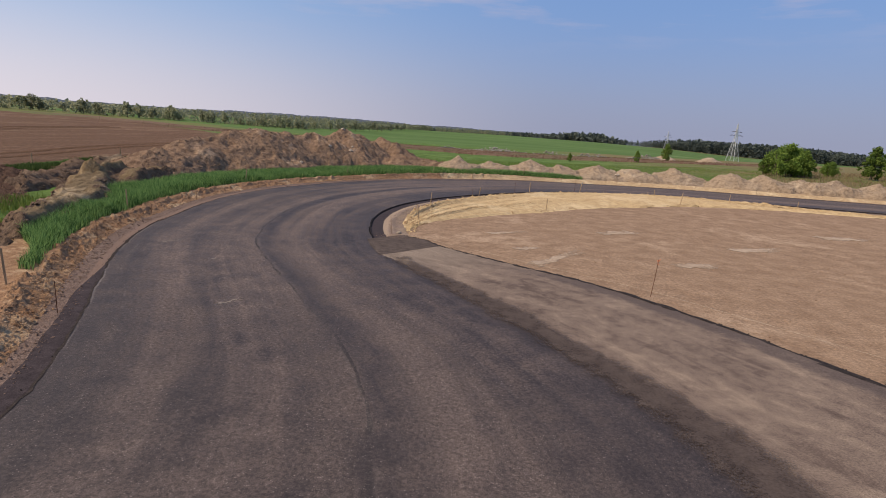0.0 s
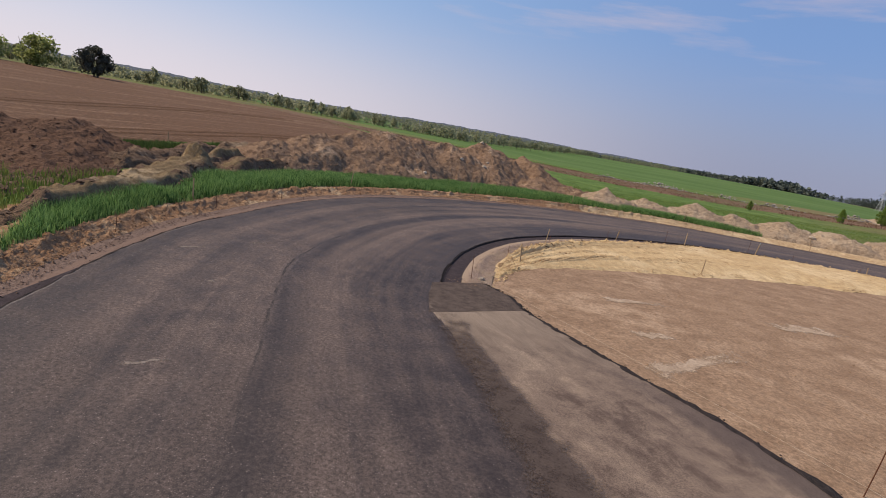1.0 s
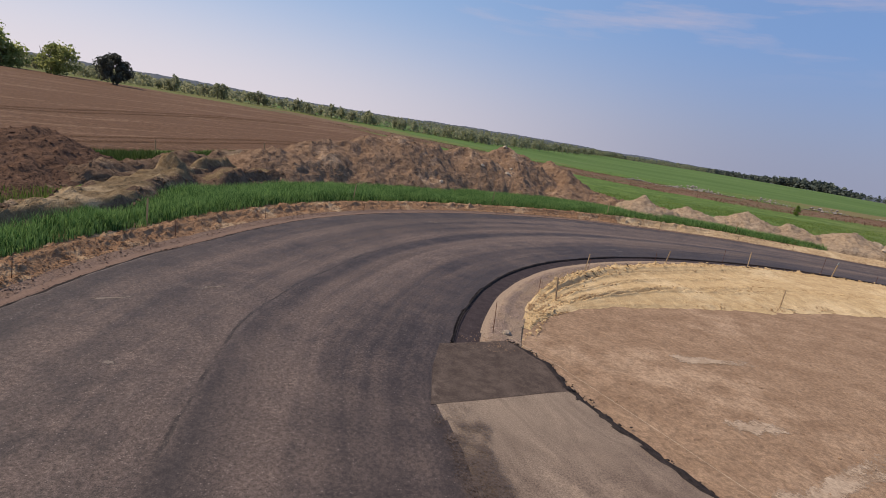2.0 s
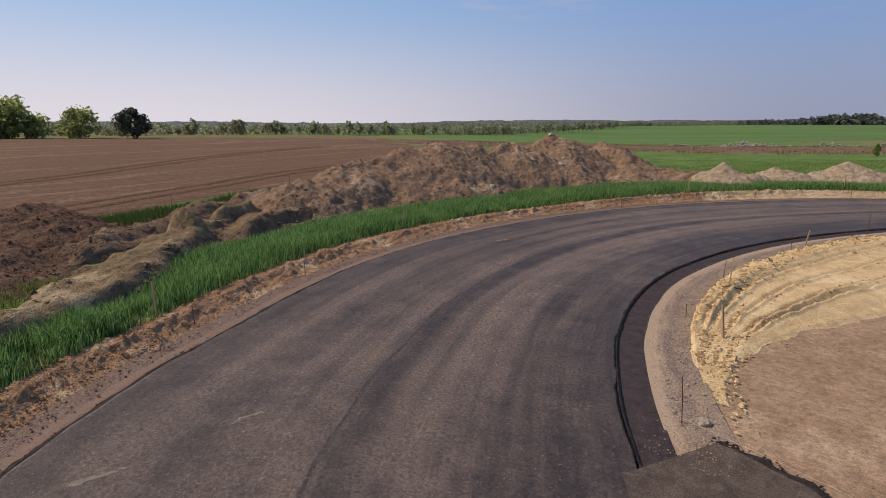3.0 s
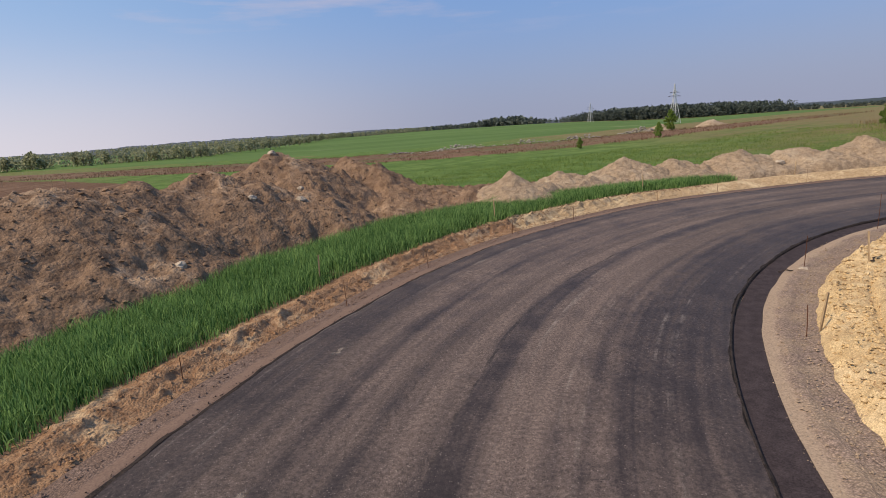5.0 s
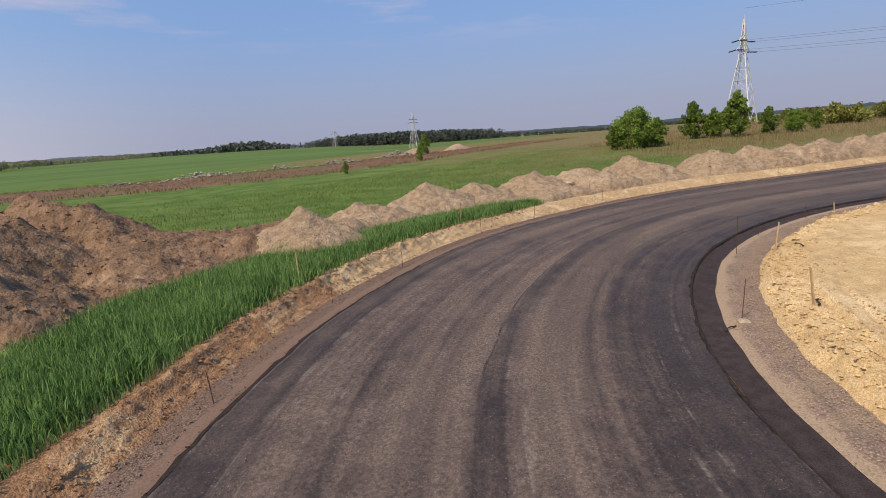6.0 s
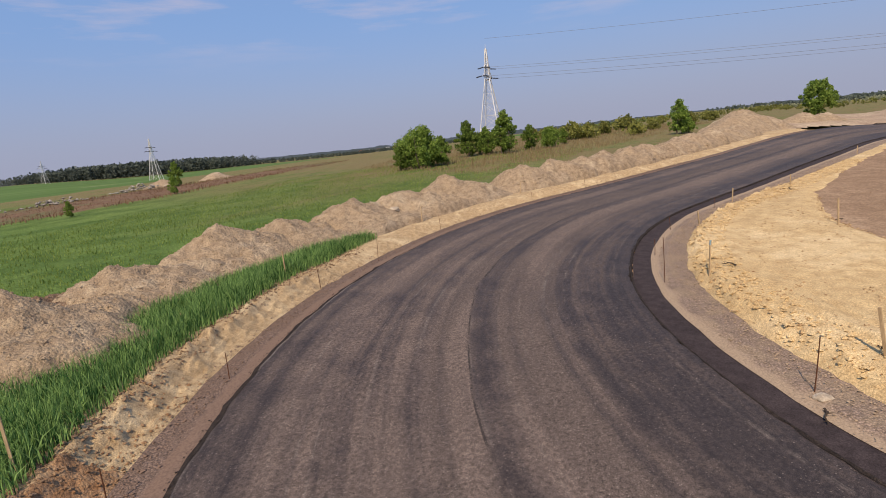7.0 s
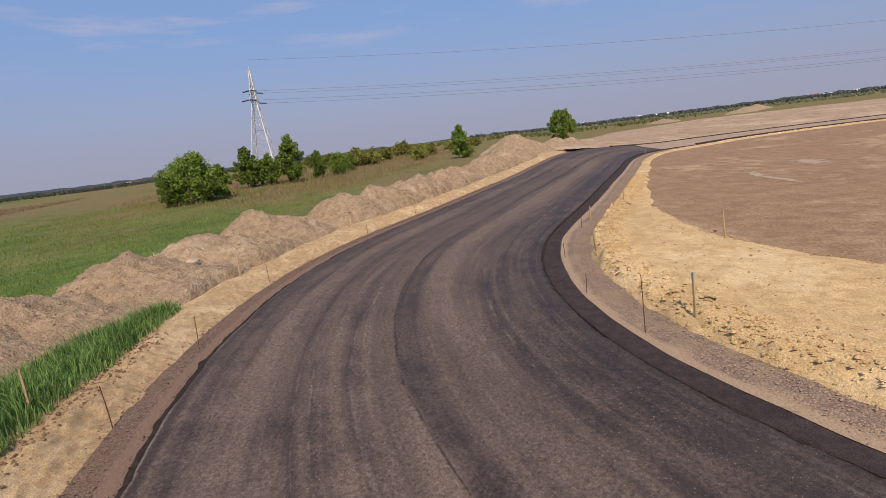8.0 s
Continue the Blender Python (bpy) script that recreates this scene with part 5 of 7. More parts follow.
TERRACES = [([(-13.2, 17.2), (-13.7, 19.1), (-15.2, 21.7), (-17.2, 25.0), (-18.7, 27.6)], 0.62, 1.2), ([(-14.6, 16.5), (-15.6, 18.6), (-17.2, 22.0), (-19.4, 26.0), (-20.0, 28.0)], -0.35, 0.9),
            ([(-20.3, 25.4), (-21.6, 30.0), (-22.9, 35.0), (-21.8, 38.0)], 0.70, 1.0), ([(-18.9, 28.2), (-20.1, 30.9), (-20.5, 33.7), (-20.2, 36.0)], 0.70, 0.8), ([(-17.8, 29.4), (-18.6, 32.0), (-18.4, 34.6)], 0.50, 0.8),
            ([(-20.6, 29.0), (-21.5, 33.5)], -0.35, 0.6), ([(-19.4, 30.4), (-19.6, 33.5)], -0.35, 0.5)]


def build_eroded_ground():
    """Washed-out earth with ridges and gullies behind the grass."""
    k = ALL[(S > nearest_s(0, 6)) & (S < nearest_s(-6.5, 38))]
    offs = np.r_[np.linspace(2.3, 8.0, 90), np.linspace(8.08, 17.5, 100)]

    def near(x, y, line):
        best = np.full(x.shape, 1e9)
        for (x0, y0), (x1, y1) in zip(line, line[1:]):
            t = np.clip(((x - x0) * (x1 - x0) + (y - y0) * (y1 - y0)) / ((x1 - x0) ** 2 + (y1 - y0) ** 2), 0, 1)
            best = np.minimum(best, np.hypot(x - x0 - t * (x1 - x0), y - y0 - t * (y1 - y0)))
        return best

    def h(x, y, s, o):
        wx, wy = x + 0.35 * fbm(x * 0.7, y * 0.7, 111, 4, 0.6), y + 0.35 * fbm(x * 0.7, y * 0.7, 116, 4, 0.6)
        z = 0.16 * fbm(x * 0.9, y * 0.9, 114, 5, 0.65) + 0.26 * np.maximum(0, fbm(x * 3.2, y * 3.2, 115, 3, 0.6))
        rugged = np.clip(0.85 + 0.9 * fbm(x * 0.8, y * 0.8, 117, 4, 0.6), 0.25, 1.5)
        for line, tall, wide in TERRACES:
            z = z + tall * (1.0 if wide > 1.05 else rugged) * np.clip((1.08 - near(wx, wy, line) / wide) / 0.45, 0, 1)
        on = ease(2.5, 3.3, o) * ease(17.4, 14.5, o) * ease(S[k[0]], S[k[0]] + 6, s) * ease(S[k[-1]], S[k[-1]] - 5, s)
        return land(x, y) - 0.10 + (np.maximum(z, -0.3) + 0.12) * on
    return ribbon("eroded_ground", k, offs, OUTER, h, WASHED, "washed-out sandy earth with ridges and gullies")


WASHED = soil_material("washed_out_earth", (0.110, 0.070, 0.046), (0.200, 0.134, 0.086), (0.32, 0.235, 0.150), 0.6, 0.07, (0.54, 0.68))
build_eroded_ground()


def paint_berms():
    """The ridges' tops are of pale sand."""
    me = bpy.context.scene.objects["eroded_ground"].data
    me.materials.append(STRAW_SAND)
    c = np.zeros(len(me.polygons) * 3, np.float32)
    me.polygons.foreach_get("center", c)
    c = c.reshape(-1, 3)
    best = np.full(len(c), 1e9)
    for line, wide in ((TERRACES[0][0], 0.75), (TERRACES[3][0], 0.45), (TERRACES[4][0], 0.35)):
        for (x0, y0), (x1, y1) in zip(line, line[1:]):
            t = np.clip(((c[:, 0] - x0) * (x1 - x0) + (c[:, 1] - y0) * (y1 - y0)) / ((x1 - x0) ** 2 + (y1 - y0) ** 2), 0, 1)
            best = np.minimum(best, np.hypot(c[:, 0] - x0 - t * (x1 - x0), c[:, 1] - y0 - t * (y1 - y0)) / wide)
    edge = best + 0.6 * fbm(c[:, 0] * 1.4, c[:, 1] * 1.4, 141, 4)
    me.polygons.foreach_set("material_index", (edge < 0.95).astype(np.int32))


STRAW_SAND = soil_material("pale_straw_sand", (0.155, 0.106, 0.056), (0.245, 0.176, 0.098), (0.37, 0.28, 0.168), 0.5, 0.05, (0.52, 0.66))
paint_berms()


def build_washed_clods():
    r = np.random.default_rng(119)
    me = bpy.context.scene.objects["eroded_ground"].data
    v = np.zeros(len(me.polygons) * 3, np.float32)
    me.polygons.foreach_get("center", v)
    tone = np.zeros(len(me.polygons), np.int32)
    me.polygons.foreach_get("material_index", tone)
    v = v.reshape(-1, 3)
    v = v[(v[:, 2] > land(v[:, 0], v[:, 1]) + 0.03) & (tone == 0)]
    q = v[r.integers(0, len(v), 9000)] + np.c_[r.uniform(-0.08, 0.08, (9000, 2)), np.zeros(9000)]
    size = 0.015 + 0.10 * r.random(9000) ** 4
    tagged(part("earth_clods", lumps("earth_clods", q, size, 0.75, 6), WASHED), "loose clods on the washed-out earth", "clods", kind="stuff")


build_washed_clods()

# ---- grass ----


def blades(name, x, y, z, height, width, material, label, seed, lean=0.25, category="grass"):
    """Upright bent blades, one island each, in one mesh."""
    r = np.random.default_rng(seed)
    n = len(x)
    hgt = height * (0.65 + 0.6 * r.random(n))
    a = r.random(n) * 6.283
    wx, wy = np.cos(a) * width / 2, np.sin(a) * width / 2
    la = 6.283 * r.random(n)
    lx, ly = np.cos(la) * lean * hgt * r.random(n), np.sin(la) * lean * hgt * r.random(n)
    v = np.zeros((n, 5, 3))
    v[:, 0] = np.stack([x - wx, y - wy, z], 1)
    v[:, 1] = np.stack([x + wx, y + wy, z], 1)
    v[:, 2] = np.stack([x + wx * 0.9 + lx * 0.35, y + wy * 0.9 + ly * 0.35, z + hgt * 0.6], 1)
    v[:, 3] = np.stack([x - wx * 0.9 + lx * 0.35, y - wy * 0.9 + ly * 0.35, z + hgt * 0.6], 1)
    v[:, 4] = np.stack([x + lx * 1.3, y + ly * 1.3, z + hgt], 1)
    f = np.array([(0, 1, 2), (0, 2, 3), (3, 2, 4)])[None] + (np.arange(n) * 5)[:, None, None]
    ob = part(name, mesh_np(name, v.reshape(-1, 3), f.reshape(-1, 3), False), material)
    return tagged(ob, label, category, kind="stuff")


WHEAT_KEYS = [(-8.35, 12.8, 1.7, 2.2), (-9.4, 15.0, 1.65, 2.7), (-11.3, 20.8, 1.75, 3.6), (-11.75, 27.0, 1.78, 5.0), (-10.3, 34.0, 1.78, 5.2), (-7.6, 40.5, 1.78, 5.3), (-3.0, 45.8, 1.78, 5.4), (2.0, 49.4, 1.7, 5.0), (6.0, 51.4, 1.7, 3.8), (9.0, 52.3, 1.8, 3.2), (12.0, 52.9, 1.95, 2.8), (13.5, 53.0, 2.1, 2.4)]
w_s = np.array([S[np.argmin(np.hypot(OUTER[:, 0] - a, OUTER[:, 1] - b))] for a, b, _, _ in WHEAT_KEYS])


def build_wheat():
    r = np.random.default_rng(5)
    n = 270000
    s = w_s[0] + (w_s[-1] - w_s[0]) * r.random(n)
    lo = np.interp(s, w_s, [q[2] for q in WHEAT_KEYS]) + 0.12 * fbm(s * 0.8, s * 0, 121, 3)
    hi = np.interp(s, w_s, [q[3] for q in WHEAT_KEYS]) + 0.5 * fbm(s * 0.4, s * 0, 122, 3)
    d = lo + (5.6 - 1.4) * r.random(n)
    ok = d < hi
    s, d, lo = s[ok], d[ok], lo[ok]
    bx, by = np.interp(s, S, OUTER[:, 0]), np.interp(s, S, OUTER[:, 1])
    nx, ny = np.interp(s, S, SIDE[:, 0]), np.interp(s, S, SIDE[:, 1])
    x, y = bx + nx * d, by + ny * d
    gap = fbm(x * 0.9, y * 0.9, 123, 3)
    near = ease(0.0, 0.5, d - lo)
    ok = (gap > -0.62) & (r.random(len(x)) < 0.35 + 0.65 * near)
    x, y, d, near, s = x[ok], y[ok], d[ok], near[ok], s[ok]
    z = np.where(d < 4.4, bank_level(x, y, s, d), land(x, y)) - 0.03
    h = 0.46 * (0.6 + 0.4 * near) * (1 + 0.22 * fbm(x * 0.5, y * 0.5, 124, 2))
    up = r.random(len(x)) < 0.66
    blades("wheat_strip", x[up], y[up], z[up], h[up], 0.014, WHEAT, "dense strip of tall green young wheat", 6, 0.26, "wheat")
    leafy = ~up
    return blades("wheat_leaves", x[leafy], y[leafy], z[leafy] + h[leafy] * 0.45 * r.random(leafy.sum()), h[leafy] * 0.60, 0.021, WHEAT, "bent long leaves among the green wheat", 8, 1.1, "wheat")


build_wheat()


def scatter(poly, n, seed):
    r = np.random.default_rng(seed)
    px, py = zip(*poly)
    x, y = min(px) + (max(px) - min(px)) * r.random(n), min(py) + (max(py) - min(py)) * r.random(n)
    k = inside_poly(x, y, poly) & (fbm(x * 0.3, y * 0.3, seed, 3) > -0.3)
    return x[k], y[k]


def tract(name, poly, n, height, width, material, label, seed, lift=0.0, lean=0.35):
    x, y = scatter(poly, n, seed)
    far = np.hypot(x - 10, y - 32)
    z = land(x, y) + lift + fbm(x / 9, y / 9, 5, 3) * 0.10 * ease(45, 80, far)
    return blades(name, x, y, z, height * (1 + 0.4 * fbm(x * 0.25, y * 0.25, seed + 2, 2)), width, material, label, seed, lean)


tract("field_margin", [(-27.0, 26.5), (-23.2, 26.5), (-24.4, 32.0), (-25.4, 39.0), (-26.4, 43.0), (-27.8, 41.0), (-26.8, 34.0)], 15000, 0.36, 0.025, WEED_DARK, "dark green grass margin along the ploughed field", 131)
tract("straw_patch", [(-12.4, 16.0), (-13.4, 19.4), (-15.4, 22.8), (-18.2, 27.6), (-19.2, 27.2), (-16.6, 22.4), (-14.4, 18.8), (-13.4, 16.0)], 4000, 0.10, 0.014, STRAW, "thin straw-coloured dead grass on washed-out earth", 138, 0.42, 0.9)
tract("weeds", [(-16.5, 12.0), (-14.0, 16.0), (-15.0, 24.0), (-18.0, 24.0), (-20.5, 18.0), (-20.0, 10.0)], 9000, 0.28, 0.025, WEED, "patchy green weeds on washed-out earth", 132)
tract("meadow_tufts", [(-2, 60), (10, 62), (25, 61), (44, 57), (60, 60), (64, 72), (40, 88), (10, 84), (-8, 72)], 40000, 0.11, 0.03, WEED, "short tufted meadow grass behind the heaps", 133)
tract("tall_meadow", [(-4, 62), (16, 63), (30, 66), (34, 84), (6, 90), (-24, 84), (-16, 66)], 12000, 0.12, 0.03, WEED, "tall green grass behind the heaps", 134)
tract("dry_grass", [(36, 62), (56, 58), (76, 55), (104, 50), (120, 62), (104, 84), (70, 92), (46, 84)], 42000, 0.36, 0.03, STRAW, "pale dry grass round the bushes", 135)
tract("dead_reeds", [(-90, 138), (-8, 109), (12, 101), (30, 97), (56, 105), (80, 113), (72, 123), (25, 126), (12, 138), (-60, 156)], 45000, 0.32, 0.06, REED, "belt of reddish brown dead reed", 136)
tract("verge_weeds", [(8.5, 55.0), (10, 56.6), (12.2, 57.0), (13.2, 56.2), (11.5, 55.4)], 900, 0.22, 0.02, WEED, "thin weeds at the foot of the heaps", 137)

# ---- trees and bushes ----


def tube(bm, a, b, r0, r1, sides=7):
    a, b = Vector(a), Vector(b)
    q = (b - a).to_track_quat("Z", "Y").to_matrix()
    ring = []
    for p, rad in ((a, r0), (b, r1)):
        ring.append([bm.verts.new(p + q @ Vector((rad * math.cos(6.2832 * i / sides), rad * math.sin(6.2832 * i / sides), 0))) for i in range(sides)])
    for i in range(sides):
        bm.faces.new((ring[0][i], ring[0][(i + 1) % sides], ring[1][(i + 1) % sides], ring[1][i]))
    bm.faces.new(ring[1])
    bm.faces.new(ring[0][::-1])


def crown_mesh(height, radius, low, clumps, leaves, size, seed, narrow=1.0):
    """Leaf blades in many small clumps, with gaps between them."""
    r = np.random.default_rng(seed)
    u = r.standard_normal((clumps, 3))
    u /= np.linalg.norm(u, axis=1)[:, None]
    u *= (0.35 + 0.65 * r.random((clumps, 1)) ** 0.5)
    t = (u[:, 2] + 1) / 2
    spread = radius * (1 - narrow * 0.55 * t ** 1.5) * (0.5 + 0.75 * r.random(clumps))
    c = np.stack([u[:, 0] * spread, u[:, 1] * spread, low + (height - low) * t], 1)
    cr = radius * (0.09 + 0.17 * r.random(clumps))
    k = r.integers(0, clumps, leaves)
    g = r.standard_normal((leaves, 3))
    g /= np.linalg.norm(g, axis=1)[:, None]
    p = c[k] + g * (cr[k] * (0.55 + 0.55 * r.random(leaves)))[:, None]
    n = g + 0.7 * r.standard_normal((leaves, 3))
    n /= np.linalg.norm(n, axis=1)[:, None]
    a = np.cross(n, r.standard_normal((leaves, 3)))
    a /= np.linalg.norm(a, axis=1)[:, None] + 1e-9
    b = np.cross(n, a)
    s = (size * (0.6 + 0.8 * r.random(leaves)))[:, None]
    v = np.stack([p - a * s, p - b * s * 0.55 + n * s * 0.15, p + a * s, p + b * s * 0.55 + n * s * 0.15], 1)
    f = np.arange(leaves * 4).reshape(-1, 4)
    return c, mesh_np("crown", v.reshape(-1, 3), f, False)


def build_tree(name, label, height, radius, low, clumps, leaves, size, seed, leaf, trunk_r=0.12, stems=1, narrow=1.0, category="tree", group=""):
    thing = new(name)
    tagged(thing, label, category, group)
    c, me = crown_mesh(height, radius, low, clumps, leaves, size, seed, narrow)
    part("crown", me, leaf, thing)
    r = random.Random(seed)
    bm = bmesh.new()
    for s in range(stems):
        ox, oy = (r.uniform(-0.4, 0.4) * radius * (stems > 1) for _ in range(2))
        top = Vector((ox * 1.6 + r.uniform(-0.1, 0.1) * radius, oy * 1.6, height * 0.8))
        foot = Vector((ox, oy, -0.25))
        mid = foot.lerp(top, 0.5) + Vector((r.uniform(-0.1, 0.1) * radius, r.uniform(-0.1, 0.1) * radius, 0))
        tube(bm, foot, mid, trunk_r, trunk_r * 0.65)
        tube(bm, mid, top, trunk_r * 0.65, trunk_r * 0.15)
        for q in r.sample(range(len(c)), min(7, len(c))):
            w = r.uniform(0.25, 0.75)
            st = foot.lerp(mid, w * 2) if w < 0.5 else mid.lerp(top, w * 2 - 1)
            tube(bm, st, Vector(c[q]), trunk_r * 0.3, trunk_r * 0.06, 5)
    part("trunk", bm, BARK, thing)
    return thing


def ground_z(x, y):
    far = math.hypot(x - 10, y - 32)
    return float(land(x, y) + fbm(np.array([x / 420]), np.array([y / 420]), 9, 3)[0] * 7.0 * ease(400, 2500, far))


def plant(model, x, y, scale=1.0, turn=0.0, tall=1.0):
    m = pose(x, y, ground_z(x, y) - 0.05, 0, 0, turn) @ Matrix.Diagonal((scale, scale, scale * tall, 1))
    return m


def place(model, x, y, scale=1.0, turn=0.0, tall=1.0):
    ob = copy_thing(model, Matrix.Identity(4))
    ob.matrix_basis = plant(model, x, y, scale, turn, tall)
    return ob


def put_first(model, x, y, scale=1.0, turn=0.0, tall=1.0):
    model.matrix_basis = plant(model, x, y, scale, turn, tall)
    return model


bush_a = put_first(build_tree("bush", "dense bright green bush in dry grass", 4.2, 2.7, 0.15, 120, 8200, 0.12, 201, LEAF, 0.06, 5, 0.7, "bush", "bushes in the meadow"), 43.4, 72.4, 1.0, 0)
bush_b = put_first(build_tree("bush", "tall slender green bush", 4.6, 1.7, 0.2, 95, 5200, 0.12, 202, LEAF, 0.06, 3, 1.1, "bush", "bushes in the meadow"), 55.6, 73.4, 0.98, 20)
for bx, by, model, sc, tn, tl in ((47.2, 75.8, bush_a, 0.86, 70, 1.0), (59.3, 72.8, bush_a, 0.62, 140, 1.05), (57.4, 69.2, bush_b, 1.1, 90, 1.05), (61.6, 67.6, bush_b, 0.72, 200, 1.0), (64.4, 66.0, bush_a, 0.55, 250, 1.15), (52.0, 76.5, bush_a, 0.5, 30, 1.0), (45.3, 71.0, bush_b, 0.72, 33, 0.95), (41.6, 73.6, bush_b, 0.62, 120, 1.0), (45.8, 74.2, bush_a, 0.62, 210, 0.9), (56.6, 71.4, bush_b, 0.7, 75, 1.1),
                                  (74.5, 51.6, bush_b, 0.95, 300, 1.05), (76.5, 51.0, bush_a, 0.5, 10, 1.0), (70.0, 66.0, bush_b, 0.5, 10, 1.0), (33.0, 100.0, bush_b, 0.4, 40, 1.2), (45.0, 118.0, bush_b, 0.7, 60, 1.2), (20.0, 96.0, bush_b, 0.28, 60, 1.2)):
    place(model, bx, by, sc, tn, tl)
shrub = put_first(build_tree("shrub", "low yellowish green shrub in the meadow", 2.1, 2.3, 0.0, 46, 1200, 0.18, 203, LEAF_GOLD, 0.04, 3, 0.6, "shrub", "shrubs in the far meadow"), 92.0, 66.0)
rs = random.Random(9)
for q in range(26):
    place(shrub, rs.uniform(78, 150), rs.uniform(50, 92), rs.uniform(0.5, 1.25), rs.uniform(0, 360), rs.uniform(0.8, 1.2))
put_first(build_tree("tree", "round green tree by the junction", 6.0, 2.7, 0.7, 100, 6500, 0.19, 204, LEAF, 0.16, 1, 0.5), 99.2, 35.2)

# Trees round the ploughed field and along the far avenue.
put_first(build_tree("pine", "dark old pine at the field's edge", 9.6, 6.0, 1.0, 70, 5200, 0.36, 205, LEAF_DARK, 0.3, 2, 0.6), -129.0, 110.0, 0.8)
put_first(build_tree("tree", "broad green field tree", 8.0, 5.0, 0.1, 90, 2800, 0.36, 206, LEAF_FIELD, 0.2, 3, 0.6, "tree", "trees round the ploughed field"), -141.0, 104.5, 1.0)
big = bpy.context.scene.objects["tree.001"]
for tx, ty, sc in ((-154.0, 95.0, 1.25), (-161.0, 92.0, 1.6), (-166.0, 84.0, 1.7), (-176.0, 78.0, 1.6), (-184.0, 66.0, 1.6), (-158.0, 97.0, 1.35), (-171.0, 82.0, 1.65), (-150.0, 99.0, 0.8)):
    place(big, tx, ty, sc, tx * 7, 1.0)
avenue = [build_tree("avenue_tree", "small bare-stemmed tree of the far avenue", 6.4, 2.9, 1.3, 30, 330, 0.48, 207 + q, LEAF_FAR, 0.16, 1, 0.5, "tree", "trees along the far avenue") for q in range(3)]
ra = random.Random(4)
first = [True, True, True]
ROW = np.array([(-215.0, 128.0), (-150.0, 170.0), (-68.0, 222.0), (-58.0, 262.0), (-50.0, 330.0), (-44.0, 450.0), (-36.0, 640.0)])
row_s = np.r_[0, np.cumsum(np.hypot(*np.diff(ROW, axis=0).T))]
for q in range(112):
    w = np.interp(q, (0, 64, 111), (0, 175, row_s[-1])) + ra.uniform(-2.5, 2.5) * (2.0 if q < 64 else 0.6)
    tx, ty = np.interp(w, row_s, ROW[:, 0]) + ra.uniform(-2, 2), np.interp(w, row_s, ROW[:, 1]) + ra.uniform(-5, 5) * (q < 64)
    m = q % 3
    sc = ra.uniform(0.42, 0.85) if q < 64 else ra.uniform(0.62, 0.85)
    if first[m]:
        put_first(avenue[m], tx, ty, sc, ra.uniform(0, 360))
        first[m] = False
    else:
        place(avenue[m], tx, ty, sc, ra.uniform(0, 360), ra.uniform(0.85, 1.15))


def build_wood(name, line, depth, count, height, size, leaf, label, seed, lift=0.0):
    """A far wood: many uneven crowns side by side in one mesh."""
    r = np.random.default_rng(seed)
    p = np.array(line, float)
    s = np.r_[0, np.cumsum(np.hypot(*np.diff(p[:, :2], axis=0).T))]
    w = r.random(count) * s[-1]
    x, y = np.interp(w, s, p[:, 0]) + depth * (r.random(count) - 0.5), np.interp(w, s, p[:, 1]) + depth * (r.random(count) - 0.5)
    top = np.interp(w, s, p[:, 2]) * (0.75 + 0.35 * r.random(count)) if p.shape[1] > 2 else height * (0.75 + 0.35 * r.random(count))
    far = np.hypot(x - 10, y - 32)
    base = land(x, y) + fbm(x / 420, y / 420, 9, 3) * 7.0 * ease(400, 2500, far) + lift
    per = 19
    g = r.standard_normal((count, per, 3))
    g /= np.linalg.norm(g, axis=2)[..., None]
    rad = (top * 0.24)[:, None]
    c = np.stack([x[:, None] + g[..., 0] * rad, y[:, None] + g[..., 1] * rad, base[:, None] + top[:, None] * (0.52 + 0.44 * g[..., 2])], -1).reshape(-1, 3)
    n = len(c)
    a, b = r.standard_normal((n, 3)), r.standard_normal((n, 3))
    a /= np.linalg.norm(a, axis=1)[:, None]
    b /= np.linalg.norm(b, axis=1)[:, None]
    sz = (size * np.repeat(top, per) / np.mean(top) * (0.6 + 0.7 * r.random(n)))[:, None]
    v = np.stack([c - a * sz, c - b * sz * 0.7, c + a * sz, c + b * sz * 0.7], 1)
    ob = part(name, mesh_np(name, v.reshape(-1, 3), np.arange(n * 4).reshape(-1, 4), False), leaf)
    return tagged(ob, label, "wood", kind="stuff")


build_wood("far_wood", [(305, 880, 7), (335, 868, 12), (370, 850, 18), (440, 815, 20), (500, 780, 18), (550, 748, 15)], 60, 1500, 18, 1.7, LEAF_PINE, "dark far pine wood beyond the green field", 301)
build_wood("far_wood", [(-450, 1200, 5), (-100, 1100, 6), (80, 1010, 7), (170, 945, 9), (205, 925, 14), (232, 912, 14), (240, 906, 8), (266, 892, 8)], 40, 1300, 9, 1.5, LEAF_PINE, "dark far belt of wood", 302)
build_wood("far_wood", [(555, 760, 8), (640, 700, 6), (800, 640, 6), (1000, 560, 6)], 60, 600, 9, 1.2, LEAF_PINE, "low far belt of wood", 303)
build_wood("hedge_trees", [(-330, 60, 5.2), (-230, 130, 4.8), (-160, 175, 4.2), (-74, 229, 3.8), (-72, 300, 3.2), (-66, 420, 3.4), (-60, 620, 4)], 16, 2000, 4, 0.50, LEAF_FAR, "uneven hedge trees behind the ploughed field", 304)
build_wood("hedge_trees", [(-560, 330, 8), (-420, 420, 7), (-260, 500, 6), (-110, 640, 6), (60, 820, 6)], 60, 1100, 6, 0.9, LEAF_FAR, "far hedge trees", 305)
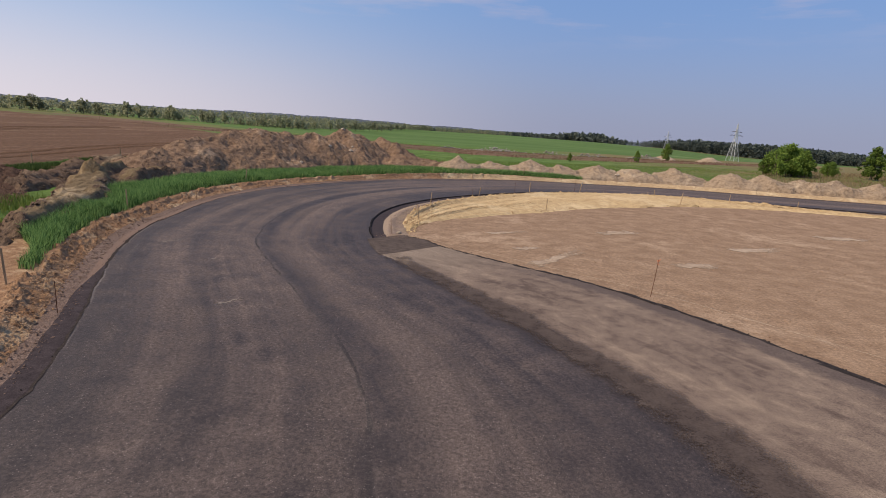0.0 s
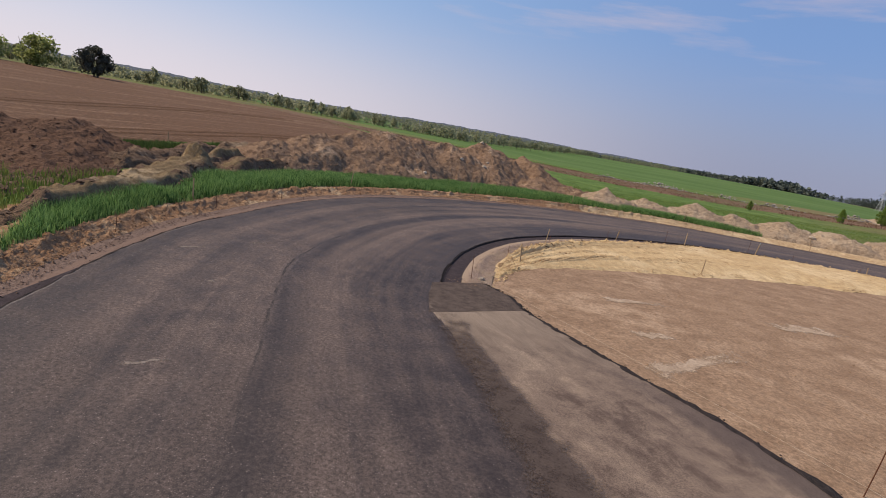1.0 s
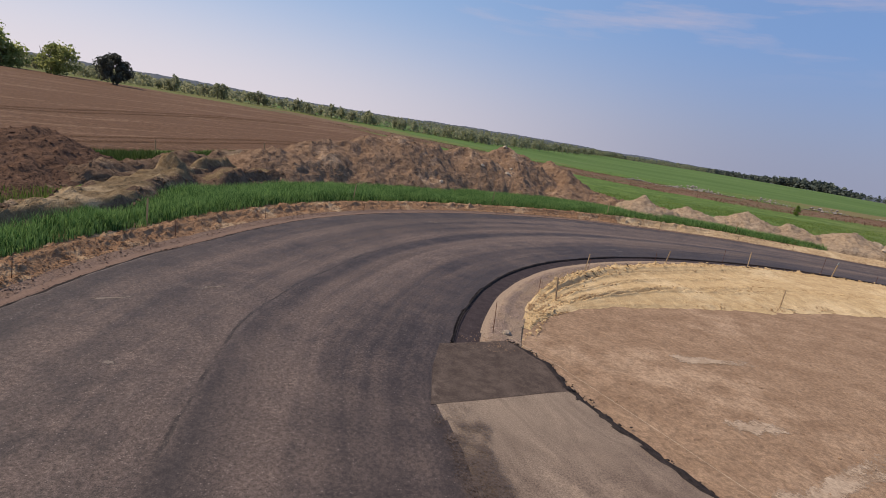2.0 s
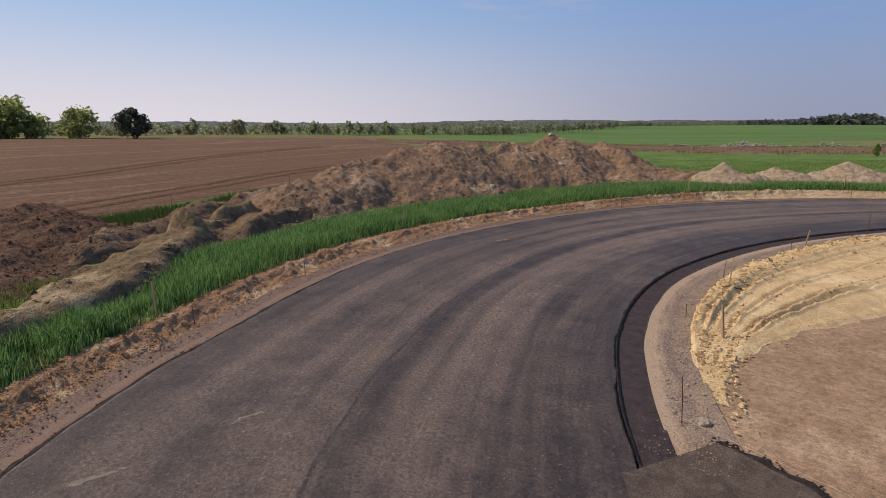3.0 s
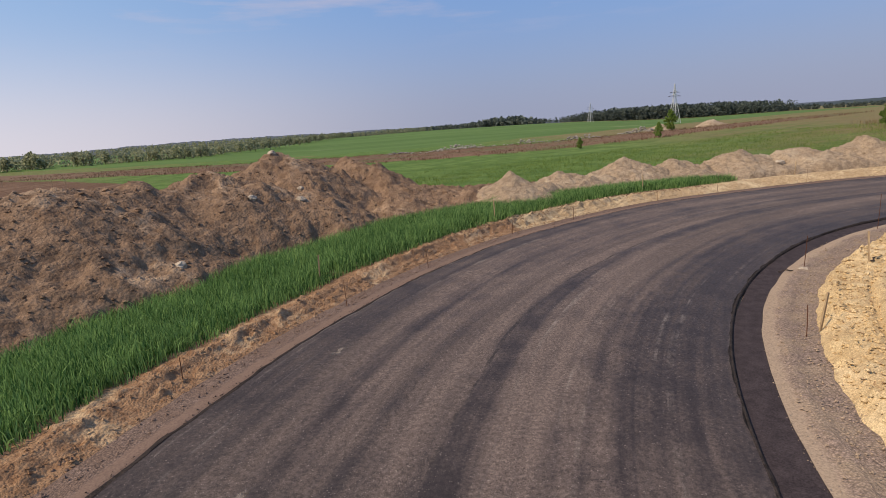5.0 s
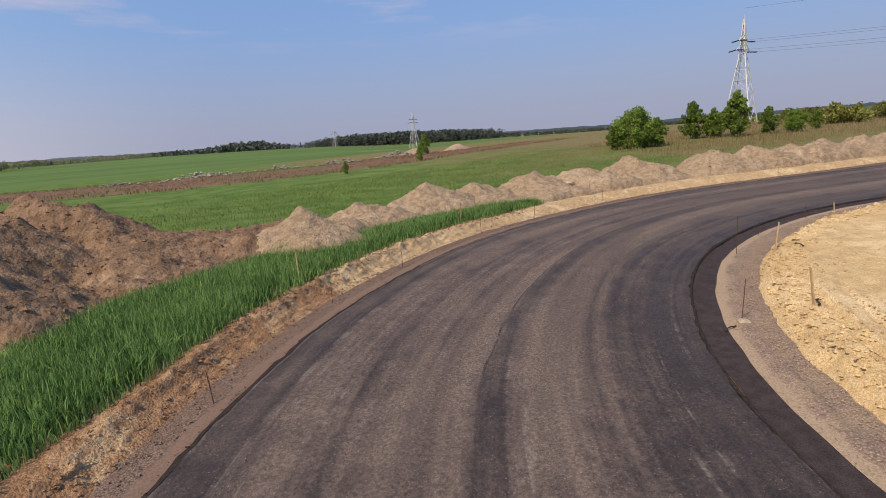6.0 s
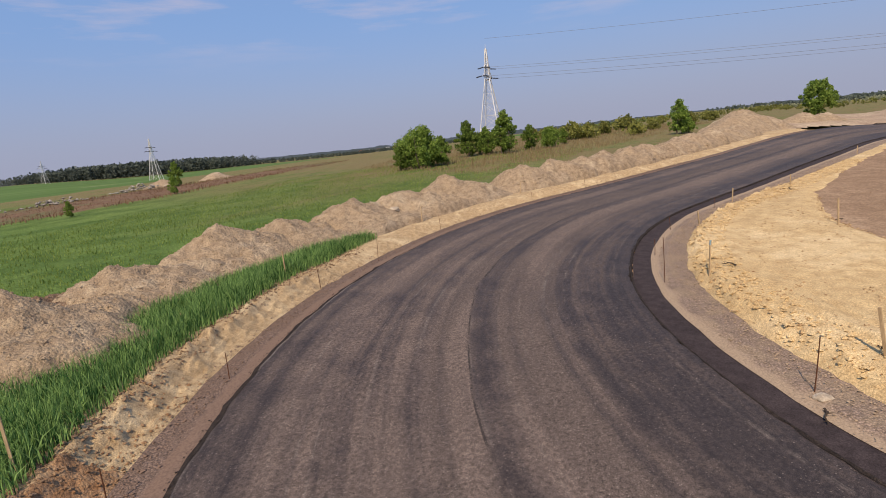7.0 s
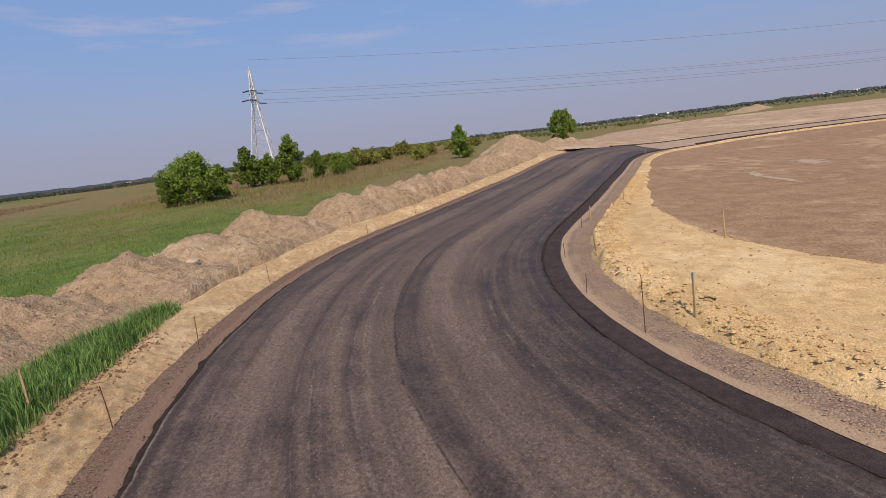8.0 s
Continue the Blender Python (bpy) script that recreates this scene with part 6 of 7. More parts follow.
build_wood("hedge_trees", [(150, 95, 1.6), (210, 60, 1.6), (300, 20, 2.0), (360, -60, 2.0)], 30, 260, 2, 0.4, LEAF_GOLD, "uneven low bushes beyond the earthworks", 306)
build_wood("hedge_trees", [(640, 60, 4), (690, -60, 5), (700, -180, 5), (690, -320, 5), (640, -460, 5)], 90, 1000, 9, 1.2, LEAF_PINE, "uneven tree belt before the eastern ridge", 307)
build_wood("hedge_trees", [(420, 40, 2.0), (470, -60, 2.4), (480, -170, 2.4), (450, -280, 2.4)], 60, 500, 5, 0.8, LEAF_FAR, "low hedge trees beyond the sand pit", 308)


def build_ridge(name, azimuths, dist, tops, leaf, label, seed):
    """A wooded ridge on the horizon, deep and uneven."""
    n = 700
    az = np.radians(np.linspace(azimuths[0], azimuths[-1], n))
    top = np.interp(np.degrees(az), azimuths, tops)
    wood = np.abs(fbm(np.degrees(az) * 6, az * 0, seed, 2)) * 3 + fbm(np.degrees(az) * 0.9, az * 0, seed + 1, 2) * 3
    rows = []
    for step, lift in ((-260, -12), (-140, 0.35), (-60, 0.72), (0, 1.0), (60, 0.92), (300, -12)):
        z = top * lift + (wood * max(0, lift) if lift > 0 else 0) if lift > 0 else np.full(n, lift)
        rows.append(np.stack([np.sin(az) * (dist + step), 30 + np.cos(az) * (dist + step), z], 1))
    v = np.vstack(rows)
    ob = part(name, mesh_np(name, v, grid_faces(len(rows), n), True), leaf)
    return tagged(ob, label, "ridge", kind="structure")


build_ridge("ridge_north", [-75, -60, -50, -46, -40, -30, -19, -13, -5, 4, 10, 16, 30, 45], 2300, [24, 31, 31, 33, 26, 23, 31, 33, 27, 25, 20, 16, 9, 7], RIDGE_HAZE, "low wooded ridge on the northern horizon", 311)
build_ridge("ridge_east", [30, 50, 70, 90, 110, 130, 160], 1900, [4, 6, 12, 14, 14, 14, 14], RIDGE, "wooded ridge on the eastern horizon", 313)

# ---- survey stakes, rods and cord ----


def bank_z(x, y):
    d, st = outward([x], [y])
    d, st = float(d[0]), int(st[0])
    if d > 0:
        return float(bank_level(np.array([x]), np.array([y]), np.array([S[st]]), np.array([d]))[0]) if d < 4.4 else float(land(x, y))
    e = d + WIDTH[st]
    if e < -1.5 and -e < SAND_REACH[st]:
        return float(sand_level(np.array([x]), np.array([y]), np.array([S[st]]), np.array([e]), np.array([SAND_REACH[st]]))[0])
    return float(terrain(x, y)) - 0.03


def build_stake(x, y, tall, tip=None, lean=(0, 0), group="survey stakes"):
    bm = bmesh.new()
    r = random.Random(int(x * 31 + y * 17))
    w = 0.022
    rings = []
    for zz, k in ((-0.22, 0.25), (0.0, 1.0), (tall * 0.5, 0.97), (tall - 0.015, 0.95), (tall, 0.8)):
        rings.append([bm.verts.new((sx * w * k + r.uniform(-0.002, 0.002), sy * w * 0.75 * k, zz)) for sx, sy in ((-1, -1), (1, -1), (1, 1), (-1, 1))])
    for a, b in zip(rings, rings[1:]):
        for i in range(4):
            bm.faces.new((a[i], a[(i + 1) % 4], b[(i + 1) % 4], b[i]))
    bm.faces.new(rings[-1])
    ob = part("survey_stake", bm, WOOD)
    ob.matrix_world = pose(x, y, bank_z(x, y) - 0.01, lean[0], lean[1], r.uniform(0, 90))
    extra = ""
    if tip is not None:
        bm = bmesh.new()
        bmesh.ops.create_cube(bm, size=1.0, matrix=Matrix.Translation((0, 0, tall - 0.055)) @ Matrix.Diagonal((w * 2.02, w * 1.56, 0.12, 1)))
        part("painted_top", bm, tip, ob, "painted top")
        extra = " with a painted top"
    return tagged(ob, "weathered wooden survey stake by the road" + extra, "stake", group)


def build_rod(x, y, tall, lean=(0, 0), flag=None):
    bm = bmesh.new()
    tube(bm, (0, 0, -0.2), (0.004, 0, tall * 0.5), 0.009, 0.009, 6)
    tube(bm, (0.004, 0, tall * 0.5), (0.0, 0.006, tall), 0.009, 0.008, 6)
    ob = part("steel_rod", bm, RUST)
    ob.matrix_world = pose(x, y, bank_z(x, y), lean[0], lean[1], 0)
    if flag is not None:
        bm = bmesh.new()
        for q in range(4):
            tube(bm, (0, 0, tall - 0.05 - 0.03 * q), (0.05 * math.cos(q * 1.9), 0.05 * math.sin(q * 1.9), tall + 0.03 - 0.06 * q), 0.012, 0.006, 5)
        part("tape_knot", bm, flag, ob, "frayed orange tape")
    return tagged(ob, "thin rusty steel rod marking the kerb line", "steel rod", "kerb-line rods")


for q, (x, y, tall) in enumerate(((-13.3, 22.1, 0.85), (-12.65, 33.2, 0.85), (-8.2, 42.6, 0.85), (-1.65, 49.45, 0.9), (7.15, 53.95, 0.85), (16.65, 55.1, 0.75), (24.9, 53.6, 0.7), (-9.6, 11.5, 0.8))):
    build_stake(x, y, tall, None, ((q * 37 % 9) - 4, (q * 53 % 9) - 4))
for x, y in ((-27.1, 34.3), (-28.3, 45.5), (-60.0, 112.0), (-70.0, 120.0), (-50.0, 106.0), (-84.0, 126.0), (-44.0, 98.0)):
    build_stake(x, y, 0.9 if y < 60 else 1.6, None, (2, -3), "stakes round the ploughed field")
for q, (x, y, tall) in enumerate(((-1.22, 26.35, 0.75), (-0.85, 30.05, 0.75), (2.1, 36.8, 0.8), (5.95, 39.65, 0.8), (10.25, 42.45, 0.85), (16.93, 39.33, 0.85), (6.2, 33.1, 0.7), (16.4, 43.3, 0.6), (22.0, 42.6, 0.65), (26.0, 40.4, 0.5), (57.5, 31.4, 0.6), (66.5, 24.8, 0.6), (40.5, 36.4, 0.6))):
    build_stake(x, y, tall, BLUE if q == 4 else None, ((q * 41 % 11) - 5, (q * 29 % 15) - 4))
for q, (x, y, tall) in enumerate(((-7.75, 10.6, 0.75), (-11.3, 17.15, 0.5), (-12.45, 22.4, 0.5), (-12.6, 26.7, 0.5), (-11.5, 32.3, 0.45), (-10.2, 37.4, 0.45), (-7.4, 41.05, 0.7), (-5.0, 44.15, 0.65), (-1.25, 48.15, 0.6), (1.95, 50.0, 0.6), (7.25, 52.65, 0.78), (10.76, 53.2, 0.84), (16.45, 54.0, 0.7), (23.5, 52.35, 0.6), (28.6, 50.9, 0.5))):
    build_rod(x, y, tall, ((q * 31 % 7) - 3, (q * 47 % 7) - 3))
for q, (x, y, tall) in enumerate(((-2.06, 22.3, 0.8), (1.68, 36.65, 0.7), (4.96, 40.6, 0.95), (10.04, 43.45, 1.2), (-0.88, 31.7, 0.6), (-1.95, 27.45, 0.4), (12.75, 44.15, 0.55), (16.4, 44.25, 0.5), (20.5, 43.15, 0.5))):
    build_rod(x, y, tall, ((q * 31 % 7) - 3, (q * 47 % 9) - 4))
build_rod(6.6, 15.5, 1.15, (2, 3), ORANGE)


def build_cord():
    bm = bmesh.new()
    pts = [Vector(q) for q in ((-2.06, 22.3, 0.10), (-0.3, 21.3, 0.06), (1.75, 19.75, 0.05), (4.4, 17.6, 0.07), (6.6, 15.5, 0.16), (9.6, 12.6, 0.06), (12.3, 9.4, 0.08))]
    for a, b in zip(pts, pts[1:]):
        tube(bm, a, b, 0.002, 0.002, 5)
    return tagged(part("guide_cord", bm, STRING), "thin pale guide cord stretched between rods", "cord")


build_cord()


def build_stone(name, x, y, z, size, seed, material, label, flat=0.75):
    r = random.Random(seed)
    bm = bmesh.new()
    bmesh.ops.create_icosphere(bm, subdivisions=3, radius=size)
    for v in bm.verts:
        n = noise.noise(v.co * (1.6 / size) + Vector((seed, 0, 0))) * 0.30 + noise.noise(v.co * (5.0 / size)) * 0.07
        v.co *= 1 + n
        v.co.z *= flat
    ob = part(name, bm, material)
    ob.matrix_world = pose(x, y, z, 0, 0, r.uniform(0, 360))
    return tagged(ob, label, "stone", "loose stones")


def mound_top(x, y):
    """The highest point of a mound's surface near a place."""
    best = float(land(x, y))
    for ob in bpy.context.scene.objects:
        if ob.name.startswith("earth_mound"):
            v = np.zeros(len(ob.data.vertices) * 3, np.float32)
            ob.data.vertices.foreach_get("co", v)
            v = v.reshape(-1, 3)
            near = np.hypot(v[:, 0] + ob.location.x - x, v[:, 1] + ob.location.y - y) < 0.2
            if near.any():
                best = max(best, float(v[near, 2].mean()))
    return best


build_stone("boulder", 17.3, 57.1, mound_top(17.3, 57.1) + 0.05, 0.27, 3, STONE, "pale rounded boulder lying on the earth mound", 0.6)
build_stone("stone", -1.75, 22.42, 0.02, 0.11, 5, STONE, "pale stone at the foot of a rod")
build_stone("stone", 4.85, 40.5, 0.10, 0.12, 7, STONE, "flat pale stone at the foot of a rod", 0.45)


build_stone("stone", -11.4, 55.3, mound_top(-11.4, 55.3), 0.2, 9, STONE, "pale stone on top of the dark mound")
for q, (x, y, size) in enumerate(((-11.2, 49.0, 0.2), (-9.8, 52.4, 0.16), (-12.2, 43.6, 0.17), (-9.6, 50.6, 0.22))):
    build_stone("stone", x, y, mound_top(x, y), size, 20 + q, STONE, "pale angular stone in the dark mound")


def build_branch(x, y, length, turn, seed):
    r = random.Random(seed)
    bm = bmesh.new()
    p = Vector((0, 0, 0.03))
    for q in range(6):
        n = p + Vector((length / 6, r.uniform(-0.05, 0.05), 0.03 * math.sin(q * 1.3)))
        tube(bm, p, n, 0.022 * (1 - q / 9), 0.022 * (1 - (q + 1) / 9), 6)
        if q in (2, 4):
            tube(bm, n, n + Vector((0.06, r.choice((-1, 1)) * 0.08, 0.04)), 0.01, 0.004, 5)
        p = n
    ob = part("branch", bm, TWIG)
    ob.matrix_world = pose(x, y, bank_z(x, y) + 0.02, 0, 0, turn)
    return tagged(ob, "dark dead branch lying on the sand", "branch", "dead branches")


for x, y, ln, tn in ((5.9, 39.55, 0.42, 20), (10.7, 41.9, 0.32, 70), (18.2, 39.1, 0.35, 130), (24.6, 40.4, 0.4, 10), (0.6, 33.2, 0.35, 100), (-0.6, 29.6, 0.5, 170), (4.55, 40.5, 0.4, 200)):
    build_branch(x, y, ln, tn, int(x * 10))


def build_loose_gravel():
    """Chippings and clods scattered on the shoulders, bank and sand."""
    r = np.random.default_rng(77)
    k = ARC[S[ARC] < nearest_s(40, 45)]

    def spread(base, lo, hi, n, smin, smax, mat, label, name, inner):
        q = k[r.integers(0, len(k), n)]
        o = lo + (hi - lo) * r.random(n)
        along = r.random(n) * 0.4
        tang = np.stack([SIDE[q, 1], -SIDE[q, 0]], 1)
        x, y = base[q, 0] + SIDE[q, 0] * o + tang[:, 0] * along, base[q, 1] + SIDE[q, 1] * o + tang[:, 1] * along
        size = smin + (smax - smin) * r.random(n) ** 3
        if inner:
            z = np.where(o < -1.6, sand_level(x, y, S[q], o, SAND_REACH[q]), terrain(x, y) + 0.03)
            ok = -o < SAND_REACH[q] - 0.1
        else:
            z = np.where(o > 0.9, np.maximum(bank_level(x, y, S[q], o), terrain(x, y) + 0.02), terrain(x, y) + 0.035)
            ok = o > 0
        ob = part(name, lumps(name, np.stack([x, y, z + size * 0.2], 1)[ok], size[ok], 0.7, 5), mat)
        tagged(ob, label, "loose stones", kind="stuff")
    spread(INNER, -1.6, -0.8, 6500, 0.007, 0.026, GRAVEL_IN, "loose chippings on the inner shoulder", "chippings", True)
    spread(INNER, -0.76, -0.56, 2800, 0.004, 0.014, GRAVEL_IN, "stray chippings along the fresh asphalt", "chippings", True)
    k = ALL[(S > nearest_s(0, -4)) & (S < nearest_s(40, 45))]
    spread(OUTER, 0.40, 1.05, 8000, 0.008, 0.030, GRAVEL_OUT, "loose chippings on the outer shoulder", "chippings", False)
    spread(OUTER, 0.03, 0.17, 3200, 0.005, 0.018, ASPHALT_EDGE, "black crumbs along the asphalt edge", "edge_crumbs", False)
    k = ALL[(S > nearest_s(0, -4)) & (S < nearest_s(3.0, 47.5))]
    spread(OUTER, 0.90, 1.60, 9000, 0.005, 0.040, BANK, "loose clods on the torn bank", "bank_clods", False)
    k = ALL[(S > nearest_s(-3.0, 44.0)) & (S < nearest_s(12.0, 51.0))]
    spread(OUTER, 1.4, 1.95, 2600, 0.008, 0.040, DIRT, "brown torn clods at the edge of the wheat", "bank_clods", False)
    # clods thrown up along the wheel ruts and the sand's edge
    k = ARC[(S[ARC] < nearest_s(40, 45)) & (S[ARC] > S_CORNER + 3)]
    n = 11000
    q = k[(len(k) * r.random(n) ** 1.5).astype(int)]
    pick = r.integers(0, 8, n)
    at = np.array([0.18, 0.27, 0.44, 0.64, 0.72, 0.955, 0.05, 0.10])[pick] + 0.022 * r.standard_normal(n)
    ok = (vnoise(S[q] * 0.8, pick * 7.0, 61) > 0.42) & ((OUTER[q, 0] < 6) | (pick >= 5) | (r.random(n) < 0.25))
    q, at = q[ok], at[ok]
    o = -(1.5 + (SAND_REACH[q] - 1.5) * at) + 0.0
    along = 0.25 * r.random(len(q))
    x, y = INNER[q, 0] + SIDE[q, 0] * o + SIDE[q, 1] * along, INNER[q, 1] + SIDE[q, 1] * o - SIDE[q, 0] * along
    size = 0.008 + 0.030 * r.random(len(q)) ** 2
    z = sand_level(x, y, S[q], o, SAND_REACH[q])
    tagged(part("sand_clods", lumps("sand_clods", np.stack([x, y, z + size * 0.2], 1), size, 0.75, 8), RUT_SAND), "clods thrown up along ruts in the sand", "clods", kind="stuff")
    k = ARC[S[ARC] < nearest_s(40, 45)]
    spread(INNER, -2.6, -1.62, 8500, 0.010, 0.062, SAND, "sand clods crumbling along the foot of the sand bank", "sand_clods", True)
    spread(INNER, -8.0, -1.6, 2200, 0.006, 0.026, BANK, "small brown clods on the sand bank", "sand_clods", True)


build_loose_gravel()


def build_soil_clods():
    """Small clods and pebbles on the soil and along the pavement's broken edge."""
    r = np.random.default_rng(91)
    x, y = r.uniform(-2, 26, 10000), r.uniform(12, 38, 10000)
    d, st = outward(x, y)
    e = d + WIDTH[st]
    px, py = PAVE_EDGE[:, 0], PAVE_EDGE[:, 1]
    side = np.interp(-y, -py, px)
    ok = (-e > SAND_REACH[st] - 0.1) & (x > side + 0.15)
    x, y = x[ok], y[ok]
    size = 0.004 + 0.026 * r.random(len(x)) ** 5
    z = terrain(x, y) - 0.035 + 0.02 * fbm(x / 1.5, y / 1.5, 51, 3)
    tagged(part("soil_clods", lumps("soil_clods", np.stack([x, y, z + size * 0.3], 1), size, 0.7, 3), SOIL), "small clods and pebbles on brown soil", "clods", kind="stuff")
    p = densify(PAVE_EDGE, total=2200)[:1700]
    q = p + r.normal(0, 0.07, p.shape) + np.array((0.08, 0.08))
    size = 0.008 + 0.026 * r.random(len(q)) ** 2
    z = terrain(q[:, 0], q[:, 1]) + 0.012
    tagged(part("edge_crumbs", lumps("edge_crumbs", np.c_[q, z], size, 0.7, 4), ASPHALT_EDGE), "black asphalt crumbs along the broken edge", "crumbs", kind="stuff")


build_soil_clods()


def build_grit():
    """Pale grit lying on the asphalt, and gravel spilt over the corner patch."""
    r = np.random.default_rng(95)
    n = 9000
    k = ALL[(S > nearest_s(0, 4)) & (S < nearest_s(24, 48))]
    q = k[r.integers(0, len(k), n)]
    o = WIDTH[q] * r.random(n)
    ok = fbm(S[q] * 0.12, o * 0.9, 97, 3) > -0.05
    q, o = q[ok], o[ok]
    a = 0.25 * r.random(len(q))
    x, y = INNER[q, 0] + SIDE[q, 0] * o + SIDE[q, 1] * a, INNER[q, 1] + SIDE[q, 1] * o - SIDE[q, 0] * a
    size = 0.003 + 0.006 * r.random(len(q)) ** 2
    tagged(part("road_grit", lumps("road_grit", np.stack([x, y, road_top(x, y, None, None) + size * 0.3], 1), size, 0.7, 9), GRIT), "pale grit scattered on the asphalt", "grit", kind="stuff")
    x, y = r.normal(-1.85, 0.35, 420), r.normal(21.5, 0.35, 420)
    size = 0.005 + 0.011 * r.random(420) ** 2
    tagged(part("chippings", lumps("chippings", np.stack([x, y, terrain(x, y) + 0.05 + size * 0.2], 1), size, 0.7, 10), SOIL), "gravel spilt over the corner of the pavement", "loose stones", kind="stuff")


build_grit()

# ---- power line ----


def build_pylon(name, label, x, y, turn, tall=20.2, base_w=4.6):
    thing = new(name)
    tagged(thing, label, "pylon", "power line pylons")

    def width(z):
        return base_w * (1 - 0.80 * min(1, z / (tall * 0.68))) + 0.02 if z < tall * 0.68 else base_w * 0.2 * (1 - 0.75 * (z - tall * 0.68) / (tall * 0.32)) + 0.02

    levels = [0, 3.0, 5.6, 8.0, 10.0, 11.8, 13.4, 14.8, 16.2, 17.6, tall]
    corner = ((1, 1), (-1, 1), (-1, -1), (1, -1))

    def at(i, z):
        return Vector((corner[i % 4][0] * width(z) / 2, corner[i % 4][1] * width(z) / 2, z))
    for i in range(4):
        bm = bmesh.new()
        rings = []
        for z in levels:
            c = at(i, z - (0.3 if z == 0 else 0))
            rings.append([bm.verts.new(c + Vector((0.075 * p, 0.075 * q, 0))) for p, q in corner])
        for a, b in zip(rings, rings[1:]):
            for q in range(4):
                bm.faces.new((a[q], a[(q + 1) % 4], b[(q + 1) % 4], b[q]))
        bm.faces.new(rings[-1])
        part("leg", bm, STEEL, thing)
        for a, b in zip(levels, levels[1:]):
            for p, q in ((at(i, a), at(i + 1, b)), (at(i + 1, a), at(i, b)), (at(i, b), at(i + 1, b))):
                bm = bmesh.new()
                tube(bm, p, q, 0.032, 0.032, 4)
                part("brace", bm, STEEL, thing)
    for z, reach in ((13.4, 3.6), (15.2, 2.2)):
        for sgn in (-1, 1):
            end = Vector((sgn * reach, 0, z))
            for i in range(4):
                if corner[i][0] == sgn:
                    for up in (0, 1.2):
                        bm = bmesh.new()
                        tube(bm, at(i, z + up), end, 0.05, 0.04, 4)
                        part("arm_strut", bm, STEEL, thing)
            for way in (-1, 1):
                bm = bmesh.new()
                a, b = end + Vector((0, way * 0.05, -0.02)), end + Vector((0, way * 1.3, -0.22))
                turn_q = (b - a).to_track_quat("Z", "Y").to_matrix()
                rings = []
                for w in range(18):
                    rad = 0.05 if w % 2 == 0 else 0.16
                    rings.append([bm.verts.new(a.lerp(b, w / 17) + turn_q @ Vector((rad * math.cos(v * 0.785), rad * math.sin(v * 0.785), 0))) for v in range(8)])
                for p, q in zip(rings, rings[1:]):
                    for v in range(8):
                        bm.faces.new((p[v], p[(v + 1) % 8], q[(v + 1) % 8], q[v]))
                bm.faces.new(rings[0][::-1])
                bm.faces.new(rings[-1])
                part("insulator", bm, GLASS_DARK, thing, "dark brown insulator string")
    bm = bmesh.new()
    tube(bm, (0, 0, tall - 0.5), (0, 0, tall + 0.9), 0.06, 0.03, 5)
    part("mast_tip", bm, STEEL, thing)
    thing.matrix_basis = pose(x, y, ground_z(x, y) - 0.1, 0, 0, turn)
    return thing


PYLON = (101.0, 91.8)
pylon = build_pylon("pylon", "tall grey lattice pylon standing in the meadow", *PYLON, 10.0, 19.0)
copy_thing(pylon, pose(141.0, 284.0, ground_z(141.0, 284.0) - 0.1, 0, 0, 35))
copy_thing(pylon, pose(210.0, 560.0, ground_z(210.0, 560.0) - 0.1, 0, 0, 20))
copy_thing(pylon, pose(160.0, -170.0, ground_z(160.0, -170.0) - 0.1, 0, 0, 10))


def build_wires():
    c, s = math.cos(radians(10)), math.sin(radians(10))
    zb0, zb1 = ground_z(*PYLON) - 0.1, ground_z(160.0, -170.0) - 0.1
    for off, z in ((3.6, 13.2), (-3.6, 13.2), (2.2, 15.0), (-2.2, 15.0), (0.0, 21.0)):
        a = Vector((PYLON[0] + off * c, PYLON[1] + off * s - (1.3 if z < 20 else 0), zb0 + z))
        b = Vector((160.0 + off * c, -170.0 + off * s + (1.3 if z < 20 else 0), zb1 + z))
        bm = bmesh.new()
        prev = a
        for q in range(1, 37):
            t = q / 36
            p = a.lerp(b, t) - Vector((0, 0, 4 * 4.2 * t * (1 - t)))
            tube(bm, prev, p, 0.022, 0.022, 5)
            prev = p
        tagged(part("power_cable", bm, WIRE), "thin grey sagging power cable", "cable", "cables of the power line")


build_wires()

# ---- far houses ----


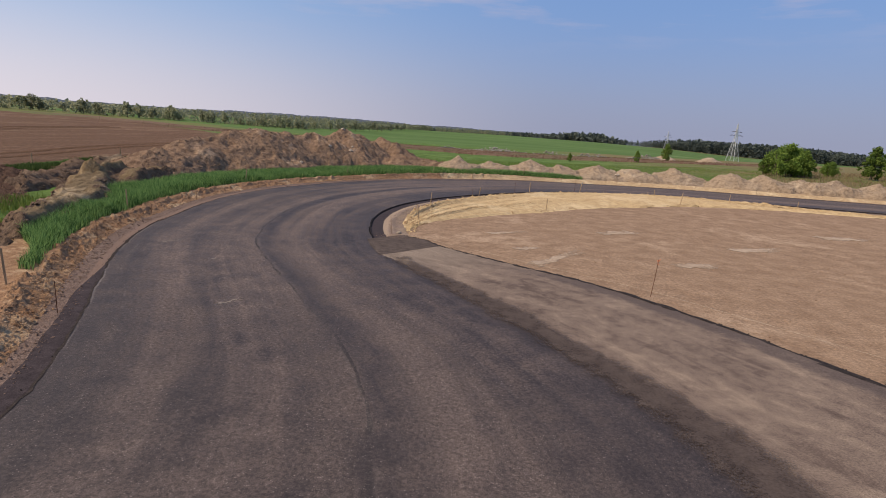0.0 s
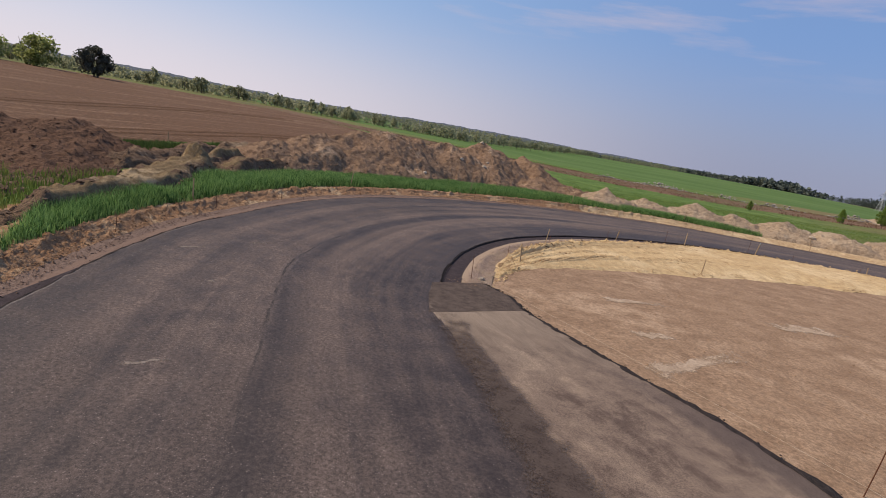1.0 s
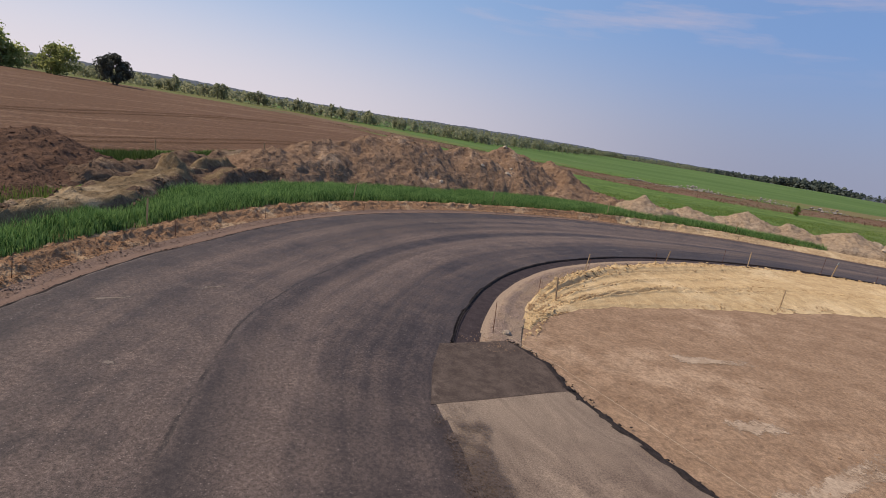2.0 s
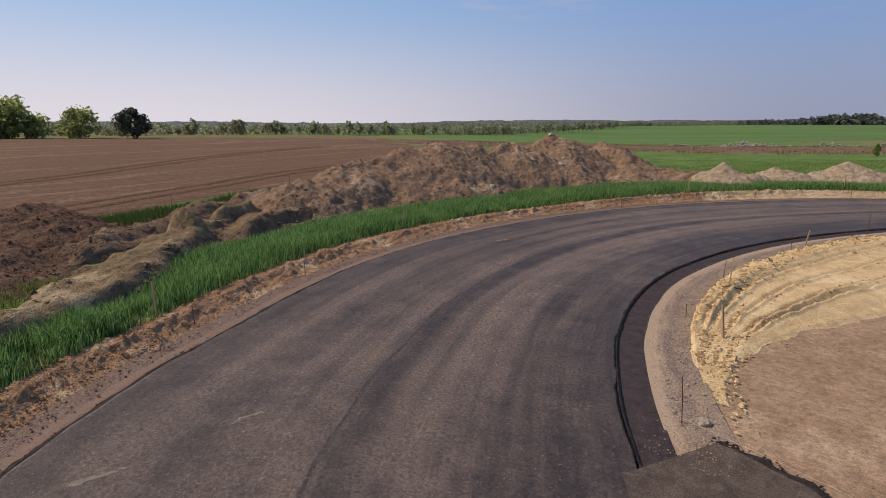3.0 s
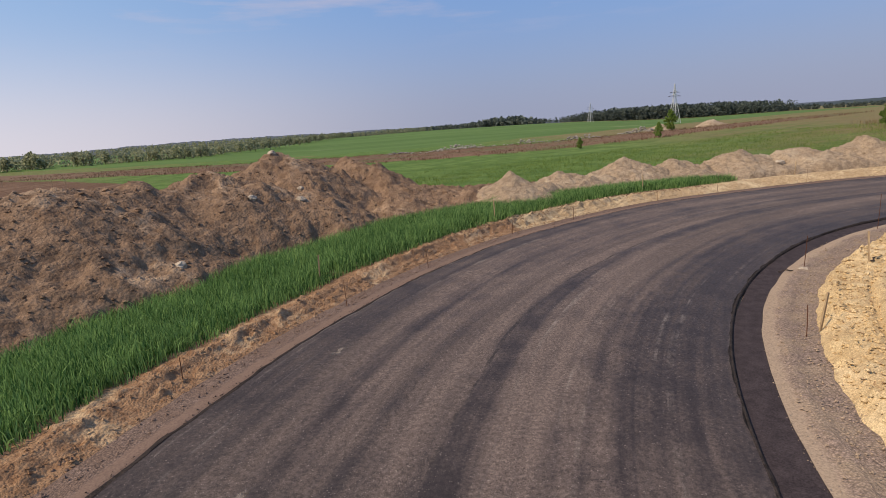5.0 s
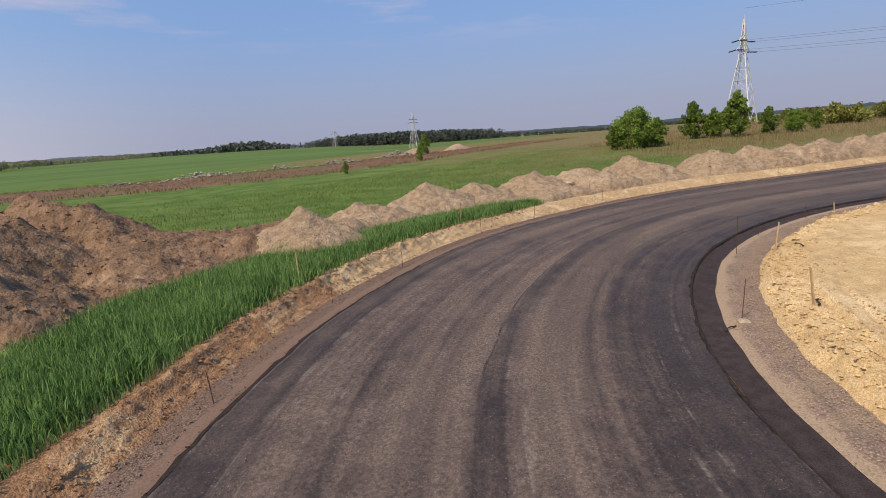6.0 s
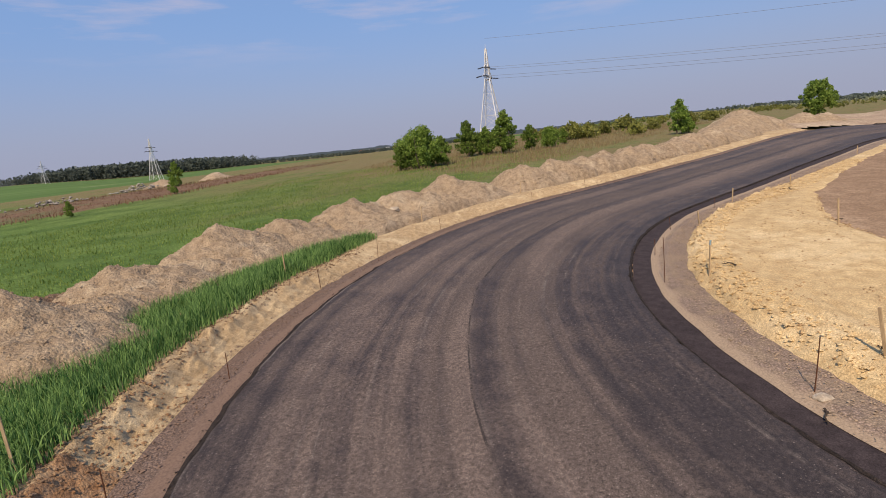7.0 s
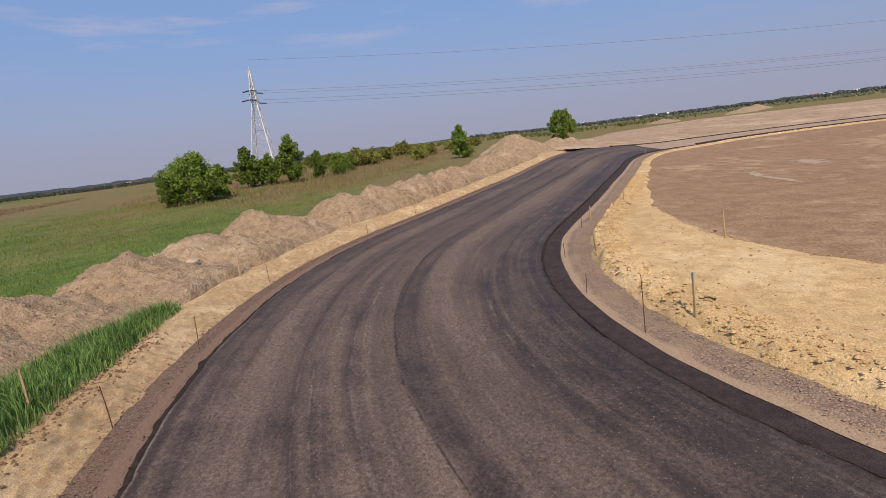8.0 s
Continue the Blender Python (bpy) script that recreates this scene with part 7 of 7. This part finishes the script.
def build_house(x, y, w, l, h, turn, roof_mat):
    thing = new("house")
    tagged(thing, "small white far-off house with a pitched roof", "house", "far houses")
    bm = bmesh.new()
    bmesh.ops.create_cube(bm, size=1.0, matrix=Matrix.Translation((0, 0, h / 2 - 0.5)) @ Matrix.Diagonal((w, l, h + 1, 1)))
    for sgn in (-1, 1):
        a = [bm.verts.new(q) for q in ((-w / 2, sgn * l / 2, h), (w / 2, sgn * l / 2, h), (0, sgn * l / 2, h + w * 0.38))]
        bm.faces.new(a if sgn > 0 else a[::-1])
    part("wall", bm, WALL, thing)
    for sgn in (-1, 1):
        bm = bmesh.new()
        o = [Vector((0, -l / 2 - 0.4, h + w * 0.38 + 0.15)), Vector((0, l / 2 + 0.4, h + w * 0.38 + 0.15)), Vector((sgn * (w / 2 + 0.5), l / 2 + 0.4, h - 0.2)), Vector((sgn * (w / 2 + 0.5), -l / 2 - 0.4, h - 0.2))]
        lo = [bm.verts.new(q) for q in o]
        up = [bm.verts.new(q + Vector((0, 0, 0.2))) for q in o]
        bm.faces.new(up)
        bm.faces.new(lo[::-1])
        for i in range(4):
            bm.faces.new((lo[i], lo[(i + 1) % 4], up[(i + 1) % 4], up[i]))
        bmesh.ops.recalc_face_normals(bm, faces=bm.faces)
        part("roof", bm, roof_mat, thing)
    for sgn in (-1, 1):
        for q in (-0.28, 0.28):
            bm = bmesh.new()
            bmesh.ops.create_cube(bm, size=1.0, matrix=Matrix.Translation((sgn * w / 2, q * l, h * 0.55)) @ Matrix.Diagonal((0.12, 1.3, 1.4, 1)))
            part("window", bm, PANE, thing)
    thing.matrix_basis = pose(x, y, ground_z(x, y), 0, 0, turn)
    return thing


rh = random.Random(12)
for az, dist in ((50.5, 1090), (51.3, 1120), (52.3, 1100), (53.2, 1140), (54.0, 1200), (103.5, 960), (105.0, 940), (106.2, 980), (107.0, 1010), (98.0, 1100), (117.8, 900), (118.7, 930), (119.6, 905), (120.6, 960)):
    hx, hy = math.sin(radians(az)) * dist, 44 + math.cos(radians(az)) * dist
    build_house(hx, hy, rh.uniform(6, 8), rh.uniform(8, 13), rh.uniform(2.6, 4), rh.uniform(0, 180), ROOF if rh.random() < 0.5 else STEEL)
